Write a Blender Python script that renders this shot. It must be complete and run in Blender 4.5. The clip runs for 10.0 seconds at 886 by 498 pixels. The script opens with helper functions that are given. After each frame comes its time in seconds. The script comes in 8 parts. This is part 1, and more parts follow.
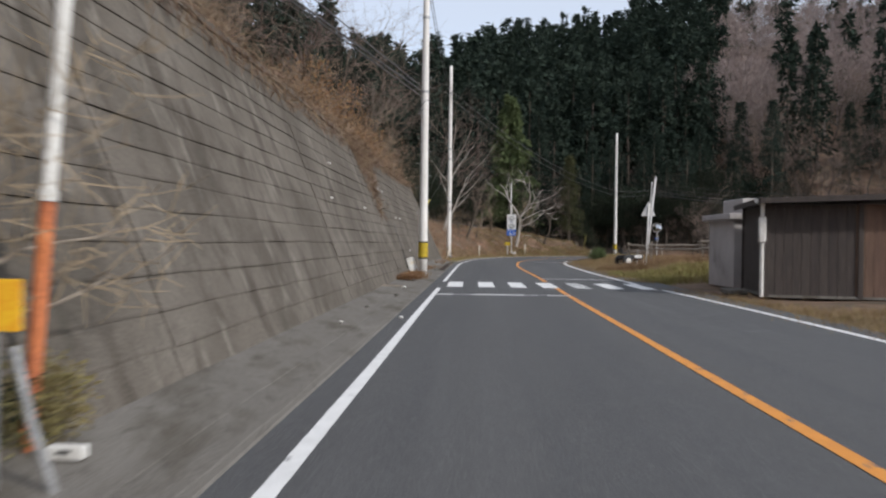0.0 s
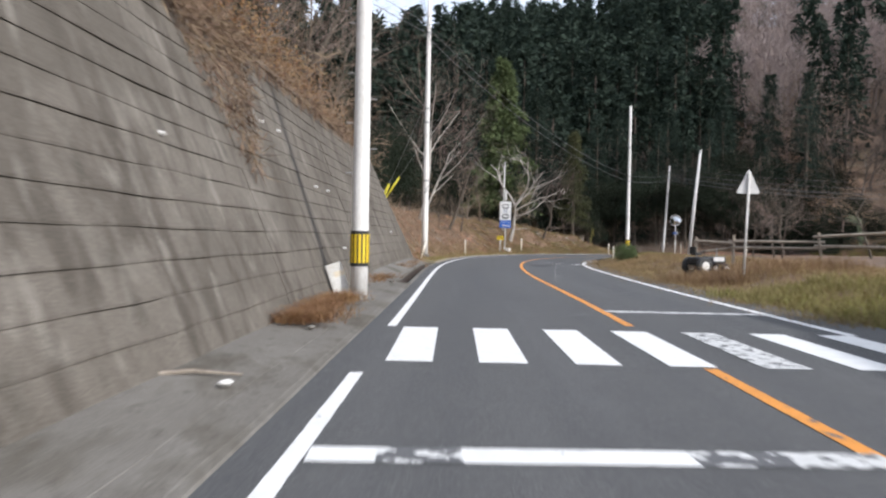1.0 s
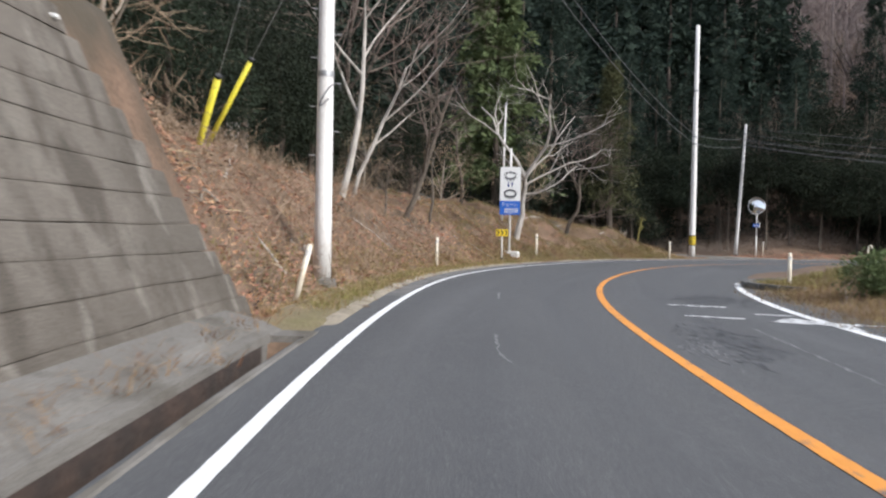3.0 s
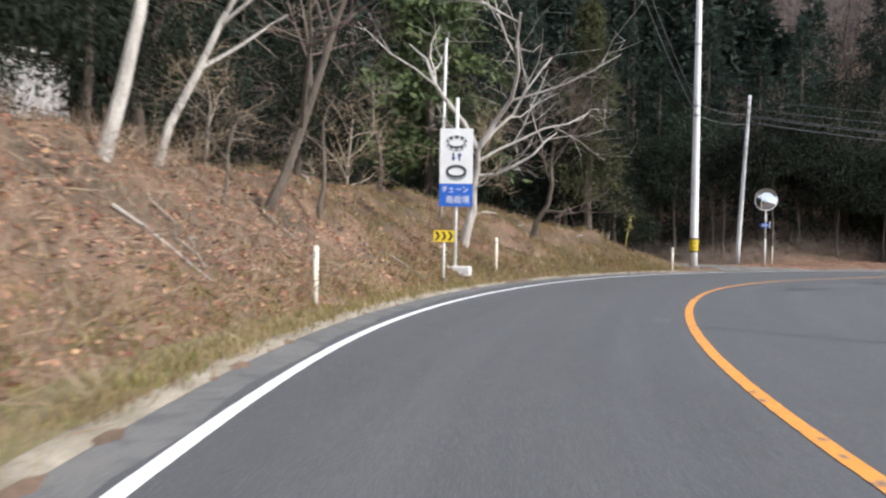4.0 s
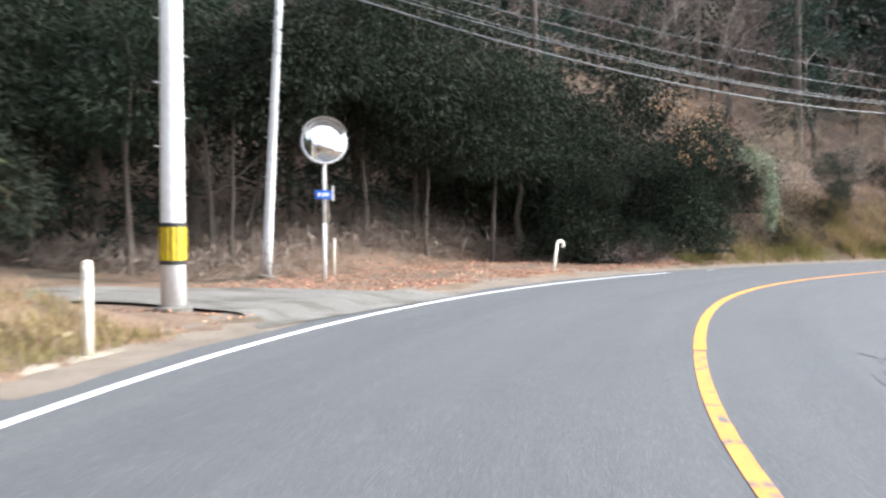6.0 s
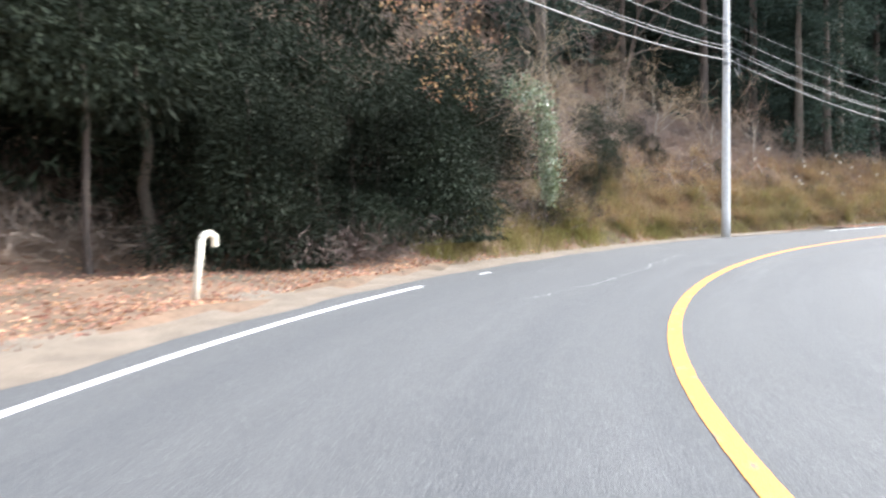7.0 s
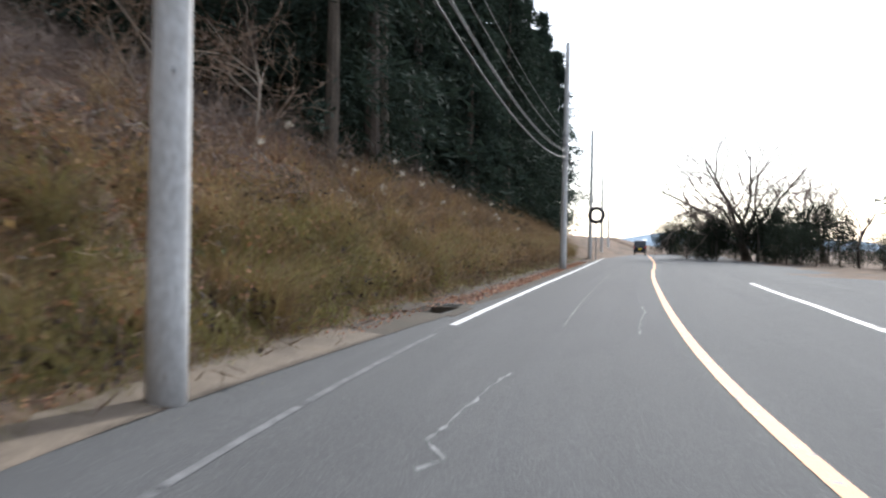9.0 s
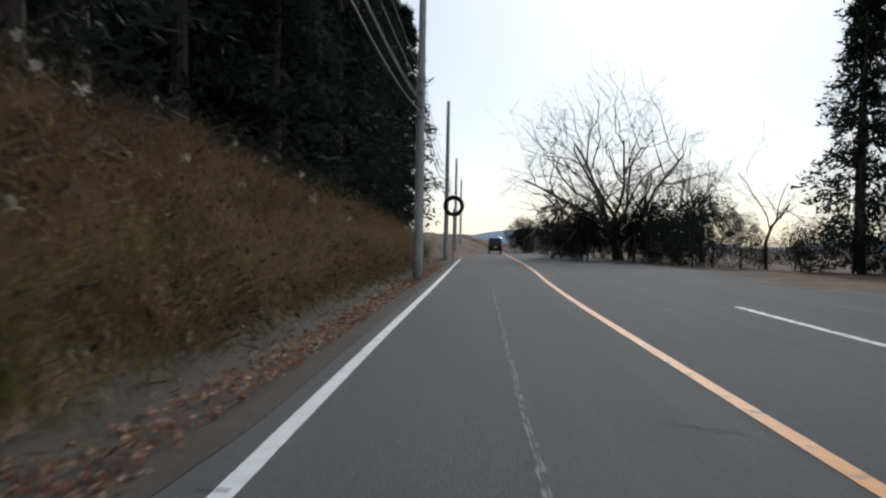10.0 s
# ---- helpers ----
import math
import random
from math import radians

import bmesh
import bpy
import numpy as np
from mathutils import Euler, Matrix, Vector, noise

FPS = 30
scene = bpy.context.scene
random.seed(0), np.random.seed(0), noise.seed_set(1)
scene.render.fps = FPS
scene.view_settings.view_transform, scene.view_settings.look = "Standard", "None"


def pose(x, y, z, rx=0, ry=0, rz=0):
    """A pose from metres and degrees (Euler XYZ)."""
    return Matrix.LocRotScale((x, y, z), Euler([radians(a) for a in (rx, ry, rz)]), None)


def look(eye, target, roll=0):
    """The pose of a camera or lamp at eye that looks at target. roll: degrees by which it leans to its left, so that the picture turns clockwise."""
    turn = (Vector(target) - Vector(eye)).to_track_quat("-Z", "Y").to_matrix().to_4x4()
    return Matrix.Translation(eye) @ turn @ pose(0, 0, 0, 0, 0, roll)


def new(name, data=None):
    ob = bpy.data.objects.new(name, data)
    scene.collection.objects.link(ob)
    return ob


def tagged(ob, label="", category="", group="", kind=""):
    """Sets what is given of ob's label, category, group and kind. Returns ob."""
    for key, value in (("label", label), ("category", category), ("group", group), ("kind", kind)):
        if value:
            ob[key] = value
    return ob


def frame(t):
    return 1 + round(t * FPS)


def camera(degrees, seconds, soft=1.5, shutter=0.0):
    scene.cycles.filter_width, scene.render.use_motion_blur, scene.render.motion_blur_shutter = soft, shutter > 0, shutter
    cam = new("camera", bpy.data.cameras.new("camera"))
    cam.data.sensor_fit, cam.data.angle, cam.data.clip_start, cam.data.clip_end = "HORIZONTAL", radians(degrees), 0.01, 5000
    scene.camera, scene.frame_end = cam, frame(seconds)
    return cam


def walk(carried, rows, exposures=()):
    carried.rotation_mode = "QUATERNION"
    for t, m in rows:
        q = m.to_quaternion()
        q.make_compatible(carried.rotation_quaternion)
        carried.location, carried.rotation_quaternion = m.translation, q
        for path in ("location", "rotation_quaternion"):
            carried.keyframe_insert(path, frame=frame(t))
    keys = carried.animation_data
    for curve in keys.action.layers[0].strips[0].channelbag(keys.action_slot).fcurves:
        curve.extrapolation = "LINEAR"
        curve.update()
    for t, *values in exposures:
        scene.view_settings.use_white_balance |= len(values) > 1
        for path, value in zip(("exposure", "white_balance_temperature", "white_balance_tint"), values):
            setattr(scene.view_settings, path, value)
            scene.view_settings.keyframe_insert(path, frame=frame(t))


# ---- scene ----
cam = camera(58.01, 10.0, soft=2.3, shutter=0.2)
PATH = [
    (0, look((-0.034, -0.068, 1.235), (1.716, 9.777, 1.151), 0.81)),
    (0.5, look((1.483, 7.156, 1.193), (3.331, 16.983, 1.054), 1.11)),
    (1, look((3.002, 14.298, 1.183), (4.962, 24.103, 1.031), 1.24)),
    (1.5, look((4.565, 21.222, 1.180), (6.589, 31.014, 1.019), 1.27)),
    (2, look((6.055, 27.730, 1.185), (8.016, 37.534, 1.018), 1.42)),
    (2.2, look((6.638, 30.274, 1.198), (8.600, 40.078, 1.012), 0.87)),
    (2.5, look((7.474, 33.959, 1.197), (9.576, 43.734, 0.988), 0.48)),
    (3, look((8.944, 39.942, 1.179), (11.220, 49.677, 0.968), 1.20)),
    (3.3, look((9.910, 43.562, 1.163), (12.232, 53.287, 0.970), 2.19)),
    (3.5, look((10.584, 45.937, 1.176), (13.026, 55.633, 1.004), 2.10)),
    (4, look((12.498, 52.096, 1.198), (15.595, 61.603, 1.037), 1.01)),
    (4.5, look((14.836, 57.706, 1.238), (18.955, 66.816, 1.024), 1.23)),
    (5, look((17.922, 62.967, 1.206), (23.424, 71.314, 1.000), 1.36)),
    (5.5, look((21.745, 67.537, 1.200), (28.551, 74.854, 0.804), 0.73)),
    (5.7, look((23.418, 69.087, 1.194), (30.777, 75.849, 0.824), 0.24)),
    (6, look((26.056, 71.158, 1.202), (34.165, 77.005, 0.958), -0.07)),
    (6.5, look((30.916, 73.888, 1.213), (39.960, 78.148, 0.977), -0.83)),
    (6.8, look((34.009, 75.059, 1.212), (43.438, 78.363, 0.808), -1.35)),
    (7, look((36.156, 75.626, 1.208), (45.805, 78.192, 0.650), -0.98)),
    (7.2, look((38.303, 76.057, 1.189), (48.123, 77.935, 0.991), -1.10)),
    (7.5, look((41.495, 76.371, 1.158), (51.449, 77.274, 0.860), -1.45)),
    (8, look((46.818, 76.316, 1.195), (56.785, 75.529, 1.016), -1.17)),
    (8.5, look((52.316, 75.417, 1.150), (62.025, 73.027, 1.034), 0.57)),
    (9, look((57.710, 73.631, 1.143), (67.041, 70.036, 1.044), 1.27)),
    (9.5, look((63.225, 70.958, 1.165), (72.074, 66.301, 1.064), 1.21)),
    (10, look((68.236, 67.983, 1.135), (76.705, 62.667, 1.048), 1.14)),
]
walk(cam, PATH, ((0, -0.02, 6400, 10), (0.5, 0.17, 6300, 10), (1, 0.55, 6300, 10), (2, 0.40, 6200, 10), (3.5, 0.75, 6300, 10), (4.5, 0.97, 6250, 9), (5.5, 1.58, 6150, 8), (7, 2.15, 6250, 8), (8, 2.1, 6250, 8), (8.5, 1.6, 6300, 8), (9, 0.75, 6200, 8), (9.5, -0.15, 6150, 7), (10, -0.65, 6100, 6)))

# ---- world, sun ----
SUN_AZ, SUN_EL = 138.0, 33.0
world = bpy.data.worlds.new("sky")
scene.world = world
world.use_nodes = True
sky = world.node_tree.nodes.new("ShaderNodeTexSky")
sky.sky_type = "NISHITA"
sky.sun_disc = False
sky.sun_elevation, sky.sun_rotation = radians(SUN_EL), radians(SUN_AZ)
sky.air_density, sky.dust_density, sky.ozone_density = 0.8, 1.2, 1.0
veil = world.node_tree.nodes.new("ShaderNodeMix")      # thin high cloud over the clear sky
veil.data_type = "RGBA"
veil.inputs[0].default_value = 0.45
veil.inputs[7].default_value = (8.0, 8.2, 8.6, 1)
world.node_tree.links.new(sky.outputs[0], veil.inputs[6])
world.node_tree.links.new(veil.outputs[2], world.node_tree.nodes["Background"].inputs[0])
world.node_tree.nodes["Background"].inputs[1].default_value = 0.15
sun = new("sun", bpy.data.lights.new("sun", "SUN"))
sun.data.energy, sun.data.angle, sun.data.color = 2.6, radians(3.0), (1.0, 0.96, 0.91)
_az, _el = radians(SUN_AZ), radians(SUN_EL)
sun.matrix_world = look((math.sin(_az) * 60, math.cos(_az) * 60, math.tan(_el) * 60), (0, 0, 0))


# ---- materials ----
def mat(name, col, col2=None, scale=3.0, rough=0.85, metal=0.0, bump=0.3, fine=40.0, stain=None, stain_scale=0.5, stain_at=0.55, stain_soft=0.14,
        stretch=None, vary=0.0, island=0.0, detail=6.0, spec=None, translucent=0.0):
    """Two colours mixed by a coarse noise, a fine grain in value and relief, and a shaped stain on top."""
    m = bpy.data.materials.new(name)
    m.use_nodes = True
    nt = m.node_tree
    N, L = nt.nodes, nt.links
    b = N["Principled BSDF"]
    b.inputs["Roughness"].default_value, b.inputs["Metallic"].default_value = rough, metal
    if spec is not None:
        b.inputs["Specular IOR Level"].default_value = spec
    tc = N.new("ShaderNodeTexCoord")
    src = tc.outputs["Object"]
    if stretch:
        mp = N.new("ShaderNodeMapping")
        mp.inputs["Scale"].default_value = stretch
        L.new(src, mp.inputs[0])
        src = mp.outputs[0]

    def nz(s, d=detail):
        n = N.new("ShaderNodeTexNoise")
        n.inputs["Scale"].default_value, n.inputs["Detail"].default_value = s, d
        L.new(src, n.inputs["Vector"])
        return n.outputs["Fac"]

    def ramp(f, a, c):
        r = N.new("ShaderNodeMapRange")
        r.inputs["From Min"].default_value, r.inputs["From Max"].default_value = a, c
        L.new(f, r.inputs["Value"])
        return r.outputs[0]

    def mix(f, a, c, kind="MIX"):
        x = N.new("ShaderNodeMix")
        x.data_type, x.blend_type = "RGBA", kind
        for sock, v in ((x.inputs[0], f), (x.inputs[6], a), (x.inputs[7], c)):
            if isinstance(v, (int, float)):
                sock.default_value = v
            elif isinstance(v, tuple):
                sock.default_value = (*v, 1)
            else:
                L.new(v, sock)
        return x.outputs[2]

    col2 = col2 or tuple(c * 0.7 for c in col)
    c = mix(ramp(nz(scale), 0.35, 0.65), col, col2)
    g = nz(fine, 3.0)
    gr = ramp(g, 0.2, 0.8)
    c = mix(0.35, c, gr, "OVERLAY")
    if stain:
        c = mix(ramp(nz(stain_scale, 8.0), stain_at, stain_at + stain_soft), c, stain)
    if vary or island:
        hs = N.new("ShaderNodeHueSaturation")
        if vary:
            r = N.new("ShaderNodeObjectInfo").outputs["Random"]
            amt = vary
        else:
            r = N.new("ShaderNodeNewGeometry").outputs["Random Per Island"]
            amt = island
        mr = N.new("ShaderNodeMapRange")
        mr.inputs["To Min"].default_value, mr.inputs["To Max"].default_value = 1 - amt, 1 + amt
        L.new(r, mr.inputs["Value"])
        L.new(mr.outputs[0], hs.inputs["Value"])
        mr2 = N.new("ShaderNodeMapRange")
        mr2.inputs["To Min"].default_value, mr2.inputs["To Max"].default_value = 0.5 - amt * 0.06, 0.5 + amt * 0.06
        L.new(r, mr2.inputs["Value"])
        L.new(mr2.outputs[0], hs.inputs["Hue"])
        L.new(c, hs.inputs["Color"])
        c = hs.outputs[0]
    L.new(c, b.inputs["Base Color"])
    if bump:
        bp = N.new("ShaderNodeBump")
        bp.inputs["Strength"].default_value, bp.inputs["Distance"].default_value = bump, 0.02
        L.new(g, bp.inputs["Height"])
        L.new(bp.outputs[0], b.inputs["Normal"])
    if translucent:
        b.inputs["Transmission Weight"].default_value = 0.0
        tr = N.new("ShaderNodeBsdfTranslucent")
        L.new(c, tr.inputs["Color"])
        ms = N.new("ShaderNodeMixShader")
        ms.inputs[0].default_value = translucent
        L.new(b.outputs[0], ms.inputs[1])
        L.new(tr.outputs[0], ms.inputs[2])
        L.new(ms.outputs[0], N["Material Output"].inputs[0])
    return m


def paint_mat(name, col, under=(0.10, 0.10, 0.104), wear=0.62):
    """Road paint, worn through to the asphalt in patches."""
    return mat(name, col, tuple(c * 0.88 for c in col), scale=5.0, rough=0.6, bump=0.25, fine=70.0, stain=under, stain_scale=7.0, stain_at=wear, stain_soft=0.04)


def layered(name, rough, spec, uv, layers, grain, bump, sparkle=0.0):
    """A base colour under several shaped noise layers: (colour, scale xyz, detail, from, to, strength)."""
    m = bpy.data.materials.new(name)
    m.use_nodes = True
    N, L = m.node_tree.nodes, m.node_tree.links
    b = N["Principled BSDF"]
    b.inputs["Roughness"].default_value, b.inputs["Specular IOR Level"].default_value = rough, spec
    tc = N.new("ShaderNodeTexCoord")
    col = None
    for c, sc, det, lo, hi, amt in layers:
        if col is None:
            r = N.new("ShaderNodeRGB")
            r.outputs[0].default_value = (*c, 1)
            col = r.outputs[0]
            continue
        mp = N.new("ShaderNodeMapping")
        mp.inputs["Scale"].default_value = sc
        L.new(tc.outputs["UV" if uv and len(layers) else "Object"], mp.inputs[0])
        n = N.new("ShaderNodeTexNoise")
        n.inputs["Scale"].default_value, n.inputs["Detail"].default_value, n.inputs["Roughness"].default_value = 1.0, det, 0.6
        L.new(mp.outputs[0], n.inputs["Vector"])
        r = N.new("ShaderNodeMapRange")
        r.inputs["From Min"].default_value, r.inputs["From Max"].default_value, r.inputs["To Max"].default_value = lo, hi, amt
        L.new(n.outputs["Fac"], r.inputs["Value"])
        x = N.new("ShaderNodeMix")
        x.data_type = "RGBA"
        L.new(r.outputs[0], x.inputs[0])
        L.new(col, x.inputs[6])
        x.inputs[7].default_value = (*c, 1)
        col = x.outputs[2]
    n = N.new("ShaderNodeTexNoise")
    n.inputs["Scale"].default_value, n.inputs["Detail"].default_value = grain, 4.0
    L.new(tc.outputs["Object"], n.inputs["Vector"])
    r = N.new("ShaderNodeMapRange")
    r.inputs["From Min"].default_value, r.inputs["From Max"].default_value = 0.25, 0.75
    L.new(n.outputs["Fac"], r.inputs["Value"])
    x = N.new("ShaderNodeMix")
    x.data_type, x.blend_type = "RGBA", "OVERLAY"
    x.inputs[0].default_value = 0.45
    L.new(col, x.inputs[6])
    L.new(r.outputs[0], x.inputs[7])
    col = x.outputs[2]
    if sparkle:
        v = N.new("ShaderNodeTexVoronoi")
        v.inputs["Scale"].default_value = 130.0
        L.new(tc.outputs["Object"], v.inputs["Vector"])
        sp = N.new("ShaderNodeSeparateColor")
        L.new(v.outputs["Color"], sp.inputs[0])
        r = N.new("ShaderNodeMapRange")
        r.inputs["From Min"].default_value, r.inputs["From Max"].default_value, r.inputs["To Max"].default_value = 0.82, 0.95, sparkle
        L.new(sp.outputs[0], r.inputs["Value"])
        x = N.new("ShaderNodeMix")
        x.data_type = "RGBA"
        L.new(r.outputs[0], x.inputs[0])
        L.new(col, x.inputs[6])
        x.inputs[7].default_value = (0.24, 0.24, 0.235, 1)
        col = x.outputs[2]
    L.new(col, b.inputs["Base Color"])
    bp = N.new("ShaderNodeBump")
    bp.inputs["Strength"].default_value, bp.inputs["Distance"].default_value = bump, 0.02
    L.new(n.outputs["Fac"], bp.inputs["Height"])
    L.new(bp.outputs[0], b.inputs["Normal"])
    return m


ASPHALT = layered("asphalt", 0.86, 0.25, True, (
    ((0.090, 0.090, 0.092), None, 0, 0, 0, 0),
    ((0.076, 0.077, 0.081), (1.3, 0.035, 1), 3.0, 0.42, 0.66, 0.85),
    ((0.112, 0.112, 0.115), (1.7, 0.05, 1), 4.0, 0.52, 0.72, 0.6),
    ((0.072, 0.072, 0.075), (0.5, 0.22, 1), 6.0, 0.52, 0.70, 0.5),
    ((0.112, 0.111, 0.111), (4.0, 1.6, 1), 7.0, 0.56, 0.70, 0.35)), 85.0, 0.5, 0.5)
DUSTY = layered("dusty_asphalt_margin", 0.9, 0.2, False, (
    ((0.150, 0.146, 0.140), None, 0, 0, 0, 0),
    ((0.185, 0.176, 0.164), (1.2, 1.2, 1), 4.0, 0.48, 0.64, 0.8),
    ((0.110, 0.109, 0.110), (2.2, 2.2, 1), 6.0, 0.50, 0.62, 0.8)), 85.0, 0.4)
PATCH = mat("asphalt_patch", (0.062, 0.063, 0.067), (0.075, 0.076, 0.08), scale=1.2, rough=0.85, bump=0.6, fine=80.0)
PALE = mat("asphalt_scrape", (0.19, 0.19, 0.193), (0.11, 0.11, 0.113), scale=6.0, rough=0.9, bump=0.5, fine=70.0)
CRACKSEAL = mat("crack_filler", (0.27, 0.27, 0.27), (0.15, 0.15, 0.15), scale=5.0, rough=0.9, fine=50.0)
WHITE = paint_mat("white_road_paint", (0.78, 0.78, 0.77), wear=0.68)
WORN = paint_mat("worn_white_road_paint", (0.62, 0.62, 0.61), wear=0.53)
RAGGED = paint_mat("flaking_white_road_paint", (0.70, 0.70, 0.69), wear=0.44)
YELLOW = paint_mat("orange_road_paint", (0.70, 0.275, 0.035), wear=0.61)
WORNYELLOW = paint_mat("flaking_orange_road_paint", (0.62, 0.25, 0.045), wear=0.575)
CONCRETE = layered("retaining_concrete", 0.95, 0.2, False, (
    ((0.138, 0.121, 0.102), None, 0, 0, 0, 0),
    ((0.178, 0.159, 0.136), (0.9, 0.9, 1.2), 3.0, 0.50, 0.62, 0.85),
    ((0.076, 0.065, 0.053), (1.9, 1.9, 0.28), 2.5, 0.50, 0.64, 0.85),
    ((0.090, 0.078, 0.064), (0.45, 0.45, 0.6), 4.0, 0.48, 0.60, 0.75),
    ((0.066, 0.062, 0.050), (3.0, 3.0, 1.6), 5.0, 0.58, 0.70, 0.5),
    ((0.235, 0.213, 0.185), (2.6, 2.6, 0.5), 3.0, 0.58, 0.70, 0.6)), 60.0, 0.25)
SHOULDER = layered("concrete_apron", 0.95, 0.2, False, (
    ((0.165, 0.153, 0.136), None, 0, 0, 0, 0),
    ((0.205, 0.192, 0.172), (1.1, 0.5, 1), 4.0, 0.50, 0.64, 0.8),
    ((0.092, 0.080, 0.063), (1.6, 0.5, 1), 4.0, 0.50, 0.64, 0.8),
    ((0.075, 0.067, 0.055), (5.0, 3.0, 1), 6.0, 0.58, 0.68, 0.5)), 70.0, 0.25)
KERB = mat("old_kerb_concrete", (0.16, 0.155, 0.145), (0.09, 0.088, 0.08), scale=2.0, rough=0.95, bump=0.6, fine=30.0, vary=0.12)
POLE = mat("pole_concrete", (0.60, 0.59, 0.575), (0.50, 0.49, 0.475), scale=1.8, rough=0.8, bump=0.25, fine=30.0,
           stain=(0.34, 0.32, 0.30), stain_scale=1.6, stain_at=0.66, stretch=(1, 1, 0.35))
# same pole concrete, lightened; the sunlight is put into its colour
SUNLITPOLE = mat("sunlit_pole_concrete", (0.76, 0.74, 0.71), (0.66, 0.64, 0.61), scale=1.8, rough=0.8, bump=0.25, fine=30.0,
               stain=(0.46, 0.43, 0.39), stain_scale=1.6, stain_at=0.66, stretch=(1, 1, 0.35))
STEEL = mat("galvanised_steel", (0.42, 0.42, 0.42), (0.32, 0.32, 0.32), scale=5.0, rough=0.45, metal=0.7, bump=0.1)
RUST = mat("rusted_orange_steel", (0.62, 0.20, 0.07), (0.36, 0.11, 0.05), scale=6.0, rough=0.8, bump=0.4)
OLDWHITE = mat("old_white_paint", (0.74, 0.73, 0.70), (0.58, 0.56, 0.52), scale=4.0, rough=0.6, bump=0.2, stain=(0.32, 0.24, 0.16), stain_scale=3.0, stain_at=0.64)
CREAM = mat("cream_plastic", (0.78, 0.72, 0.60), (0.68, 0.60, 0.46), scale=5.0, rough=0.5, bump=0.15)
BLACK = mat("black_rubber", (0.022, 0.022, 0.022), (0.035, 0.035, 0.034), scale=8.0, rough=0.7)
SIGNYEL = mat("yellow_sheet", (0.83, 0.60, 0.02), (0.76, 0.53, 0.02), scale=6.0, rough=0.45, bump=0.05)
GUARDYEL = mat("yellow_guard_tube", (0.80, 0.70, 0.05), (0.70, 0.62, 0.06), scale=6.0, rough=0.45, bump=0.05)
SIGNORANGE = mat("amber_sheet", (0.85, 0.45, 0.02), (0.80, 0.40, 0.02), scale=6.0, rough=0.5, bump=0.05)
SIGNWHITE = mat("white_sheet", (0.80, 0.80, 0.79), (0.72, 0.72, 0.71), scale=3.0, rough=0.45, bump=0.05)
SIGNBLUE = mat("blue_sheet", (0.02, 0.13, 0.55), (0.02, 0.11, 0.47), scale=4.0, rough=0.45, bump=0.05)
SIGNNAVY = mat("dark_blue_print", (0.03, 0.06, 0.22), (0.03, 0.05, 0.18), scale=4.0, rough=0.5)
ALU = mat("sign_back_aluminium", (0.62, 0.61, 0.60), (0.54, 0.53, 0.52), scale=4.0, rough=0.5, metal=0.3, bump=0.1)
DARKWOOD = mat("dark_stained_boards", (0.060, 0.046, 0.040), (0.038, 0.030, 0.027), scale=3.0, rough=0.8, bump=0.4, stretch=(6, 6, 0.6), vary=0.15)
BROWNWOOD = mat("brown_boards", (0.16, 0.095, 0.065), (0.11, 0.065, 0.045), scale=3.0, rough=0.8, bump=0.4, stretch=(6, 6, 0.6), vary=0.15)
ROOFMETAL = mat("dark_sheet_roof", (0.05, 0.052, 0.055), (0.035, 0.036, 0.04), scale=2.0, rough=0.38, metal=0.2, bump=0.1)
RENDERWALL = mat("grey_render", (0.44, 0.41, 0.40), (0.36, 0.335, 0.325), scale=1.3, rough=0.9, bump=0.35, fine=50.0, stain=(0.24, 0.225, 0.21), stain_scale=0.9, stain_at=0.6)
DRYWOOD = mat("weathered_logs", (0.36, 0.31, 0.25), (0.24, 0.20, 0.16), scale=5.0, rough=0.9, bump=0.5)
WIRE = mat("cable_sheath", (0.10, 0.10, 0.105), (0.07, 0.07, 0.075), scale=4.0, rough=0.5, bump=0.0)
CARBLACK = mat("dark_car_paint", (0.02, 0.021, 0.024), (0.016, 0.017, 0.02), scale=2.0, rough=0.25, bump=0.0)
GLASSDARK = mat("dark_glass", (0.012, 0.014, 0.016), (0.012, 0.014, 0.016), scale=2.0, rough=0.08, bump=0.0)
LAMPRED = mat("red_lens", (0.35, 0.02, 0.02), (0.28, 0.02, 0.02), scale=4.0, rough=0.25, bump=0.0)
LEDGE = mat("damp_mossy_ledge", (0.074, 0.056, 0.039), (0.050, 0.038, 0.027), scale=1.6, rough=0.97, bump=0.7, fine=24.0, stain=(0.055, 0.045, 0.032), stain_scale=1.1, stain_at=0.52)
# ditch leaf dirt, with the shade of depth put into its dark colour
DITCH = mat("litter_darkened_for_depth", (0.060, 0.038, 0.028), (0.034, 0.025, 0.020), scale=3.0, rough=0.95, bump=0.8, fine=18.0)
SOIL = mat("leaf_litter_soil", (0.185, 0.115, 0.075), (0.105, 0.070, 0.044), scale=1.1, rough=0.97, bump=0.8, fine=14.0,
           stain=(0.070, 0.055, 0.036), stain_scale=0.35, stain_at=0.55)
BARK = mat("grey_brown_bark", (0.118, 0.093, 0.073), (0.070, 0.055, 0.044), scale=3.0, rough=0.95, bump=0.7, fine=18.0, stretch=(3, 3, 0.6), vary=0.2)
PALEBARK = mat("pale_bark", (0.50, 0.46, 0.41), (0.33, 0.30, 0.265), scale=2.5, rough=0.9, bump=0.4, fine=22.0, stretch=(3, 3, 0.8))
TANTWIG = mat("tan_twigs", (0.31, 0.228, 0.155), (0.22, 0.155, 0.105), scale=2.0, rough=0.95, bump=0.0, vary=0.25)
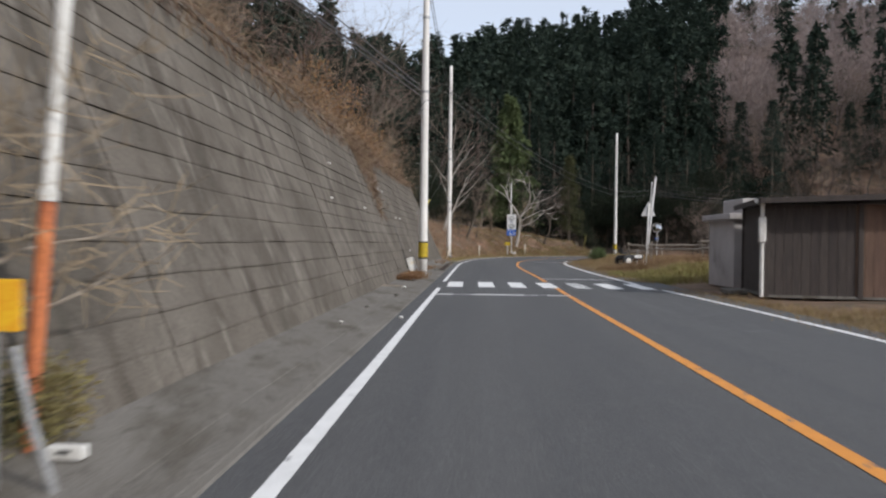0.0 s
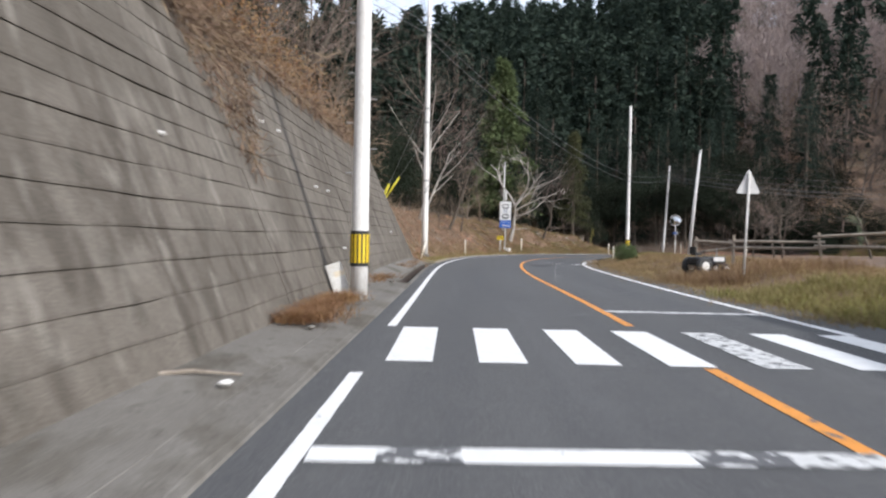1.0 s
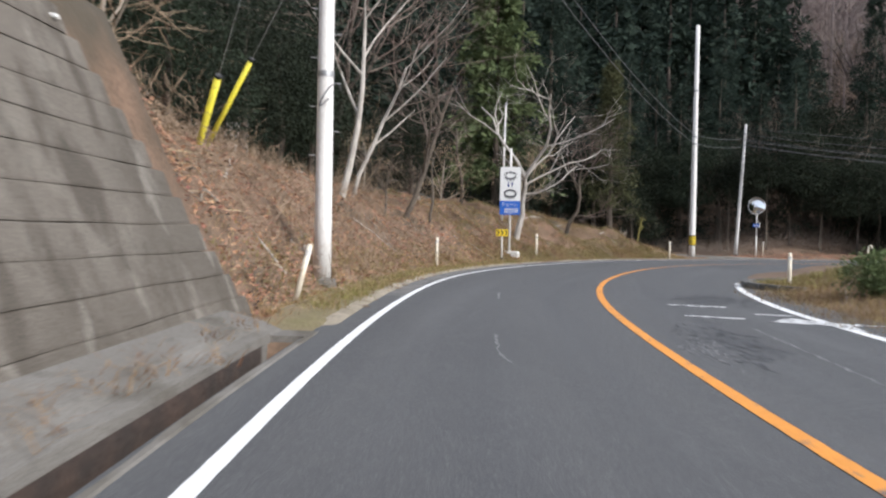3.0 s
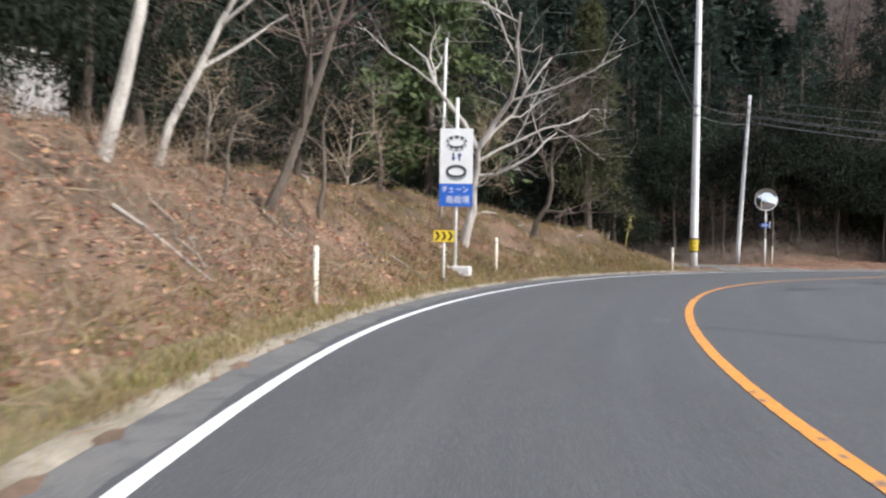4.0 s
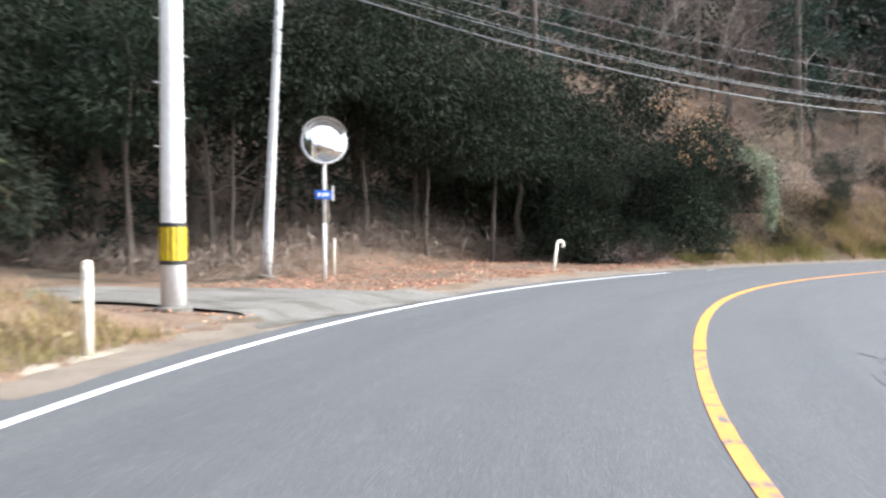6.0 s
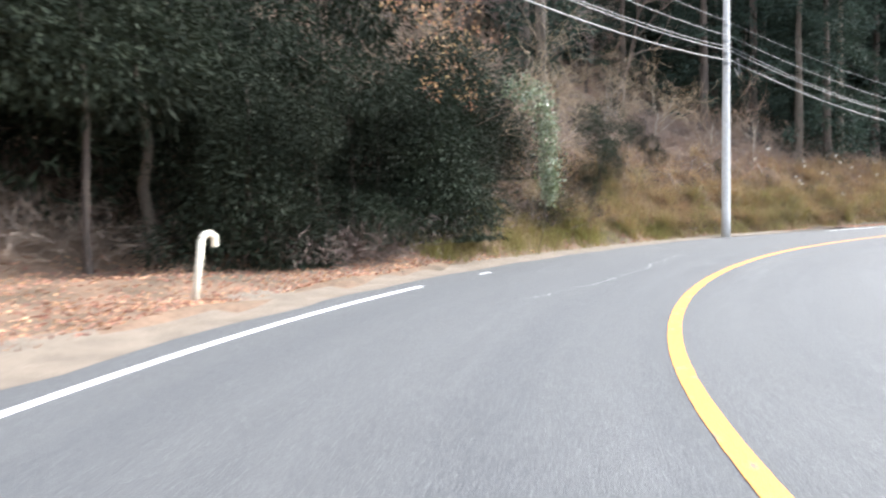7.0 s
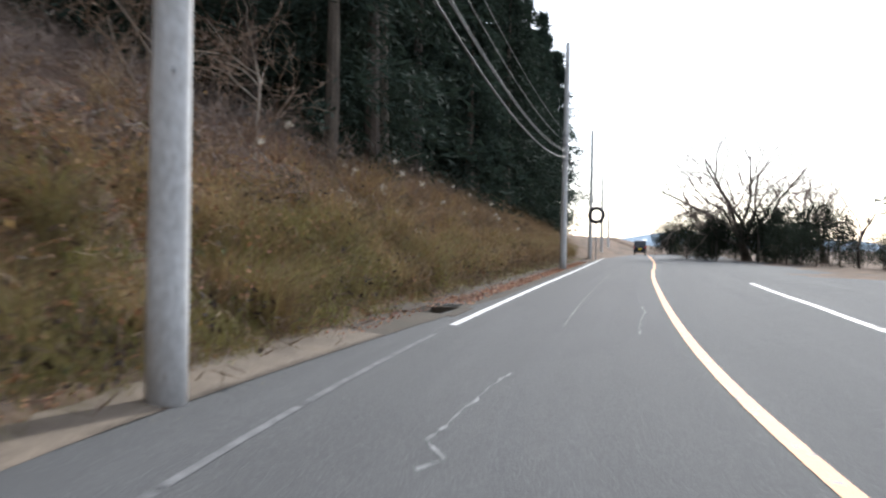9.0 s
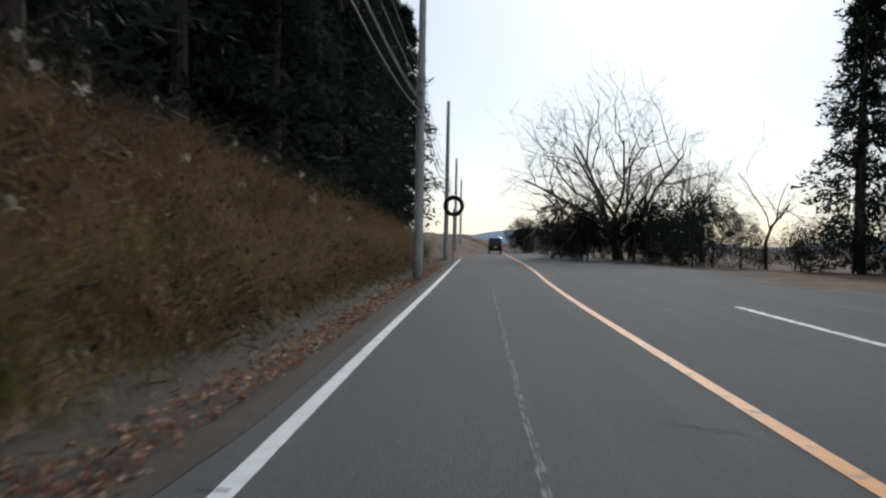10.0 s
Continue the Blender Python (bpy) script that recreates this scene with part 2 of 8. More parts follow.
# TWIG greyed and lightened for the far wood; haze put into its colour
FARTWIG = mat("haze_paled_twigs", (0.31, 0.245, 0.225), (0.23, 0.18, 0.165), scale=0.3, rough=0.95, bump=0.0, island=0.2)
TWIG = mat("bare_twigs", (0.23, 0.175, 0.145), (0.16, 0.12, 0.10), scale=2.0, rough=0.95, bump=0.0, vary=0.25)
CEDARLEAF = mat("cedar_foliage", (0.034, 0.050, 0.036), (0.024, 0.036, 0.027), scale=0.8, rough=0.9, bump=0.0, vary=0.22, spec=0.2, translucent=0.2)
OLIVELEAF = mat("olive_conifer_foliage", (0.105, 0.112, 0.052), (0.066, 0.072, 0.034), scale=0.8, rough=0.9, bump=0.0, vary=0.25, spec=0.2, translucent=0.2)
FRESHLEAF = mat("fresh_conifer_foliage", (0.125, 0.160, 0.070), (0.082, 0.110, 0.048), scale=0.8, rough=0.9, bump=0.0, vary=0.1, spec=0.2, translucent=0.2)
EVERLEAF = mat("evergreen_leaves", (0.027, 0.034, 0.021), (0.018, 0.023, 0.015), scale=1.2, rough=0.8, bump=0.0, vary=0.4, spec=0.12, translucent=0.12)
# base colour raised to carry the sun's gleam on the leaves
IVYLEAF = mat("glossy_ivy_with_gleam", (0.28, 0.31, 0.22), (0.14, 0.17, 0.09), scale=3.0, rough=0.12, bump=0.0, island=0.3, translucent=0.2)
ORANGELEAF = mat("orange_winter_leaves", (0.44, 0.30, 0.16), (0.40, 0.20, 0.11), scale=0.8, rough=0.8, bump=0.0, island=0.35, translucent=0.35)
RUSTLEAF = mat("rust_leaves", (0.33, 0.19, 0.09), (0.24, 0.125, 0.06), scale=2.0, rough=0.8, bump=0.0, island=0.3, translucent=0.3)
GRAVEL = mat("pale_roadside_gravel", (0.195, 0.155, 0.118), (0.145, 0.115, 0.088), scale=2.0, rough=0.97, bump=0.8, fine=45.0, stain=(0.16, 0.12, 0.08), stain_scale=1.4, stain_at=0.6)
RIM = mat("pale_broken_concrete_rim", (0.31, 0.265, 0.205), (0.19, 0.16, 0.115), scale=2.2, rough=0.95, bump=0.7, fine=30.0, stain=(0.16, 0.125, 0.07), stain_scale=1.6, stain_at=0.56)
MOSS = mat("mossy_verge_soil", (0.145, 0.125, 0.055), (0.185, 0.140, 0.085), scale=1.4, rough=0.97, bump=0.8, fine=20.0)
SEEDHEAD = mat("white_seed_fluff", (0.75, 0.72, 0.64), (0.62, 0.58, 0.50), scale=6.0, rough=0.95, bump=0.0, translucent=0.3)
BROWNGRASS = mat("brown_grass", (0.31, 0.20, 0.11), (0.20, 0.125, 0.070), scale=0.5, rough=0.95, bump=0.0, island=0.35, translucent=0.3)
DRYGRASS = mat("dry_grass", (0.33, 0.235, 0.115), (0.22, 0.15, 0.075), scale=0.6, rough=0.95, bump=0.0, island=0.3, translucent=0.3)
PALEGRASS = mat("pale_dry_grass", (0.42, 0.31, 0.17), (0.32, 0.215, 0.115), scale=0.6, rough=0.95, bump=0.0, island=0.3, translucent=0.3)
OLIVEGRASS = mat("olive_matted_grass", (0.27, 0.22, 0.10), (0.20, 0.175, 0.075), scale=0.5, rough=0.95, bump=0.0, island=0.3, translucent=0.3)
GREENGRASS = mat("winter_grass", (0.215, 0.20, 0.060), (0.25, 0.205, 0.085), scale=0.7, rough=0.9, bump=0.0, island=0.3, translucent=0.3)
LITTER = mat("fallen_leaves", (0.50, 0.265, 0.175), (0.33, 0.165, 0.105), scale=0.8, rough=0.9, bump=0.0, island=0.4, translucent=0.15)
BAMBOO = mat("yellow_bamboo", (0.42, 0.36, 0.11), (0.30, 0.26, 0.08), scale=3.0, rough=0.5, bump=0.0, island=0.2, translucent=0.2)
SEEDSTRAW = mat("bleached_straw", (0.42, 0.32, 0.21), (0.30, 0.215, 0.135), scale=0.8, rough=0.95, bump=0.0, island=0.35)
SOILCLOD = mat("dark_wet_clods", (0.060, 0.042, 0.030), (0.040, 0.028, 0.022), scale=1.5, rough=0.9, bump=0.0, island=0.3)
VINE = mat("dead_vines", (0.23, 0.155, 0.10), (0.15, 0.10, 0.068), scale=1.5, rough=0.95, bump=0.0, island=0.3)
mirror_m = bpy.data.materials.new("convex_mirror")
mirror_m.use_nodes = True
mirror_m.node_tree.nodes["Principled BSDF"].inputs["Metallic"].default_value = 1.0
mirror_m.node_tree.nodes["Principled BSDF"].inputs["Roughness"].default_value = 0.03
mirror_m.node_tree.nodes["Principled BSDF"].inputs["Base Color"].default_value = (0.75, 0.76, 0.77, 1)


# ---- building blocks ----
class Mesh:
    """Collects vertices and faces of one part."""

    def __init__(self):
        self.v, self.f = [], []

    def add(self, verts, faces):
        n = len(self.v)
        self.v += [tuple(p) for p in verts]
        self.f += [tuple(i + n for i in q) for q in faces]
        return self

    def box(self, c, s, m=None, bevel=0.0):
        """A box of centre c and size s, with chamfered upright edges if bevel is given."""
        hx, hy, hz = s[0] / 2, s[1] / 2, s[2] / 2
        if bevel:
            b = min(bevel, hx * 0.9, hy * 0.9)
            ring = [(-hx + b, -hy), (hx - b, -hy), (hx, -hy + b), (hx, hy - b), (hx - b, hy), (-hx + b, hy), (-hx, hy - b), (-hx, -hy + b)]
            bz = min(b, hz * 0.9)
            k = 1 - bz / max(hx, hy)
            pts = [(x * k, y * k, -hz) for x, y in ring] + [(x, y, -hz + bz) for x, y in ring] + [(x, y, hz - bz) for x, y in ring] + [(x * k, y * k, hz) for x, y in ring]
            fs = [tuple(range(7, -1, -1)), tuple(range(24, 32))]
            for r in range(3):
                fs += [(r * 8 + i, r * 8 + (i + 1) % 8, r * 8 + 8 + (i + 1) % 8, r * 8 + 8 + i) for i in range(8)]
        else:
            pts = [(x, y, z) for z in (-hz, hz) for x, y in ((-hx, -hy), (hx, -hy), (hx, hy), (-hx, hy))]
            fs = [(3, 2, 1, 0), (4, 5, 6, 7)] + [(i, (i + 1) % 4, 4 + (i + 1) % 4, 4 + i) for i in range(4)]
        pts = [Vector(p) for p in pts]
        if m is not None:
            pts = [m @ p for p in pts]
        return self.add([(p.x + c[0], p.y + c[1], p.z + c[2]) for p in pts], fs)

    def tube(self, pts, radii, n=8, cap=True):
        """A tube through the points, with a radius at each."""
        pts = [Vector(p) for p in pts]
        verts, prev = [], None
        for i, p in enumerate(pts):
            d = (pts[min(i + 1, len(pts) - 1)] - pts[max(i - 1, 0)]).normalized()
            a = (prev - d * prev.dot(d)) if prev is not None else d.orthogonal()
            if a.length < 1e-5:
                a = d.orthogonal()
            a.normalize()
            prev = a
            b = d.cross(a)
            r = radii[i] if isinstance(radii, (list, tuple)) else radii
            verts += [p + (a * math.cos(t) + b * math.sin(t)) * r for t in (2 * math.pi * k / n for k in range(n))]
        fs = [(i * n + k, i * n + (k + 1) % n, i * n + n + (k + 1) % n, i * n + n + k) for i in range(len(pts) - 1) for k in range(n)]
        if cap:
            fs += [tuple(range(n - 1, -1, -1)), tuple(range((len(pts) - 1) * n, len(pts) * n))]
        return self.add(verts, fs)

    def obj(self, name, material, parent=None, label="", smooth=False):
        me = bpy.data.meshes.new(name)
        me.from_pydata(self.v, [], self.f)
        me.materials.append(material)
        if smooth:
            me.polygons.foreach_set("use_smooth", [True] * len(me.polygons))
        ob = new(name, me)
        if parent is not None:
            ob.parent = parent
        if label:
            tagged(ob, label)
        return ob


def thing(name, at, label, category, group="", rz=0.0):
    """An Empty at the base of a thing, which carries its parts."""
    ob = new(name)
    ob.matrix_world = pose(*at, 0, 0, rz)
    return tagged(ob, label, category, group)


def array_mesh(name, V, F, material, smooth=False):
    """A mesh from numpy arrays of vertices and equal-sided faces."""
    me = bpy.data.meshes.new(name)
    k = F.shape[1]
    me.vertices.add(len(V))
    me.vertices.foreach_set("co", np.ascontiguousarray(V, dtype=np.float32).ravel())
    me.loops.add(F.size)
    me.loops.foreach_set("vertex_index", np.ascontiguousarray(F, dtype=np.int32).ravel())
    me.polygons.add(len(F))
    me.polygons.foreach_set("loop_start", np.arange(0, F.size, k, dtype=np.int32))
    me.polygons.foreach_set("use_smooth", np.full(len(F), smooth))
    me.materials.append(material)
    me.update(calc_edges=True)
    return me


# ---- the road's lines on the plan ----
LEFT = np.array([(-3.50, -11.98), (-2.72, -8.06), (-1.91, -4.14), (-1.08, -0.23), (-0.23, 3.68), (0.64, 7.59), (1.50, 11.49), (2.36, 15.40), (3.23, 19.30), (4.09,
        23.21), (4.96, 27.11), (5.83, 31.02), (6.69, 34.92), (7.56, 38.83), (8.45, 42.73), (9.40, 46.61), (10.46, 50.47), (11.65, 54.29), (12.99, 58.06),
        (14.62, 61.72), (16.66, 65.16), (19.05, 68.37), (21.75, 71.32), (24.78, 73.94), (28.14, 76.10), (31.79, 77.73), (35.65, 78.82), (39.62, 79.39),
        (43.61, 79.43), (47.58, 78.96), (51.47, 78.00), (55.24, 76.64), (58.87, 74.95), (62.38, 73.01), (65.78, 70.90), (69.11, 68.69), (72.42, 66.44),
        (75.72, 64.18), (79.01, 61.91), (82.30, 59.63), (85.59, 57.36), (88.89, 55.09), (92.18, 52.83), (95.48, 50.56), (98.78, 48.30), (102.07, 46.03),
        (105.37, 43.77), (108.67, 41.50), (111.96, 39.23), (115.25, 36.96), (118.55, 34.69), (121.84, 32.42), (125.13, 30.15), (128.43, 27.88), (131.72,
        25.61), (135.01, 23.34), (138.31, 21.07), (141.60, 18.80), (144.89, 16.53), (148.19, 14.26), (149.78, 13.15)])
YEL = np.array([(-0.37, -11.99), (0.49, -8.08), (1.35, -4.17), (2.21, -0.27), (3.07, 3.64), (3.93, 7.55), (4.79, 11.45), (5.64, 15.36), (6.52, 19.27), (7.40, 23.17),
        (8.28, 27.07), (9.13, 30.98), (9.95, 34.89), (10.81, 38.80), (11.75, 42.68), (12.81, 46.53), (13.99, 50.36), (15.36, 54.11), (17.03, 57.75), (19.02,
        61.22), (21.28, 64.52), (23.86, 67.59), (26.83, 70.28), (30.28, 72.33), (34.03, 73.75), (37.88, 74.85), (41.84, 75.46), (45.84, 75.35), (49.78,
        74.67), (53.63, 73.58), (57.35, 72.11), (60.91, 70.27), (64.33, 68.20), (67.67, 66.00), (70.98, 63.75), (74.27, 61.48), (77.56, 59.20), (80.83,
        56.91), (84.09, 54.58), (87.33, 52.24), (90.55, 49.87), (93.78, 47.50), (97.02, 45.15), (100.26, 42.82), (103.52, 40.50), (106.79, 38.19), (110.07,
        35.89), (113.34, 33.60), (116.62, 31.31), (119.91, 29.03), (123.19, 26.74), (126.47, 24.45), (129.75, 22.17), (133.04, 19.88), (136.32, 17.60),
        (139.60, 15.31), (142.88, 13.02), (146.16, 10.74), (149.45, 8.45)])
RIGHT = np.array([(5.0, -3.0), (7.6, 9.3), (8.6, 14.2), (9.55, 19.2), (10.2, 22.9), (10.8, 25.8), (12.1, 31.8), (13.55, 37.9), (15.8, 46.5), (17.7, 52.1),
                  (18.5, 53.7), (20.0, 56.7), (21.3, 58.6)])
RIGHT_B = np.array([(60.5, 67.0), (66.0, 63.7), (69.6, 61.1), (73.4, 58.5), (78.4, 54.9)])


def dense(P, step=0.5):
    """A smooth line through the points, at even steps: places and unit tangents."""
    Q = np.vstack([2 * P[0] - P[1], P, 2 * P[-1] - P[-2]])
    out = []
    for i in range(1, len(Q) - 2):
        a, b, c, d = Q[i - 1], Q[i], Q[i + 1], Q[i + 2]
        n = max(2, int(np.linalg.norm(c - b) / 0.1))
        t = np.linspace(0, 1, n, endpoint=False)[:, None]
        out.append(0.5 * (2 * b + (c - a) * t + (2 * a - 5 * b + 4 * c - d) * t ** 2 + (3 * b - a - 3 * c + d) * t ** 3))
    X = np.vstack(out + [P[-1:]])
    s = np.r_[0, np.cumsum(np.linalg.norm(np.diff(X, axis=0), axis=1))]
    u = np.arange(0, s[-1], step)
    X = np.stack([np.interp(u, s, X[:, 0]), np.interp(u, s, X[:, 1])], 1)
    k = np.ones(9) / 9
    for ax in (0, 1):
        pad = np.r_[2 * X[0, ax] - X[4:0:-1, ax], X[:, ax], 2 * X[-1, ax] - X[-2:-6:-1, ax]]
        X[:, ax] = np.convolve(pad, k, "valid")
    T = np.gradient(X, axis=0)
    T /= np.linalg.norm(T, axis=1)[:, None]
    return X, T, u


LX, LT, LS = dense(LEFT)
YX, YT, YS = dense(YEL)
RX, RT, RS = dense(RIGHT)
R2X, R2T, R2S = dense(RIGHT_B)


def station(xy, line=(LX, LT, LS)):
    """The station along a line and the distance to the left of it, for plan points."""
    X, T, S = line
    xy = np.atleast_2d(xy)
    s, d = np.empty(len(xy)), np.empty(len(xy))
    for a in range(0, len(xy), 4000):
        p = xy[a:a + 4000]
        D = ((p[:, None, :] - X[None]) ** 2).sum(2)
        i = D.argmin(1)
        r = p - X[i]
        s[a:a + 4000] = S[i]
        d[a:a + 4000] = np.sqrt(D[np.arange(len(p)), i]) * np.sign(T[i, 0] * r[:, 1] - T[i, 1] * r[:, 0])
    return s, d


def st(x, y):
    return float(station([(x, y)])[0][0])


def on_left(s, d):
    """The plan point at station s of the left line, d metres to its left."""
    x, y = np.interp(s, LS, LX[:, 0]), np.interp(s, LS, LX[:, 1])
    tx, ty = np.interp(s, LS, LT[:, 0]), np.interp(s, LS, LT[:, 1])
    return np.array([x - ty * d, y + tx * d])


S_WALL = st(10.3, 50.0)      # where the retaining wall ends
S_BANK = st(12.2, 56.1)
S_LOW = st(29.3, 76.8)
S_SIDE = st(34.5, 78.5)      # the side track
S_MARK = st(45.0, 79.5)
S_SCRUB = st(54.6, 76.8)
S_LINE = st(67.6, 69.6)      # where the edge line starts again
WALL_FOOT, WALL_LEAN, WALL_H = 1.42, 0.38, 4.40


def sstep(x, a, b):
    t = np.clip((x - a) / (b - a), 0, 1)
    return t * t * (3 - 2 * t)


def wob(x, y, f, seed=0.0):
    """A cheap smooth unevenness between about -1 and 1."""
    return (np.sin(x * f + 1.3 * seed + 1.7 * np.sin(y * f * 0.7 + seed)) + np.sin(y * f * 1.3 - 0.6 * seed + 1.1 * np.sin(x * f * 0.9 + 2 * seed))) / 2


def edge_off(s):
    """How far the asphalt reaches to the left of the edge line."""
    return np.interp(s, [0, 50, S_WALL, S_BANK, st(16.6, 65.1), st(21.2, 71), S_SCRUB, st(61.4, 73.4), S_LINE, S_LINE + 6, 400],
                     [0.30, 0.33, 0.42, 0.55, 0.75, 0.98, 1.15, 1.0, 0.55, 0.22, 0.22])


def height(x, y):
    """The ground's height on the plan."""
    x, y = np.asarray(x, float), np.asarray(y, float)
    s, d = station(np.stack([x.ravel(), y.ravel()], 1))
    s, d = s.reshape(x.shape), d.reshape(x.shape)
    n1, n2, n3 = wob(x, y, 0.45), wob(x, y, 1.6, 2.0), wob(x, y, 4.1, 5.0)
    # left of the road
    foot = WALL_FOOT
    wall = np.where(d < foot + 0.5, -0.05 - 0.65 * ((s > 47.3) & (s < 61.7)), np.minimum((d - foot - 0.5) / WALL_LEAN, WALL_H - 0.35) + np.maximum(0, d - foot - 2.4) * 0.62)
    wall = np.minimum(wall, 22 + 2 * n1)
    slope = np.interp(s, [S_WALL, S_BANK, st(16.6, 65.1), st(21, 71), S_LOW, S_SIDE - 2], [1.12, 1.05, 0.62, 0.60, 0.55, 0.1])
    start = np.interp(s, [S_WALL, S_BANK, st(16, 64), S_LOW], [1.55, 1.5, 1.25, 1.3])
    crest = np.interp(s, [S_WALL, S_BANK, st(16.6, 65.1), st(21, 71), st(26, 75), S_LOW, S_SIDE - 2], [2.7, 2.55, 2.38, 2.36, 1.95, 1.1, 0.12])
    rise = np.maximum(0, d - start) * slope
    bank = np.where(rise < crest, rise, crest + (rise - crest) * 0.22) + 0.05 * np.clip(d, 0, 1)
    bank = bank + np.clip(d - 1.3, 0, 2) * (0.11 * n2 + 0.06 * n3) + np.maximum(0, d - 18) * 0.30
    side = 0.04 + np.maximum(0, d - 9) * 0.10 + np.maximum(0, d - 16) * 0.35 + 0.03 * n2
    mark = 0.05 + np.maximum(0, d - 1.2) * 0.05 + np.maximum(0, d - 5.5) * 0.30 + 0.05 * n2
    scrub = np.minimum(np.maximum(0, d - 1.35) * 0.78, 1.9) + np.maximum(0, d - 3.6) * 0.46 + np.clip(d - 1.3, 0, 1.6) * (0.22 * n2 + 0.13 * n3)
    scrub = scrub - 0.14 * (1 - sstep(d, 0.85, 1.25))
    w1 = sstep(s, S_WALL - 0.3, S_WALL + 1.6)
    w2 = sstep(s, S_LOW + 1, S_SIDE)
    w3 = sstep(s, S_SIDE + 4, S_MARK - 2)
    w4 = sstep(s, S_MARK + 2, S_SCRUB)
    L = wall * (1 - w1) + bank * w1
    L = L * (1 - w2) + side * w2
    L = L * (1 - w3) + mark * w3
    L = L * (1 - w4) + scrub * w4
    cap = 20 + 28 * sstep(x, 14, 70) + 3 * n1 + 3 * wob(x, y, 0.06, 3.0)
    L = np.minimum(L, cap * (1 - sstep(s, S_LINE + 30, S_LINE + 62)) + 2.2)
    # right of the road
    r = -d
    R = -0.06 + np.maximum(0, r - 7) * 0.012 + 0.05 * n1 * sstep(r, 7, 12) + 0.03 * n2 * sstep(r, 7, 10)
    verge = sstep(s, 36, 44) * (1 - sstep(s, st(18.5, 67), st(24, 74)))
    yq = np.clip((r - 7.1) / 2.5, 0, 1)
    R = R + verge * (yq * 0.22 + 0.2 * np.clip((r - 8.4) / 1.5, 0, 1))
    R = R + np.maximum(0, r - 60) * 0.10 * (1 - sstep(s, st(50, 78), st(60, 74)))
    R = np.where(r > 55, np.minimum(R, 18), R)
    tail = sstep(s, S_LINE + 10, S_LINE + 40)
    R = R - tail * np.maximum(0, r - 26) * 0.05
    z = np.where(d > -0.2, np.where(d < edge_off(s) - 0.05, -0.06, L), R)
    onroad = (d <= -0.2) & (d > -6.4)
    pit = 0.42 * (((x - 69.8) * 0.82 - (y - 68.82) * 0.57) ** 2 / 0.85 ** 2 + ((x - 69.8) * 0.57 + (y - 68.82) * 0.82) ** 2 / 0.40 ** 2 < 1)
    return np.where(onroad, -0.06, np.maximum(z, -3.0)) - pit


def gz(x, y):
    return float(height(np.array([x]), np.array([y]))[0])


# ---- ground: one sheet to the horizon ----
def axis(lo, hi, core, far, grow=1.22):
    a = list(np.arange(lo, hi + core / 2, core))
    step, up, down = core, [], []
    x = hi
    while x < far:
        step *= grow
        x += step
        up.append(x)
    step, x = core, lo
    while x > -far:
        step *= grow
        x -= step
        down.append(x)
    return np.array(down[::-1] + a + up)


gx, gy = axis(-8, 96, 0.3, 1600), axis(-6, 92, 0.3, 1600)
GX, GY = np.meshgrid(gx, gy)
GZ = height(GX, GY)
far = np.hypot(GX - 40, GY - 50)
GZ = np.where(far > 330, GZ * np.clip((600 - far) / 270, 0, 1), GZ)
V = np.stack([GX.ravel(), GY.ravel(), GZ.ravel()], 1)
nx, ny = len(gx), len(gy)
i = (np.arange(ny - 1)[:, None] * nx + np.arange(nx - 1)[None]).ravel()
F = np.stack([i, i + 1, i + nx + 1, i + nx], 1)
ground = new("ground", array_mesh("ground", V, F, SOIL, True))
tagged(ground, "brown leaf-littered soil with moss and thin grass", "ground", kind="structure")


# ---- road ----

def edge_poly():
    """Left and right rims of the asphalt, row by row along the centre line."""
    rows = []
    off_r = np.interp(YS, [0, 62, 70, 78, 92, 112, 124, 132, 142, 152, 400], [3.75, 3.75, 3.8, 13, 17, 17, 15, 12, 13, 14, 12])
    sl, dl = station(YX)
    Ls = edge_off(sl) + 0.10
    dl = np.convolve(np.r_[np.full(6, dl[0]), dl, np.full(6, dl[-1])], np.ones(13) / 13, "valid")
    for k in range(len(YX)):
        nrm = np.array([-YT[k, 1], YT[k, 0]])
        left = (-dl[k] + Ls[k])
        rows.append((YX[k] + nrm * left, YX[k] - nrm * off_r[k]))
    return rows


rim = edge_poly()
V, F, C = [], [], 14
for a, b in rim:
    for c in range(C + 1):
        q = a + (b - a) * c / C
        V.append((q[0], q[1], 0.0))
for r in range(len(rim) - 1):
    for c in range(C):
        k = r * (C + 1) + c
        F.append((k, k + C + 1, k + C + 2, k + 1))
road_mesh = array_mesh("road", np.array(V), np.array(F), ASPHALT, True)
span = [float(np.linalg.norm(b - a)) for a, b in rim]
reach = [float(np.dot(YX[k] - rim[k][0], (rim[k][1] - rim[k][0]) / span[k])) for k in range(len(rim))]
UV = np.array([(span[r] * c / C - reach[r], YS[r]) for r in range(len(rim)) for c in range(C + 1)], dtype=np.float32)
uvl = road_mesh.uv_layers.new(name="along")
uvl.data.foreach_set("uv", UV[np.array(F).ravel()].ravel())
road = new("road", road_mesh)
tagged(road, "worn grey asphalt road curving to the right with a wide lay-by", "road", kind="structure")


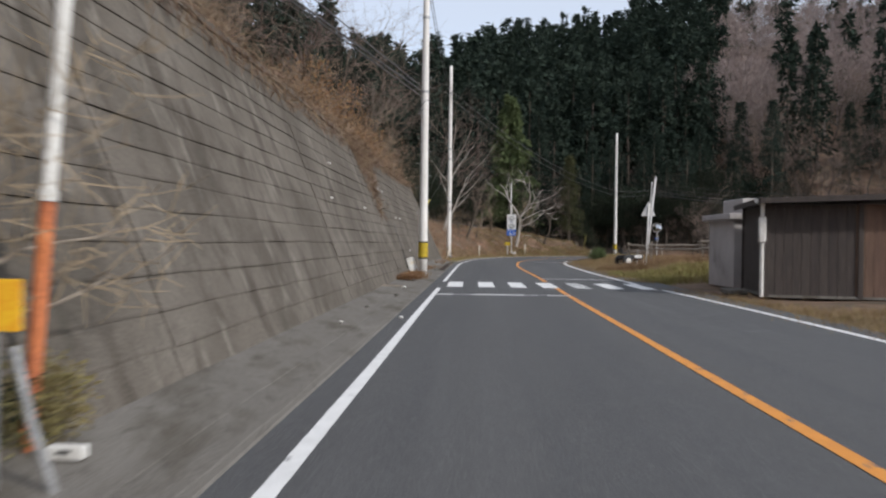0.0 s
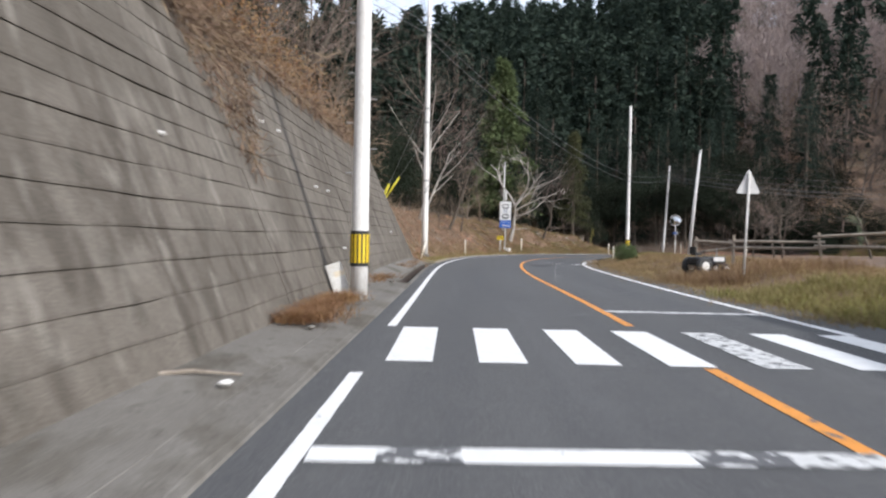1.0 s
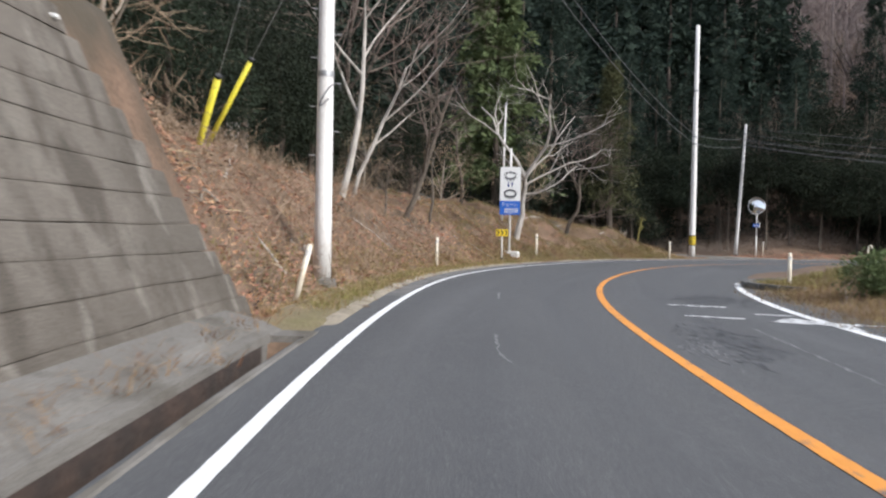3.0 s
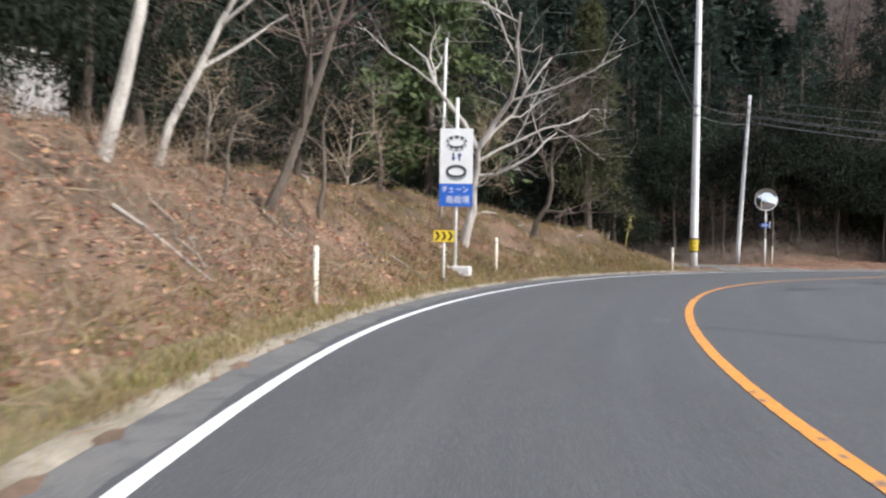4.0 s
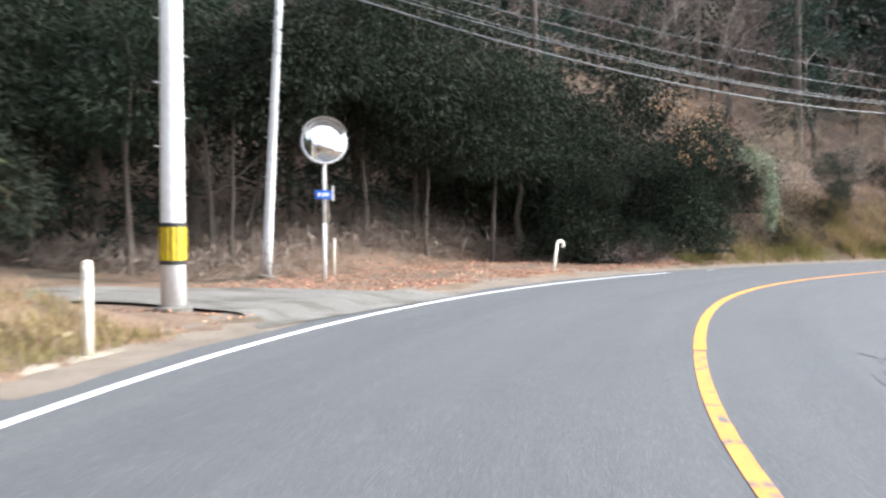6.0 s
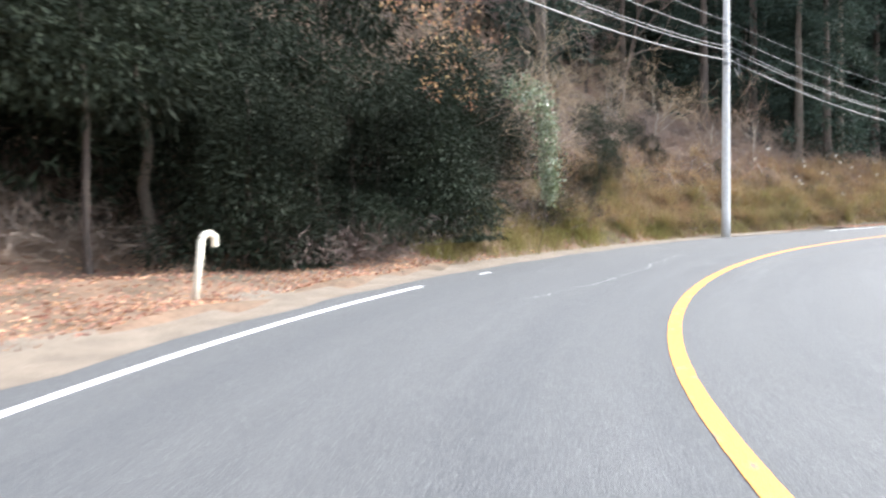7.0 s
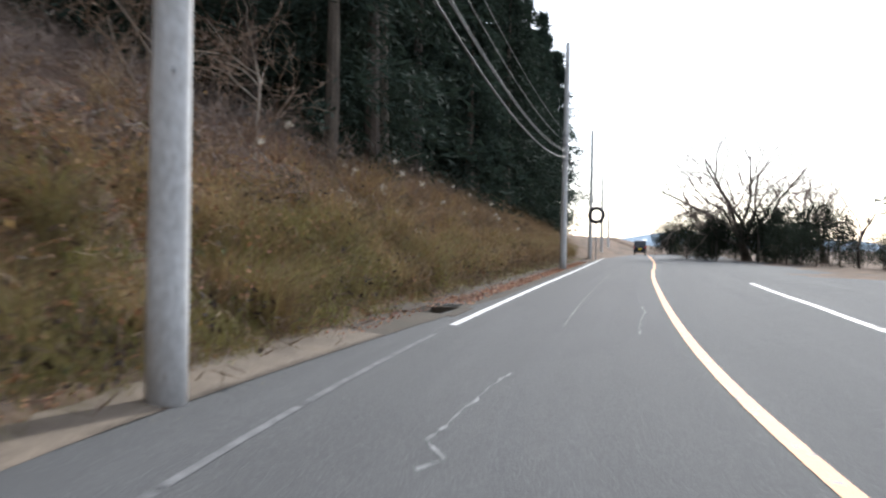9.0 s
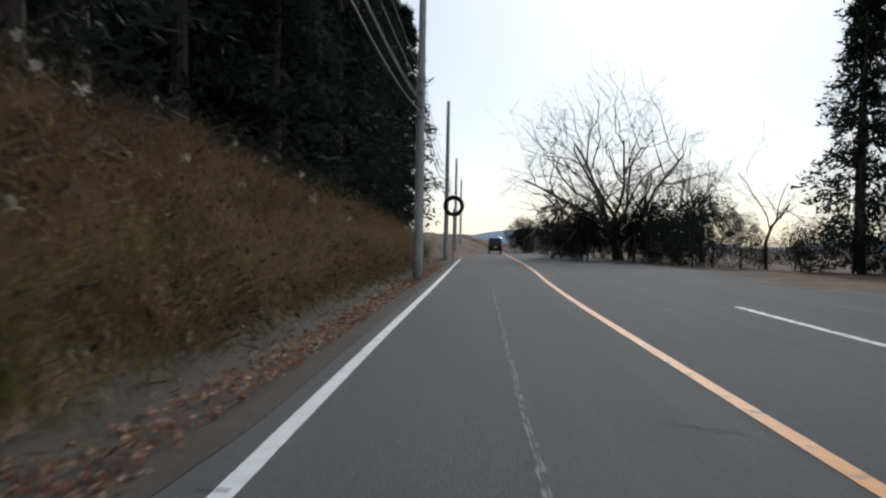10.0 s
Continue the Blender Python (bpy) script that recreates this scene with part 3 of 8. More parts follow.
def ribbon(name, X, T, S, s0, s1, half, material, label, z=0.005, dash=None):
    k = (S >= s0) & (S <= s1)
    x, t = X[k], T[k]
    nrm = np.stack([-t[:, 1], t[:, 0]], 1)
    u = np.arange(0, len(x) - 1, 0.2)
    x, nrm = [np.stack([np.interp(u, np.arange(len(q)), q[:, c]) for c in (0, 1)], 1) for q in (x, nrm)]
    rng = np.random.default_rng(5)
    A, B = [x + nrm * (sg * half * (1 + rng.normal(0, 0.022, len(x))))[:, None] for sg in (1, -1)]
    n = len(x)
    P = np.r_[np.c_[A, np.full(n, z)], np.c_[B, np.full(n, z)]]
    j = np.arange(n - 1)
    if dash:
        j = j[rng.random(len(j)) > dash]
    ob = new(name, array_mesh(name, P, np.stack([j, j + n, j + n + 1, j + 1], 1), material))
    return tagged(ob, label, "road marking", kind="structure")


S_CW0, S_CW1 = st(3.62, 21.2), st(4.5, 25.0) - 0.5
ribbon("edge_line", LX, LT, LS, 0, S_CW0, 0.058, WHITE, "solid white painted edge line on asphalt")
ribbon("edge_line", LX, LT, LS, S_CW1, st(47.6, 79.0), 0.058, WHITE, "solid white painted edge line round the bend")
ribbon("edge_line", LX, LT, LS, st(49.3, 78.6), st(50.2, 78.3), 0.05, WORN, "short worn remnant of white edge line")
ribbon("edge_line", LX, LT, LS, st(60.5, 73.9), S_LINE - 0.6, 0.032, PALE, "faded scrap of white edge line", dash=0.06)
ribbon("edge_line", LX, LT, LS, S_LINE, 400, 0.058, WHITE, "solid white painted edge line beside the ditch")
ribbon("edge_line", RX, RT, RS, 0, float(station([(9.7, 20.3)], (RX, RT, RS))[0][0]), 0.07, WHITE, "thin white edge line on the far lane")
ribbon("edge_line", RX, RT, RS, float(station([(10.3, 23.4)], (RX, RT, RS))[0][0]), 400, 0.08, WHITE, "white edge line beside the grassy verge")
ribbon("edge_line", R2X, R2T, R2S, 0, 400, 0.075, WORN, "faded white edge line on the far lane")
S_Y0 = float(station([(6.95, 21.0)], (YX, YT, YS))[0][0])
S_Y1 = float(station([(7.65, 24.9)], (YX, YT, YS))[0][0]) - 0.5
ribbon("centre_line", YX, YT, YS, 0, S_Y0, 0.064, YELLOW, "solid orange painted centre line")
S_Y2, S_Y3 = [float(station([q], (YX, YT, YS))[0][0]) for q in ((22.5, 66.2), (34.0, 74.0))]
ribbon("centre_line", YX, YT, YS, S_Y1, S_Y2, 0.064, YELLOW, "solid orange painted centre line into the bend")
ribbon("centre_line", YX, YT, YS, S_Y2, S_Y3, 0.056, WORNYELLOW, "worn and flaking orange centre line in the bend")
ribbon("centre_line", YX, YT, YS, S_Y3, 400, 0.064, YELLOW, "solid orange painted centre line out of the bend")


def decal(name, pts, material, label, z=0.007, parent=None):
    m = Mesh()
    m.add([(x, y, z) for x, y in pts], [tuple(range(len(pts)))])
    ob = m.obj(name, material)
    return tagged(ob, label, "road marking", kind="structure")


# zebra crossing: seven bars across the road, a stop line on either side
C0, CU = Vector((4.40, 21.68)), Vector((0.984, -0.19)).normalized()
CV = Vector((0.208, 0.978)).normalized()
crossing = thing("zebra_crossing", (0, 0, 0), "white zebra crossing of seven painted bars", "road marking")
tagged(crossing, kind="structure")
for k in range(7):
    a = C0 + CU * (0.9 * k - 0.45)
    m = Mesh()
    rg = random.Random(k)
    q = [a, a + CU * 0.45, a + CU * 0.45 + CV * 2.85, a + CV * 2.85]
    m.add([(p.x + rg.uniform(-.01, .01), p.y + rg.uniform(-.01, .01), 0.007) for p in q], [(0, 1, 2, 3)])
    m.obj("bar", WORN if k == 4 else WHITE, crossing)


def bar(a, b, w, material, label):
    a, b = Vector(a), Vector(b)
    n = Vector((-(b - a).y, (b - a).x)).normalized() * w / 2
    return decal("stop_line", [a - n, b - n, b + n, a + n], material, label)


for a_, b_, mt_ in ((0.0, 0.115, WHITE), (0.115, 0.26, RAGGED), (0.26, 0.655, WHITE), (0.655, 0.82, RAGGED), (0.82, 1.0, WORN)):
    p_, q_ = Vector((3.15, 18.62)), Vector((6.30, 18.09))
    bar(p_.lerp(q_, a_), p_.lerp(q_, b_), 0.30, mt_, "worn white stop line before the crossing")
bar((8.25, 26.75), (11.0, 26.2), 0.30, WORN, "worn white stop line of the far lane")
for q, w in (((15.2, 50.75, 15.9, 50.25), 0.16), ((15.9, 52.5, 16.7, 52.0), 0.16), ((16.5, 50.9, 17.0, 50.6), 0.12)):
    bar(q[:2], q[2:], w, WORN, "short worn white guide mark in the bend")
decal("direction_arrow", [(16.0, 49.9), (16.6, 49.4), (16.65, 48.7), (16.9, 49.3), (17.5, 49.2), (16.9, 49.8), (16.7, 50.3)], WORN, "worn white arrow painted on asphalt")


def blotch(name, x, y, rx, ry, rz, material, label, seed, z=0.009):
    """A mark broken up into flecks."""
    rg = random.Random(seed)
    m = Mesh()
    c, s_ = math.cos(radians(rz)), math.sin(radians(rz))
    for k in range(int(50 + 120 * rx * ry)):
        u, v = rg.gauss(0, 0.5) * rx, rg.gauss(0, 0.5) * ry
        a, b, t = rg.uniform(0.03, 0.16) * rx, rg.uniform(0.015, 0.07) * ry + 0.006, rg.gauss(0, 0.3)
        P = []
        for p, q in ((-a, -b * 0.4), (a * 0.6, -b), (a, b * 0.3), (-a * 0.5, b)):
            p, q = u + p * math.cos(t) - q * math.sin(t), v + p * math.sin(t) + q * math.cos(t)
            P.append((x + p * c - q * s_, y + p * s_ + q * c, z + 0.00002 * k))
        m.add(P, [(0, 1, 2, 3)])
    return tagged(m.obj(name, material), label, "road marking", kind="structure")


def crack(pts, w, seed, material=None, label="pale crack filler wandering over asphalt", wander=0.011):
    rg = random.Random(seed)
    P = []
    for k in range(len(pts) - 1):
        a, b = Vector(pts[k]), Vector(pts[k + 1])
        n = max(2, int((b - a).length / 0.12))
        P += [a.lerp(b, j / n) + Vector((rg.gauss(0, wander), rg.gauss(0, wander))) for j in range(n)]
    m = Mesh()
    for k in range(len(P) - 1):
        d = (P[k + 1] - P[k]).normalized()
        n = Vector((-d.y, d.x)) * w * rg.uniform(0.1, 1.0) / 2 * (0.25 if rg.random() < 0.3 else 0.8)
        m.add([(*(P[k] - n), 0.0035), (*(P[k + 1] - n), 0.0035), (*(P[k + 1] + n), 0.0035), (*(P[k] + n), 0.0035)], [(0, 1, 2, 3)])
    return tagged(m.obj("road_crack", material or CRACKSEAL), label, "road crack", kind="structure")


# ---- retaining wall in lapped courses ----
def wall_point(s, z, out=0.0):
    """A point on the wall's face at station s and height z, pushed out towards the road."""
    x, y = on_left(s, WALL_FOOT + WALL_LEAN * z - out)
    return (float(x), float(y), z)


wall = thing("wall_retaining", (0, 0, 0), "tall battered grey concrete retaining wall in lapped courses", "wall")
tagged(wall, kind="structure")
cuts = [0.0, 9.5, 19.0, 28.15, 38.2, 47.3, 55.0, S_WALL]
courses = 15
hc = WALL_H / courses
for c in range(courses):
    for j in range(len(cuts) - 1):
        rg = random.Random(c * 31 + j)
        wide = 0.03 if c % 4 else 0.0
        a, b = cuts[j] + rg.choice((0.008, 0.025, 0.04)) + wide * (j in (3, 5)), cuts[j + 1] - rg.choice((0.006, 0.02, 0.035)) - wide * (j in (2, 4))
        if j == len(cuts) - 2:
            b -= 0.85 * (c + 0.5) * hc
        n = max(2, int((b - a) / 0.3))
        m = Mesh()
        z0, z1 = c * hc + (0.035 if c else -0.25), (c + 1) * hc + (0.035 if c < courses - 1 else 0)
        lip = 0.007 + rg.uniform(-0.006, 0.008)
        ss = [a + (b - a) * k / n for k in range(n + 1)]
        pts = []
        for s_ in ss:
            # the joint opens and closes along the course, and wanders a little
            wn = 0.008 * math.sin(s_ * 0.8 + (c + 1) * 1.7) + 0.004 * math.sin(s_ * 3.1 + c + 1)
            wp = 0.008 * math.sin(s_ * 0.8 + c * 1.7) + 0.004 * math.sin(s_ * 3.1 + c)
            gap = max(0.0015, 0.003 + 0.005 * math.sin(s_ * 0.55 + c * 2.4) + 0.004 * math.sin(s_ * 2.3 + c) + rg.gauss(0, 0.002))
            o_ = 0.005 * math.sin(s_ * 1.9 + c)
            zb, zt = z0 + (wp if c else 0), z1 + wn - gap
            pts += [wall_point(s_, zb, -0.30), wall_point(s_, zb, o_ + lip), wall_point(s_, zb + 0.025, o_ + lip + 0.006), wall_point(s_, zt - 0.02, o_ + 0.004), wall_point(s_, zt, o_ - 0.004), wall_point(s_, zt + 0.003, -0.30)]
        w = 6
        fs = [(k * w + i_, k * w + (i_ + 1) % w, k * w + w + (i_ + 1) % w, k * w + w + i_) for k in range(n) for i_ in range(w)]
        fs += [tuple(range(w - 1, -1, -1)), tuple(range(n * w, n * w + w))]
        m.add(pts, fs)
        m.obj("course", CONCRETE, wall)
m = Mesh()
n = 60
pts = [wall_point((S_WALL - 0.85 * WALL_H) * k / n, z_, o_) for k in range(n + 1) for z_, o_ in ((WALL_H + 0.002, -0.5), (WALL_H + 0.002, 0.05), (WALL_H + 0.14, 0.05), (WALL_H + 0.14, -0.5))]
fs = [(k * 4 + i_, k * 4 + (i_ + 1) % 4, k * 4 + 4 + (i_ + 1) % 4, k * 4 + 4 + i_) for k in range(n) for i_ in range(4)] + [(3, 2, 1, 0), (n * 4, n * 4 + 1, n * 4 + 2, n * 4 + 3)]
m.add(pts, fs)
m.obj("coping", CONCRETE, wall)
for k in range(14):      # weep-hole stubs
    rg = random.Random(900 + k)
    s_, z_ = rg.uniform(6, S_WALL - 2), rg.choice([0.9, 1.35, 2.2, 3.1])
    p, q = wall_point(s_, z_, -0.05), wall_point(s_, z_ - 0.02, 0.07)
    Mesh().tube([p, q], 0.022, 8).obj("weep_pipe", OLDWHITE, wall)

# concrete apron between the asphalt and the wall, with an open trench beside the asphalt further on
S_T0, S_T1 = st(6.15, 33.9), st(9.9, 48.3)
ss = np.sort(np.r_[np.arange(0, S_WALL - 0.5, 0.5), S_T0, S_T0 + 0.03, S_T1 - 0.03, S_T1])
V, F = [], []
for s_ in ss:
    e = float(edge_off(s_))
    t_ = 1.0 if S_T0 < s_ < S_T1 else 0.0
    u_ = 0.012 * math.sin(s_ * 1.3) + 0.008 * math.sin(s_ * 3.7)
    sl = float(sstep(s_, S_T0 - 3, S_T0 + 4))
    for d_, z_ in ((e - 0.06, -0.05), (e + 0.02, 0.012), (e + 0.07 + u_, 0.016), (e + 0.085 + u_, 0.02 - 0.56 * t_), (e + 0.40, 0.022 - 0.56 * t_), (e + 0.415 - u_, 0.026 + 0.03 * t_),
                   (e + 0.56, 0.03 + 0.05 * sl), (1.08, 0.045 + 0.09 * sl), (WALL_FOOT + 0.08, 0.07 + 0.16 * sl)):
        x, y = on_left(s_, d_)
        V.append((x, y, z_))
W_ = 9
for k in range(len(ss) - 1):
    for c in range(W_ - 1):
        F.append((k * W_ + c, k * W_ + W_ + c, k * W_ + W_ + 1 + c, k * W_ + 1 + c)[::-1])
apron = new("apron", array_mesh("apron", np.array(V), np.array(F), SHOULDER, False))
tagged(apron, "dirty grey concrete apron at the wall's foot", "gutter", kind="structure")
sc = np.arange(S_T0 + 0.1, S_T1 - 0.1, 0.6)
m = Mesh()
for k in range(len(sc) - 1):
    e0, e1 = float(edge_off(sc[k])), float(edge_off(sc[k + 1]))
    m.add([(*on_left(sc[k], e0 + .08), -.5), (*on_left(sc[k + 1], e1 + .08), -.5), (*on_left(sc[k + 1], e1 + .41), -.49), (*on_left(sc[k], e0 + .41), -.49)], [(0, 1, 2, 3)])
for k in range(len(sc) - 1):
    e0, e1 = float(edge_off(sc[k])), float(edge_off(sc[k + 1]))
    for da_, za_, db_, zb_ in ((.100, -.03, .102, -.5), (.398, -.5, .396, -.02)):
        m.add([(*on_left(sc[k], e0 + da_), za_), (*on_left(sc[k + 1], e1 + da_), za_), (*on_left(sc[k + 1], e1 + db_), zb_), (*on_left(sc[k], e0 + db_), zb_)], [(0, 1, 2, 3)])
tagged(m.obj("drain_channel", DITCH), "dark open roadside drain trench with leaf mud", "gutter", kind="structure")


# ---- verges, side track, ditch, cracks ----
def draped(name, s0, s1, offs, material, label, step=0.5, jag=0.0, seed=1, fade=None, sink=False):
    """A strip along the left line over the offsets (from the asphalt's rim, height above or None to lie on the ground)."""
    rr = np.random.default_rng(seed)
    ss = np.arange(s0, s1, step)
    V, F, w = [], [], len(offs)
    for q in ss:
        e = float(edge_off(q))
        j = rr.normal(0, jag)
        for c, (o, z) in enumerate(offs):
            if fade and c == 0:
                o = o + (-0.10 - o) * float(sstep(q, *fade)) + 0.04 * math.sin(q * 2.1) * (q < fade[1]) + rr.normal(0, 0.02)
            x, y = on_left(q, e + o + (j if c == w - 1 else 0.0))
            V.append((x, y, (z if z is not None else gz(x, y) + 0.015) - (0.17 * max(0.0, 1 - (q - s0) / 1.5) if sink else 0.0)))
    for k in range(len(ss) - 1):
        for c in range(w - 1):
            F.append((k * w + c + 1, k * w + c, k * w + w + c, k * w + w + c + 1)[::-1])
    return tagged(new(name, array_mesh(name, np.array(V), np.array(F), material, True)), label, "verge", kind="structure")


draped("verge_rim", S_WALL - 1.4, S_SIDE - 3.5, ((-0.08, 0.006), (-0.03, 0.036), (0.10, 0.05), (0.17, 0.044)), RIM, "pale worn concrete rim beside the asphalt", jag=0.02, seed=9, sink=True)
draped("verge", S_WALL - 1.5, S_SIDE - 3.5, ((0.06, 0.030), (0.14, 0.05), (0.35, 0.07), (0.8, 0.11)), MOSS, "mossy soil verge along the asphalt", jag=0.05, sink=True)
draped("shoulder", S_SIDE - 6, S_LINE - 1.0, ((-0.62, 0.002), (-0.12, 0.008), (0.05, 0.026), (0.40, 0.05), (0.72, 0.05)), GRAVEL, "pale gravel shoulder beside the asphalt", jag=0.07, seed=2, fade=(S_SCRUB - 2, st(62, 73.2)))
S_PIT = st(69.8, 68.82)
draped("shoulder", S_LINE - 1.6, S_PIT - 0.5, ((-0.12, 0.008), (0.05, 0.022), (0.5, 0.04), (0.9, 0.06)), LEDGE, "damp dirty earth edge beside the asphalt", jag=0.07, seed=6)
draped("shoulder", S_PIT + 0.72, S_LINE + 75, ((0.0, 0.006), (0.14, 0.012), (0.30, 0.0), (0.36, -0.045), (0.60, -0.045), (0.66, 0.03), (1.05, 0.06), (1.4, 0.12)), LEDGE, "dirty concrete ledge with a shallow ditch", step=0.7, jag=0.1, seed=3)
# the dark bed colour makes the shallow ditch look deep
draped("ditch_bed", S_PIT + 0.72, S_LINE + 75, ((0.35, -0.030), (0.48, -0.024), (0.61, -0.030)), DITCH, "leaf-filled ditch bed, depth shade in its dark colour", step=0.7)
draped("road_margin", S_BANK - 2, S_SIDE - 4, ((-0.46, 0.002), (-0.24, 0.0025), (-0.03, 0.003)), DUSTY, "dusty pale margin of the asphalt", jag=0.01, seed=12, fade=(400, 401))
# side track climbing off behind the bank
cl = np.array([(35.6, 79.0), (35.2, 81.5), (33.8, 84.5), (31.0, 87.6), (27.0, 90.2), (21.0, 92.5)])
TX, TT, TS = dense(cl)
V, F = [], []
for k in range(len(TX)):
    n_ = np.array([-TT[k, 1], TT[k, 0]])
    w_ = 1.5 + 1.6 * math.exp(-TS[k] / 1.6)
    for c in (-1, -0.5, 0, 0.5, 1):
        q = TX[k] + n_ * w_ * c
        V.append((q[0], q[1], max(0.012, gz(*q) + 0.05)))
for k in range(len(TX) - 1):
    for c in range(4):
        F.append((k * 5 + c, k * 5 + c + 1, k * 5 + 6 + c, k * 5 + 5 + c)[::-1])
tagged(new("side_track", array_mesh("side_track", np.array(V), np.array(F), SHOULDER, True)), "pale worn concrete side track leaving the road", "track", kind="structure")

for k, (pts, w) in enumerate(((((11.23, 46.9), (11.3, 47.5), (11.42, 47.95), (11.7, 48.95)), 0.05), (((13.15, 53.5), (13.7, 55.3)), 0.06),
                              (((45.8, 77.4), (46.35, 77.1), (47.3, 76.75), (48.3, 76.4), (50.0, 76.0), (51.2, 75.7), (52.0, 75.72), (52.7, 75.45), (53.5, 75.4), (54.9, 74.95)), 0.05),
                              (((61.45, 72.3), (61.6, 72.1), (62.0, 72.05), (62.7, 71.55), (64.1, 70.5)), 0.045), 
                              (((66.3, 67.6), (66.8, 67.25), (67.75, 66.6), (69.3, 65.4), (70.4, 64.7)), 0.045), (((15.3, 49.2), (12.9, 42.5), (10.8, 36.5), (10.0, 33.6)), 0.05))):
    crack(pts, w, k)
# the pale seam's dark shadow, drawn as a black line beside it
crack(((67.25, 68.14), (71.1, 65.58), (72.9, 64.35), (78.4, 60.51), (84.0, 56.6)), 0.045, 20, BLACK, "painted dark shadow line beside the pale lane seam", 0.005)
for k, (x, y, a, b, r, mt, nm) in enumerate(((7.65, 26.25, 0.32, 0.22, 10, PALE, "scrape"), (19.2, 62.3, 0.42, 0.16, 40, PALE, "scrape"), (24.1, 70.5, 0.30, 0.16, 30, PALE, "scrape"), (52.1, 74.6, 0.34, 0.16, -20, PALE, "scrape"),
                                             (53.7, 74.1, 0.5, 0.12, 60, PATCH, "patch"), (26.5, 69.3, 0.5, 0.3, 20, PALE, "scrape"), (28.3, 70.4, 0.8, 0.22, 35, PALE, "scrape"), (27.6, 68.6, 1.2, 0.5, 30, PATCH, "patch"),
                                             (13.6, 47.5, 0.9, 0.22, 70, PALE, "scrape"), (11.6, 38.5, 1.1, 0.16, 75, PALE, "scrape"), (17.4, 53.5, 1.3, 0.8, 60, PATCH, "patch"), (14.2, 48.0, 1.6, 0.4, 72, PATCH, "patch"),
                                             (80.4, 55.4, 0.4, 0.10, -35, PALE, "scrape"), (78.3, 56.8, 0.32, 0.08, -35, PALE, "scrape"), (71.6, 63.9, 0.22, 0.06, 20, PALE, "scrape"), (6.6, 10.6, 0.35, 0.12, 5, PALE, "scrape"),
                                             (49.5, 70.4, 1.6, 0.8, 10, PATCH, "patch"), (33.0, 71.3, 1.4, 0.6, 25, PATCH, "patch"))):
    ob = blotch("road_" + nm, x, y, a, b, r, mt, "pale scraped mark on asphalt" if nm == "scrape" else "darker repaired asphalt patch", 50 + k, 0.003)
# drain pit beside the edge line
crack(((67.28, 68.17), (71.1, 65.61), (72.9, 64.38), (78.4, 60.54), (84.0, 56.63)), 0.035, 21, CRACKSEAL, "pale straight seam along the lane", 0.006)
for k in range(26):
    a_ = S_LINE + 0.3 + k * 0.7 + 0.3 * math.sin(k * 2.3)
    p_, q_ = on_left(a_, 0.14), on_left(a_ + 0.08 * math.sin(k * 4.1), -0.14)
    crack((tuple(p_), tuple(q_)), 0.03, 200 + k, PATCH, "dark crack across the painted line").location.z = 0.004
for k, (x_, y_, dx_, dy_) in enumerate(((46.6, 75.25, 1.1, -.15), (44.2, 75.5, .9, .1), (49.2, 74.8, 1.2, -.2), (52.0, 74.15, .8, -.3), (41.0, 75.5, 1.0, .0), (54.3, 73.4, .9, -.3))):
    crack(((x_, y_ - .05), (x_ + dx_ * .5, y_ + dy_ * .5), (x_ + dx_, y_ + dy_)), 0.016, 260 + k, PATCH, "dark crack wandering over the centre line").location.z = 0.004
pc = on_left(S_PIT, 0.72)
pt = on_left(S_PIT + 0.5, 0.72) - on_left(S_PIT - 0.5, 0.72)
dp = thing("drain_pit", (float(pc[0]), float(pc[1]), 0.0), "dark open drain pit with a worn concrete rim", "drain", rz=math.degrees(math.atan2(pt[1], pt[0])))
tagged(dp, kind="structure")
for c, z_ in (((0, 0.55, -0.16), (1.6, 0.60, 0.46)), ((0, -0.36, -0.20), (1.6, 0.24, 0.42)), ((0.76, 0, -0.18), (0.12, 0.48, 0.40)), ((-0.76, 0, -0.18), (0.12, 0.48, 0.40))):
    Mesh().box(c, z_, bevel=0.02).obj("rim_stone", LEDGE, dp)
# flat black floor carries the shade down in the pit
Mesh().box((0, 0, -0.38), (1.42, 0.5, 0.04)).obj("pit", BLACK, dp, "pit floor in flat black for the pit's shade")
for k in range(7):
    Mesh().box((0.86 + 0.06 * k, 0.02, 0.028), (0.025, 0.42, 0.03)).obj("grate_bar", KERB, dp)


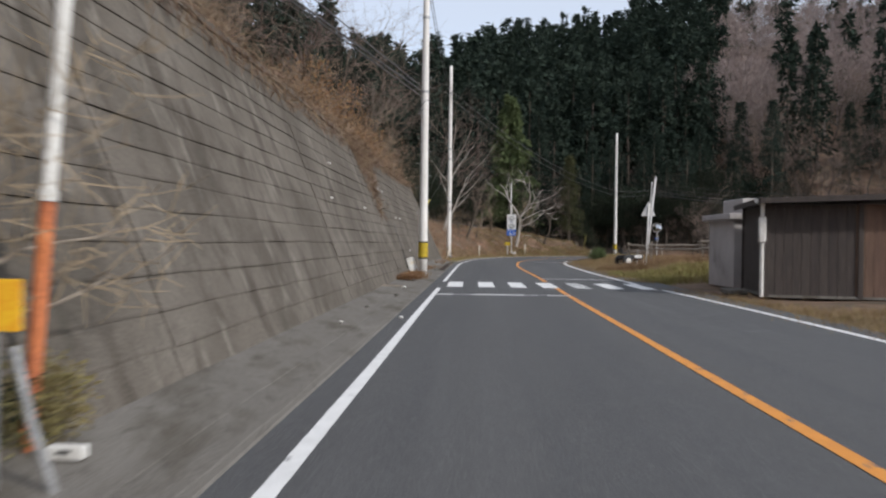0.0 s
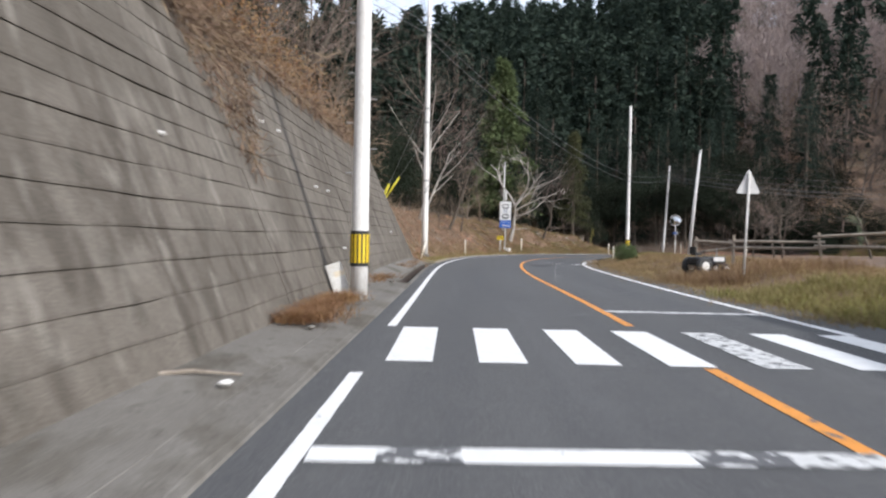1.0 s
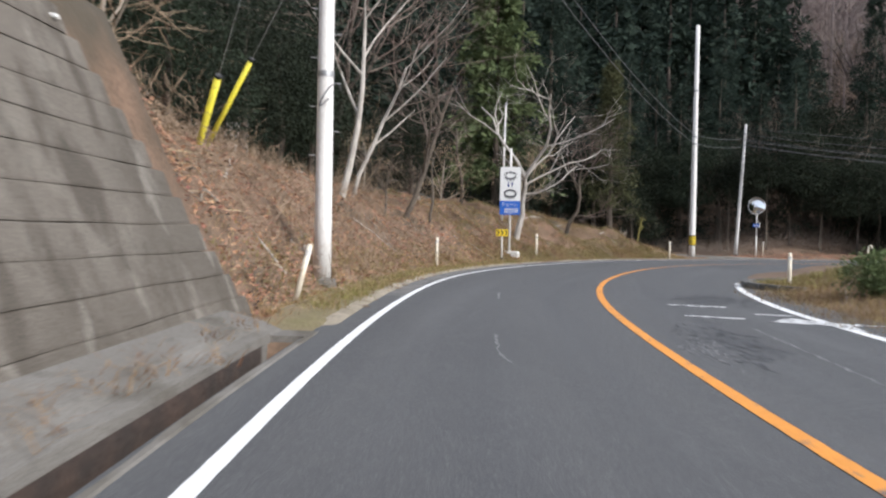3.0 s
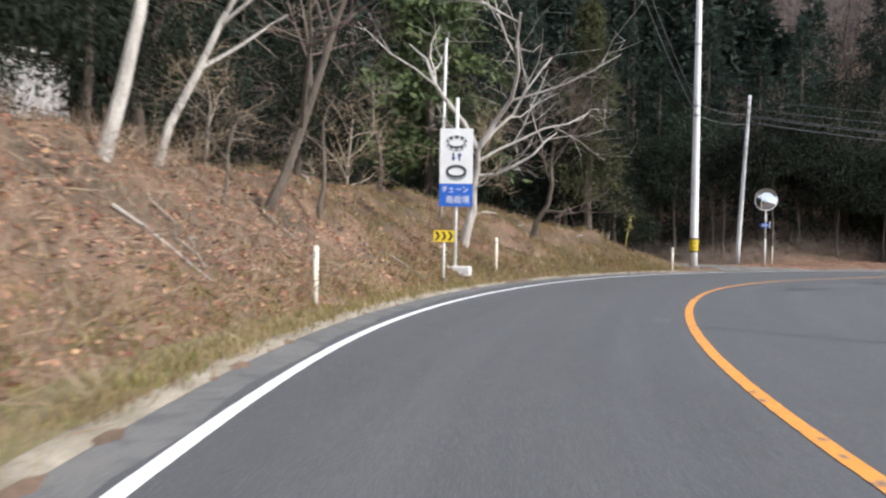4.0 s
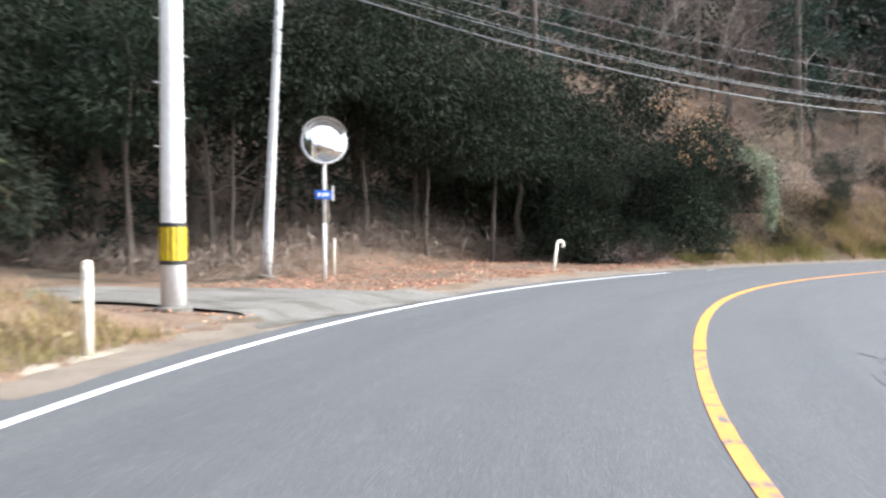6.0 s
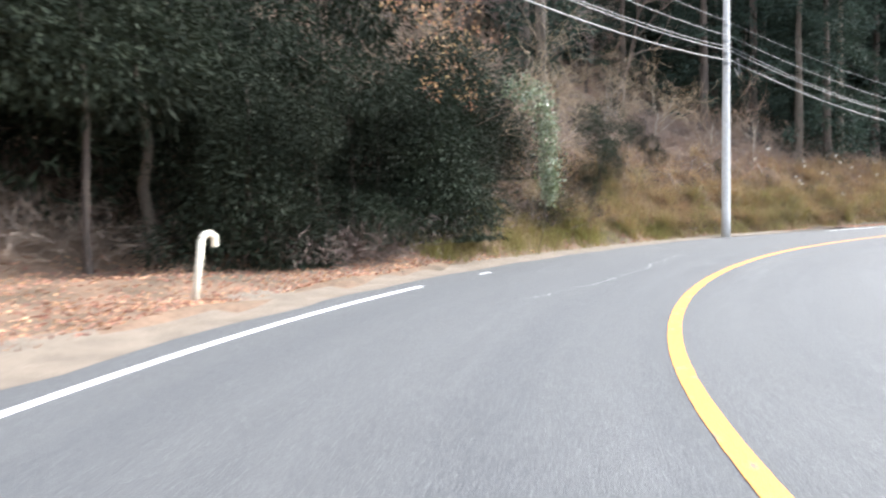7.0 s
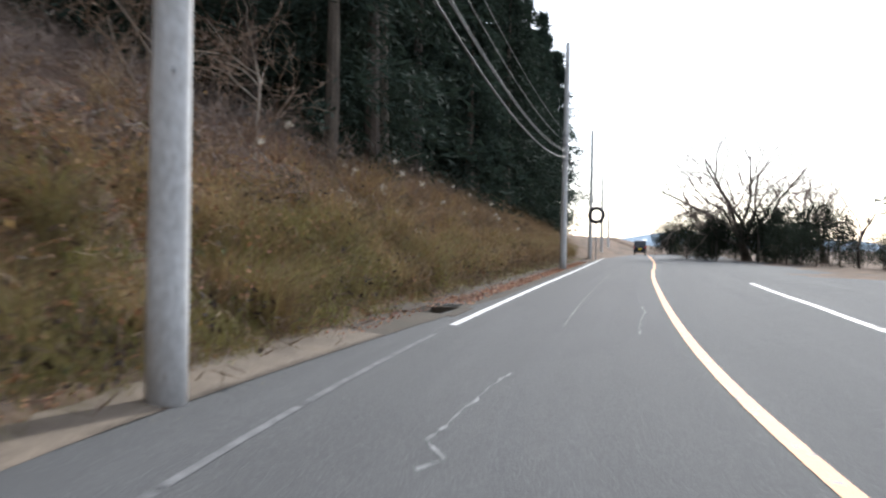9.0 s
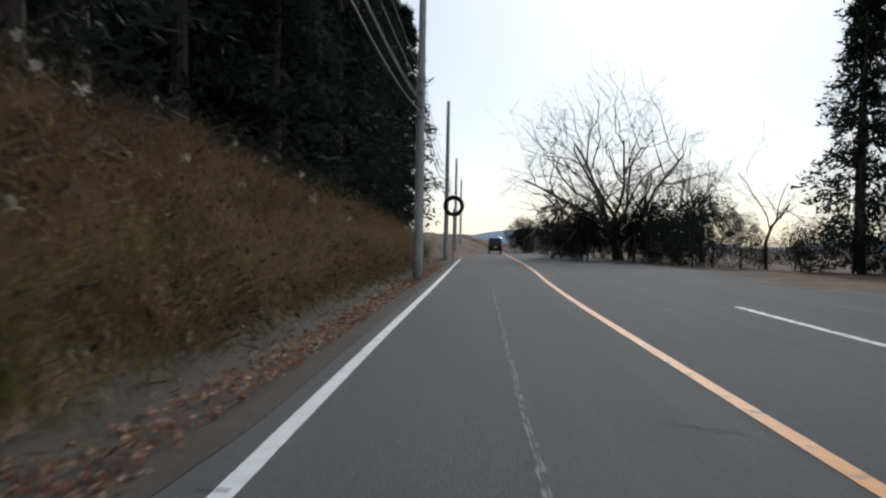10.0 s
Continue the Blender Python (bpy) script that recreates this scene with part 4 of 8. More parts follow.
# ---- poles, cables, signs ----
def utility_pole(x, y, h, r0, label, band=None, wires=(), lean=(0.0, 0.0), steps=True, z=None, concrete=POLE):
    z = gz(x, y) - 0.05 if z is None else z
    t = thing("utility_pole", (x, y, z), label, "utility pole", "utility poles along the road")
    r1 = r0 * 0.62
    n = 10
    pts = [(lean[0] * k / n, lean[1] * k / n, h * k / n) for k in range(n + 1)]
    Mesh().tube(pts, [r0 + (r1 - r0) * k / n for k in range(n + 1)], 20).obj("shaft", concrete, t, smooth=True)
    rad = lambda q: r0 + (r1 - r0) * q / h
    off = lambda q: (lean[0] * q / h, lean[1] * q / h)
    if band:
        a, b = band
        R = rad(a) + 0.012
        ox, oy = off(a)
        Mesh().tube([(ox, oy, a), (ox, oy, b)], R, 24).obj("warning_band", BLACK, t, "black rubber warning band")
        bandob = t.children[-1]
        for k in range(14):
            g0 = 2 * math.pi * k / 14
            m = Mesh()
            seg = [g0 + 2 * math.pi / 14 * 0.58 * u / 3 for u in range(4)]
            P = [(ox + math.cos(q) * (R + 0.006), oy + math.sin(q) * (R + 0.006), zz) for zz in (a + 0.06, b - 0.06) for q in seg]
            m.add(P, [(i_, i_ + 1, i_ + 5, i_ + 4) for i_ in range(3)])
            m.obj("stripe", SIGNYEL, bandob, "yellow reflective stripe")
    for q in wires:
        ox, oy = off(q)
        m = Mesh()
        m.tube([(ox, oy, q - 0.05), (ox, oy, q + 0.05)], rad(q) + 0.015, 16)
        m.obj("clamp_band", STEEL, t)
    if steps:
        q, k = 2.4, 0
        while q < h - 1.5:
            ox, oy = off(q)
            s_ = 1 if k % 2 else -1
            Mesh().tube([(ox + s_ * rad(q) * 0.9, oy, q), (ox + s_ * (rad(q) + 0.13), oy, q)], 0.010, 6).obj("step_bolt", STEEL, t)
            q += 0.45
            k += 1
    Mesh().tube([(0, 0, -0.1), (0, 0, 0.10), (0, 0, 0.13)], [r0 + 0.11, r0 + 0.09, r0 + 0.02], 14).obj("footing", SHOULDER, t)
    return t


utility_pole(4.36, 28.80, 12.6, 0.160, "pale concrete utility pole with a yellow and black band", band=(0.72, 1.36), wires=(6.8, 9.5, 11.2), concrete=SUNLITPOLE)
utility_pole(10.15, 54.95, 13.4, 0.165, "pale concrete utility pole at the foot of the bank", wires=(3.9, 6.9, 7.6, 11.5), concrete=SUNLITPOLE)
utility_pole(33.12, 81.05, 13.2, 0.175, "pale concrete utility pole with a yellow and black band", band=(0.72, 1.32), wires=(6.5, 6.9, 9.5), concrete=SUNLITPOLE)
utility_pole(38.75, 85.4, 8.4, 0.12, "slim grey pole standing before the dark wood", wires=(6.2, 7.8), lean=(0.35, -0.25))
utility_pole(63.40, 73.42, 9.6, 0.142, "weathered grey concrete utility pole beside the scrub", wires=(5.7, 6.0, 6.4, 6.9))
utility_pole(88.8, 55.95, 10.2, 0.15, "grey concrete utility pole beside the edge line", wires=(5.0, 5.3, 5.7, 6.1))
utility_pole(107.9, 42.9, 9.6, 0.15, "distant utility pole with a round sign", wires=(5.0, 5.6))
utility_pole(126.5, 30.2, 8.6, 0.15, "distant grey utility pole", wires=(5.0, 5.6))
utility_pole(143.0, 18.8, 8.4, 0.15, "distant grey utility pole", wires=(5.0, 5.6))
gp0 = thing("slim_post", (24.5, 54.05, gz(24.5, 54.05) - 0.05), "leaning grey steel post in dry grass", "post")
Mesh().tube([(0, 0, 0), (0.45, 0.35, 3.0), (0.95, 0.75, 5.85)], [0.10, 0.085, 0.065], 12).obj("shaft", POLE, gp0, smooth=True)
Mesh().tube([(0.93, 0.73, 5.7), (0.96, 0.76, 5.9)], 0.075, 12).obj("cap", STEEL, gp0)
thinp = thing("slim_post", (19.9, 75.1, gz(19.9, 75.1) - 0.05), "thin white post on the bank's crest", "post")
Mesh().tube([(0, 0, 0), (0.12, 0.1, 5.4)], [0.05, 0.04], 10).obj("shaft", OLDWHITE, thinp, smooth=True)
Mesh().tube([(0.115, 0.098, 5.3), (0.122, 0.102, 5.45)], 0.05, 10).obj("cap", STEEL, thinp)


def cable(a, b, sag, r, label="grey sagging overhead cable between poles"):
    a, b = Vector(a), Vector(b)
    pts = [a.lerp(b, k / 18) - Vector((0, 0, 4 * sag * (k / 18) * (1 - k / 18))) for k in range(19)]
    return tagged(Mesh().tube(pts, r, 6).obj("overhead_cable", WIRE, smooth=True), label, "cable", "overhead cables")


for dz, sg, r in ((0.0, 1.0, 0.022), (0.30, 0.9, 0.016), (0.42, 0.95, 0.012), (0.75, 0.75, 0.012), (1.2, 0.6, 0.009)):
    cable((38.95, 85.1, 7.1 + dz * 0.9), (63.7, 73.2, 5.65 + dz), sg * 0.8, r)
    cable((63.75, 73.2, 5.65 + dz), (88.8, 55.9, 4.98 + dz * 0.85), sg, r)
    cable((88.8, 55.9, 4.98 + dz * 0.85), (107.9, 42.9, 5.0 + dz * 0.7), sg * 0.8, r)
    cable((107.9, 42.9, 5.0 + dz * 0.7), (126.5, 30.2, 5.0 + dz * 0.6), sg * 0.8, r)
for dz in (0.0, 0.5):
    cable((33.1, 81.0, 6.5 + dz), (38.9, 85.2, 7.0 + dz), 0.15, 0.014)
    cable((10.2, 54.7, 11.2 + dz), (33.1, 81.0, 6.5 + dz), 1.0, 0.016)
    cable((4.3, 28.7, 11.0 + dz), (10.2, 54.7, 11.2 + dz), 0.6, 0.016)
    cable((-6.5, 30.0, 13.0 + dz), (10.2, 54.7, 11.5 + dz), 0.7, 0.014)

for e_, z_, r_ in (((-9.5, 2.0, 8.5), 6.5, 0.020), ((-9.1, 2.0, 8.1), 6.7, 0.024), ((-7.8, 2.0, 8.0), 6.85, 0.018)):
    cable((4.2, 28.6, z_), e_, 0.12, r_, "dark overhead cable running up over the wall")
for k_, (x_, y_, z_, n_) in enumerate(((4.28, 28.66, 6.2, 0.2), (63.73, 73.31, 5.55, 0.25), (10.2, 54.72, 3.7, 0.16))):
    Lp = [(x_ + 0.19 * math.cos(a_ * 0.7), y_ - 0.19 - 0.10 * math.sin(a_ * 0.5), z_ + n_ * math.sin(a_) - 0.1 * a_ * 0.3) for a_ in [0.35 * j_ for j_ in range(20)]]
    tagged(Mesh().tube(Lp, 0.014, 6).obj("cable_loop", WIRE, smooth=True), "spare black cable loop tied to a utility pole", "cable", "cable loops on the poles")

# cable stays with yellow guards
for a, b, r_ in (((7.60, 56.39, 1.98), (8.24, 54.75, 3.85), 0.062), ((7.73, 56.59, 2.33), (8.80, 55.00, 4.23), 0.046)):
    u_ = (Vector(b) - Vector(a)).normalized()
    e = Vector(b) - Vector(a) + u_ * 0.35
    a = Vector(a) - u_ * 0.35
    a.z = min(a.z, gz(a.x, a.y) - 0.05)
    e = Vector(b) - a
    g = thing("stay_guard", tuple(a), "bright yellow plastic guard tube on a cable stay", "stay guard", "stay guards on the bank")
    Mesh().tube([(0, 0, 0), e], r_, 14).obj("tube", GUARDYEL, g, smooth=True)
    Mesh().tube([e, e * 2.6], 0.008, 5).obj("stay_wire", STEEL, g)
    Mesh().tube([e * 0.995, e * 1.015], r_ + 0.004, 14).obj("cap", BLACK, g)

# tyre-chain sign
sg = thing("road_sign", (18.92, 70.85, 0.0), "tall white and blue tyre chain area sign on a white post", "road sign", rz=-24)
Mesh().tube([(0, 0, -0.1), (0, 0, 4.62)], 0.045, 12).obj("post", OLDWHITE, sg, smooth=True)
Mesh().box((0, -0.065, 3.18), (0.82, 0.03, 1.36)).obj("panel", SIGNWHITE, sg, "white sheet panel")
panel = sg.children[-1]
Mesh().box((0, -0.067, 2.215), (0.82, 0.034, 0.56)).obj("panel", SIGNBLUE, sg, "blue sheet panel")
bluep = sg.children[-1]
for zz in (2.2, 2.9, 3.6):
    Mesh().box((0, -0.035, zz), (0.5, 0.03, 0.05)).obj("bracket", STEEL, sg)


def ring(cx, cz, rx, rz_, w, y, n=32):
    m = Mesh()
    P = [(cx + math.cos(2 * math.pi * k / n) * rx * f, y, cz + math.sin(2 * math.pi * k / n) * rz_ * f2) for f, f2 in ((1, 1), (1 - w / rx, 1 - w / rz_)) for k in range(n)]
    m.add(P, [(k, (k + 1) % n, n + (k + 1) % n, n + k) for k in range(n)])
    return m


DARKPRINT = mat("dark_grey_print", (0.03, 0.034, 0.038), (0.05, 0.055, 0.06), scale=9.0, rough=0.55, bump=0.0)
GREYPRINT = mat("mid_grey_print", (0.30, 0.31, 0.31), (0.22, 0.23, 0.23), scale=12.0, rough=0.55, bump=0.0)
for cz, chain in ((3.52, True), (2.80, False)):
    ring(0.0, cz - 0.045, 0.26, 0.185, 0.06, -0.0835).obj("tyre_picture", GREYPRINT, panel, "grey printed tyre tread")
    ring(0.0, cz, 0.26, 0.165, 0.065, -0.0850).obj("tyre_picture", DARKPRINT, panel, "black printed tyre")
    if chain:
        for k in range(10):
            t = 2 * math.pi * k / 10
            Mesh().box((math.cos(t) * 0.235, -0.087, cz - 0.03 + math.sin(t) * 0.155), (0.035, 0.004, 0.075)).obj("chain_picture", SIGNWHITE, panel)
for sx, up in ((-0.075, -1), (0.075, 1)):
    m = Mesh()
    m.add([(sx - 0.022, -0.084, 3.16 - up * 0.10), (sx + 0.022, -0.084, 3.16 - up * 0.10), (sx + 0.022, -0.084, 3.16 + up * 0.03), (sx - 0.022, -0.084, 3.16 + up * 0.03),
           (sx - 0.062, -0.084, 3.16 + up * 0.02), (sx + 0.062, -0.084, 3.16 + up * 0.02), (sx, -0.084, 3.16 + up * 0.115)], [(0, 1, 2, 3), (4, 5, 6)])
    m.obj("arrow", SIGNNAVY, panel, "dark blue arrow")


def text(name, body, size, material, parent, x, y, z, sx=1.0):
    cu = bpy.data.curves.new(name, "FONT")
    cu.body, cu.size, cu.align_x, cu.align_y, cu.extrude = body, size, "CENTER", "CENTER", 0.002
    tmp = bpy.data.objects.new(name, cu)
    scene.collection.objects.link(tmp)
    me = bpy.data.meshes.new_from_object(tmp.evaluated_get(bpy.context.evaluated_depsgraph_get()))
    bpy.data.objects.remove(tmp)
    me.transform(Matrix.Translation((x, y, z)) @ Euler((radians(90), 0, 0)).to_matrix().to_4x4() @ Matrix.Diagonal((sx, 1, 1, 1)))
    me.materials.clear()
    me.materials.append(material)
    ob = new(name, me)
    ob.parent = parent
    return ob


text("lettering", "チェーン", 0.20, SIGNWHITE, bluep, -0.02, -0.088, 2.345, 0.85)
text("lettering", "着脱場", 0.21, SIGNWHITE, bluep, 0.05, -0.088, 2.09, 0.95)
sb = thing("sign_footing", (18.85, 70.86, gz(18.95, 70.7) - 0.06), "white painted concrete block at the sign's foot", "concrete block", rz=-30)
Mesh().box((0, 0, 0.10), (0.95, 0.34, 0.24), bevel=0.03).obj("block", OLDWHITE, sb)

# chevron marker
ch = thing("chevron_sign", (18.24, 69.66, 0.0), "small yellow sign with three black chevrons", "road sign", rz=-24)
Mesh().tube([(0, 0, -0.1), (0, 0, 1.34)], 0.03, 10).obj("post", OLDWHITE, ch, smooth=True)
Mesh().box((0, -0.04, 1.20), (0.475, 0.02, 0.265)).obj("plate", SIGNYEL, ch)
plate = ch.children[-1]
for k in (-1, 0, 1):
    m = Mesh()
    c = k * 0.15
    m.add([(c - .06, -.0525, 1.10), (c + .0, -.0525, 1.10), (c + .065, -.0525, 1.20), (c, -.0525, 1.30), (c - .06, -.0525, 1.30), (c + .005, -.0525, 1.20)], [(0, 1, 2, 5), (5, 2, 3, 4)])
    m.obj("chevron", BLACK, plate)
Mesh().tube([(0, 0, -0.03), (0, 0, 0.24)], 0.09, 12).obj("foot", SHOULDER, ch)


def delineator(x, y, h, label, lean=(0, 0), r=0.045, hook=False):
    t = thing("delineator_post", (x, y, gz(x, y) - 0.08), label, "delineator", "roadside delineator posts")
    lx, ly = lean
    pts = [(0, 0, 0), (lx * 0.5, ly * 0.5, h * 0.5), (lx, ly, h)]
    Mesh().tube(pts, [r, r, r * 0.98], 12).obj("post", CREAM, t, smooth=True)
    if hook:
        c = Vector((lx, ly, h))
        Mesh().tube([c, c + Vector((0.03, -0.02, 0.05)), c + Vector((0.10, -0.05, 0.07)), c + Vector((0.16, -0.09, 0.02)), c + Vector((0.17, -0.09, -0.10))], r, 10).obj("bent_top", CREAM, t, "bent post top")
    else:
        Mesh().tube([(lx, ly, h), (lx, ly, h + 0.02), (lx, ly, h + 0.035)], [r * 1.02, r * 0.9, r * 0.4], 12).obj("cap", CREAM, t)
        Mesh().tube([(lx * .84, ly * .84, h * 0.84), (lx * .94, ly * .94, h * 0.94)], r * 1.06, 12).obj("reflector", OLDWHITE, t)
    return t


delineator(9.52, 52.45, 0.95, "broken leaning white delineator post in grass", lean=(0.23, -0.04))
delineator(14.4, 64.1, 0.95, "white plastic delineator post beside the grass")
delineator(20.7, 72.55, 0.98, "white plastic delineator post below the bare tree")
delineator(30.12, 78.15, 0.92, "white plastic delineator post at the side track")
delineator(21.15, 56.35, 0.85, "white plastic delineator post on the kerbed island")
delineator(44.83, 81.12, 0.85, "bent white post with a hooked top", lean=(0.12, -0.06), hook=True)
delineator(40.2, 84.6, 0.95, "slim red and white post by the mirror", r=0.03)

# convex traffic mirror
mz = gz(39.3, 84.05)
mi = thing("traffic_mirror", (39.3, 84.05, mz), "round convex traffic mirror on a white and red post", "traffic mirror", rz=-42)
Mesh().tube([(0, 0, -0.1), (0, 0, 1.3)], 0.045, 12).obj("post", OLDWHITE, mi, smooth=True)
Mesh().tube([(0.0, 0, 1.3), (0, 0, 2.9)], 0.043, 12).obj("post", OLDWHITE, mi, smooth=True)
Mesh().box((0.0, -0.06, 1.95), (0.42, 0.02, 0.20)).obj("name_plate", SIGNBLUE, mi, "small blue plate with white bars")
npl = mi.children[-1]
for k in (-0.12, -0.03, 0.06):
    Mesh().box((k, -0.072, 1.95), (0.06, 0.004, 0.09)).obj("letter_bar", SIGNWHITE, npl)
Mesh().box((0.19, -0.05, 1.98), (0.05, 0.05, 0.34)).obj("marker", OLDWHITE, mi)
R, tilt = 0.50, radians(8)
cz = 3.19 - mz
dish = Mesh()
P, Fq = [(0, -0.17, 0)], []
for rg_ in range(1, 9):
    q = R * rg_ / 8
    for k in range(32):
        a = 2 * math.pi * k / 32
        P.append((math.cos(a) * q, -0.17 + 0.10 * (rg_ / 8) ** 2, math.sin(a) * q))
for k in range(32):
    Fq.append((0, 1 + k, 1 + (k + 1) % 32))
for rg_ in range(7):
    for k in range(32):
        a = 1 + rg_ * 32
        Fq.append((a + k, a + 32 + k, a + 32 + (k + 1) % 32, a + (k + 1) % 32))
rot = Matrix.Translation((0, 0, cz)) @ Matrix.Rotation(-tilt, 4, "X")
dish.add([rot @ Vector(p) for p in P], Fq)
dish.obj("mirror_face", mirror_m, mi, smooth=True)
rim_ = Mesh().tube([rot @ Vector((math.cos(2 * math.pi * k / 32) * R, -0.07, math.sin(2 * math.pi * k / 32) * R)) for k in range(33)], 0.025, 8, cap=False)
rim_.obj("mirror_rim", ALU, mi)
bk = Mesh()
bk.add([rot @ Vector((math.cos(2 * math.pi * k / 32) * R * f, -0.06 + dy, math.sin(2 * math.pi * k / 32) * R * f)) for f, dy in ((1, 0), (0.4, 0.08)) for k in range(32)],
       [(k, (k + 1) % 32, 32 + (k + 1) % 32, 32 + k) for k in range(32)] + [tuple(range(32, 64))])
bk.obj("mirror_back", ALU, mi)
hood = Mesh()
hood.add([rot @ Vector((math.cos(radians(25 + 130 * k / 16)) * (R + 0.04), yy, math.sin(radians(25 + 130 * k / 16)) * (R + 0.04))) for yy in (-0.28, -0.04) for k in range(17)],
         [(k, k + 1, 18 + k, 17 + k) for k in range(16)])
hood.obj("hood", OLDWHITE, mi)

# triangular sign seen from behind
tr = thing("triangle_sign", (15.6, 34.5, gz(15.6, 34.5) - 0.05), "triangular sign seen from behind on a leaning white post", "road sign", rz=-14)
Mesh().tube([(0, 0, 0), (0.10, 0.0, 3.05)], 0.032, 10).obj("post", OLDWHITE, tr, smooth=True)
m = Mesh()
tri = [(-0.19, 2.45), (-0.22, 2.48), (-0.21, 2.52), (0.06, 3.09), (0.09, 3.11), (0.12, 3.09), (0.39, 2.52), (0.40, 2.48), (0.37, 2.45)]
m.add([(x, 0.05 + dy, z) for dy in (0, 0.02) for x, z in tri], [tuple(range(8, -1, -1)), tuple(range(9, 18))] + [(k, (k + 1) % 9, 9 + (k + 1) % 9, 9 + k) for k in range(9)])
m.obj("plate", ALU, tr, "bare grey plate back")
for z_ in (2.6, 2.85):
    Mesh().box((0.09, 0.036, z_), (0.26, 0.02, 0.03)).obj("rib", ALU, tr)

# left foreground at the start: rusty pole, amber sign, broken rail, box
op = thing("steel_pole", (-1.50, 4.62, 0.0), "leaning steel pole, white above and rusty orange below", "pole")
Mesh().tube([(0, 0, 0), (0.10, 0.0, 1.44)], 0.043, 14).obj("lower_shaft", RUST, op, "rusty orange lower length")
Mesh().tube([(0.098, 0.0, 1.43), (0.102, 0.0, 1.49)], 0.050, 14).obj("collar", OLDWHITE, op)
Mesh().tube([(0.10, 0.0, 1.46), (0.29, 0.0, 4.2)], 0.041, 14).obj("upper_shaft", OLDWHITE, op, "white painted upper length")
am = thing("small_sign", (-1.42, 3.88, 0.0), "amber plate on a short grey post", "road sign", rz=-10)
Mesh().tube([(0, 0.02, 0), (0, 0.02, 1.03)], 0.02, 8).obj("post", STEEL, am)
Mesh().box((0, 0, 0.92), (0.28, 0.015, 0.24), bevel=0.02).obj("plate", SIGNORANGE, am, "plain amber plate")
br = thing("broken_rail", (-1.15, 3.93, 0.04), "leaning grey pipe of a broken rail", "rail")
Mesh().tube([(0.0, 0.0, -0.04), (-0.12, 0.01, 0.34), (-0.20, 0.03, 0.68)], 0.024, 8).obj("pipe", STEEL, br)
bx = thing("white_box", (-1.24, 4.44, 0.065), "small white plastic box on the apron", "box", rz=-12)
Mesh().box((0, 0, 0.03), (0.20, 0.08, 0.07), bevel=0.008).obj("box_body", OLDWHITE, bx)
Mesh().box((0.0, -0.047, 0.04), (0.07, 0.004, 0.018)).obj("slot", BLACK, bx)
wb = thing("pole_marker_box", (3.99, 28.95, 0.06), "faded white utility marker post leaning on the wall", "marker")
Mesh().box((0, 0, 0.30), (0.30, 0.06, 0.62), m=Matrix.Rotation(radians(-20), 4, "Y"), bevel=0.015).obj("marker_body", OLDWHITE, wb)
Mesh().box((0.02, -0.033, 0.42), (0.2, 0.004, 0.1), m=Matrix.Rotation(radians(-20), 4, "Y")).obj("marker_plate", CREAM, wb)

# wayside shelter and rendered block
ux, uy = Vector((0.195, 0.981, 0)), Vector((0.981, -0.195, 0))
sh = thing("wayside_shelter", (11.05, 17.6, 0.03), "dark timber wayside shelter with a low sheet roof", "shelter", rz=-21.8)
for x in np.arange(0.10, 3.9, 0.20):      # end wall boards, facing down the road; dark ones stand for a dim opening
    Mesh().box((x, 0, 1.12), (0.192, 0.03, 2.24)).obj("board", BROWNWOOD if x > 2.0 else DARKWOOD, sh)
for y in np.arange(0.12, 3.2, 0.20):
    Mesh().box((0.0, y, 1.12), (0.03, 0.192, 2.24)).obj("board", DARKWOOD, sh)
    Mesh().box((3.95, y, 1.12), (0.03, 0.192, 2.24)).obj("board", DARKWOOD, sh)
for x in np.arange(0.10, 3.9, 0.20):
    Mesh().box((x, 3.2, 1.12), (0.192, 0.03, 2.24)).obj("board", DARKWOOD, sh)
for x, y in ((0, 0), (2.1, 0), (3.95, 0), (0, 3.2), (3.95, 3.2)):
    Mesh().box((x, y, 1.14), (0.12, 0.12, 2.28), bevel=0.01).obj("corner_post", DARKWOOD, sh)
Mesh().box((1.95, 1.6, 0.02), (4.0, 3.3, 0.06)).obj("floor_slab", SHOULDER, sh)
m = Mesh()
m.add([(-0.22, -0.5, 2.26), (4.4, -0.5, 2.42), (4.4, 3.5, 2.42), (-0.22, 3.5, 2.26), (-0.22, -0.5, 2.34), (4.4, -0.5, 2.50), (4.4, 3.5, 2.50), (-0.22, 3.5, 2.34)],
      [(3, 2, 1, 0), (4, 5, 6, 7), (0, 1, 5, 4), (1, 2, 6, 5), (2, 3, 7, 6), (3, 0, 4, 7)])
m.obj("roof", ROOFMETAL, sh, "dark sheet metal roof")
roof = sh.children[-1]
for k in range(9):
    x = -0.18 + k * 0.565
    z = 2.34 + 0.16 * (x + 0.22) / 4.62
    Mesh().box((x, 1.5, z + 0.02), (0.03, 3.96, 0.045)).obj("seam", ROOFMETAL, roof)
Mesh().box((-0.24, 1.5, 2.29), (0.03, 4.04, 0.13)).obj("fascia", DARKWOOD, sh)
Mesh().box((2.09, -0.515, 2.38), (4.64, 0.03, 0.13), m=Matrix.Rotation(-math.atan(0.16 / 4.62), 4, "Y")).obj("fascia", DARKWOOD, sh)
Mesh().tube([(-0.12, -0.12, 0), (-0.12, -0.12, 2.26)], 0.05, 10).obj("downpipe", OLDWHITE, sh)
Mesh().tube([(-0.12, -0.12, 2.24), (-0.3, -0.3, 2.30)], 0.05, 10).obj("downpipe_elbow", OLDWHITE, sh)
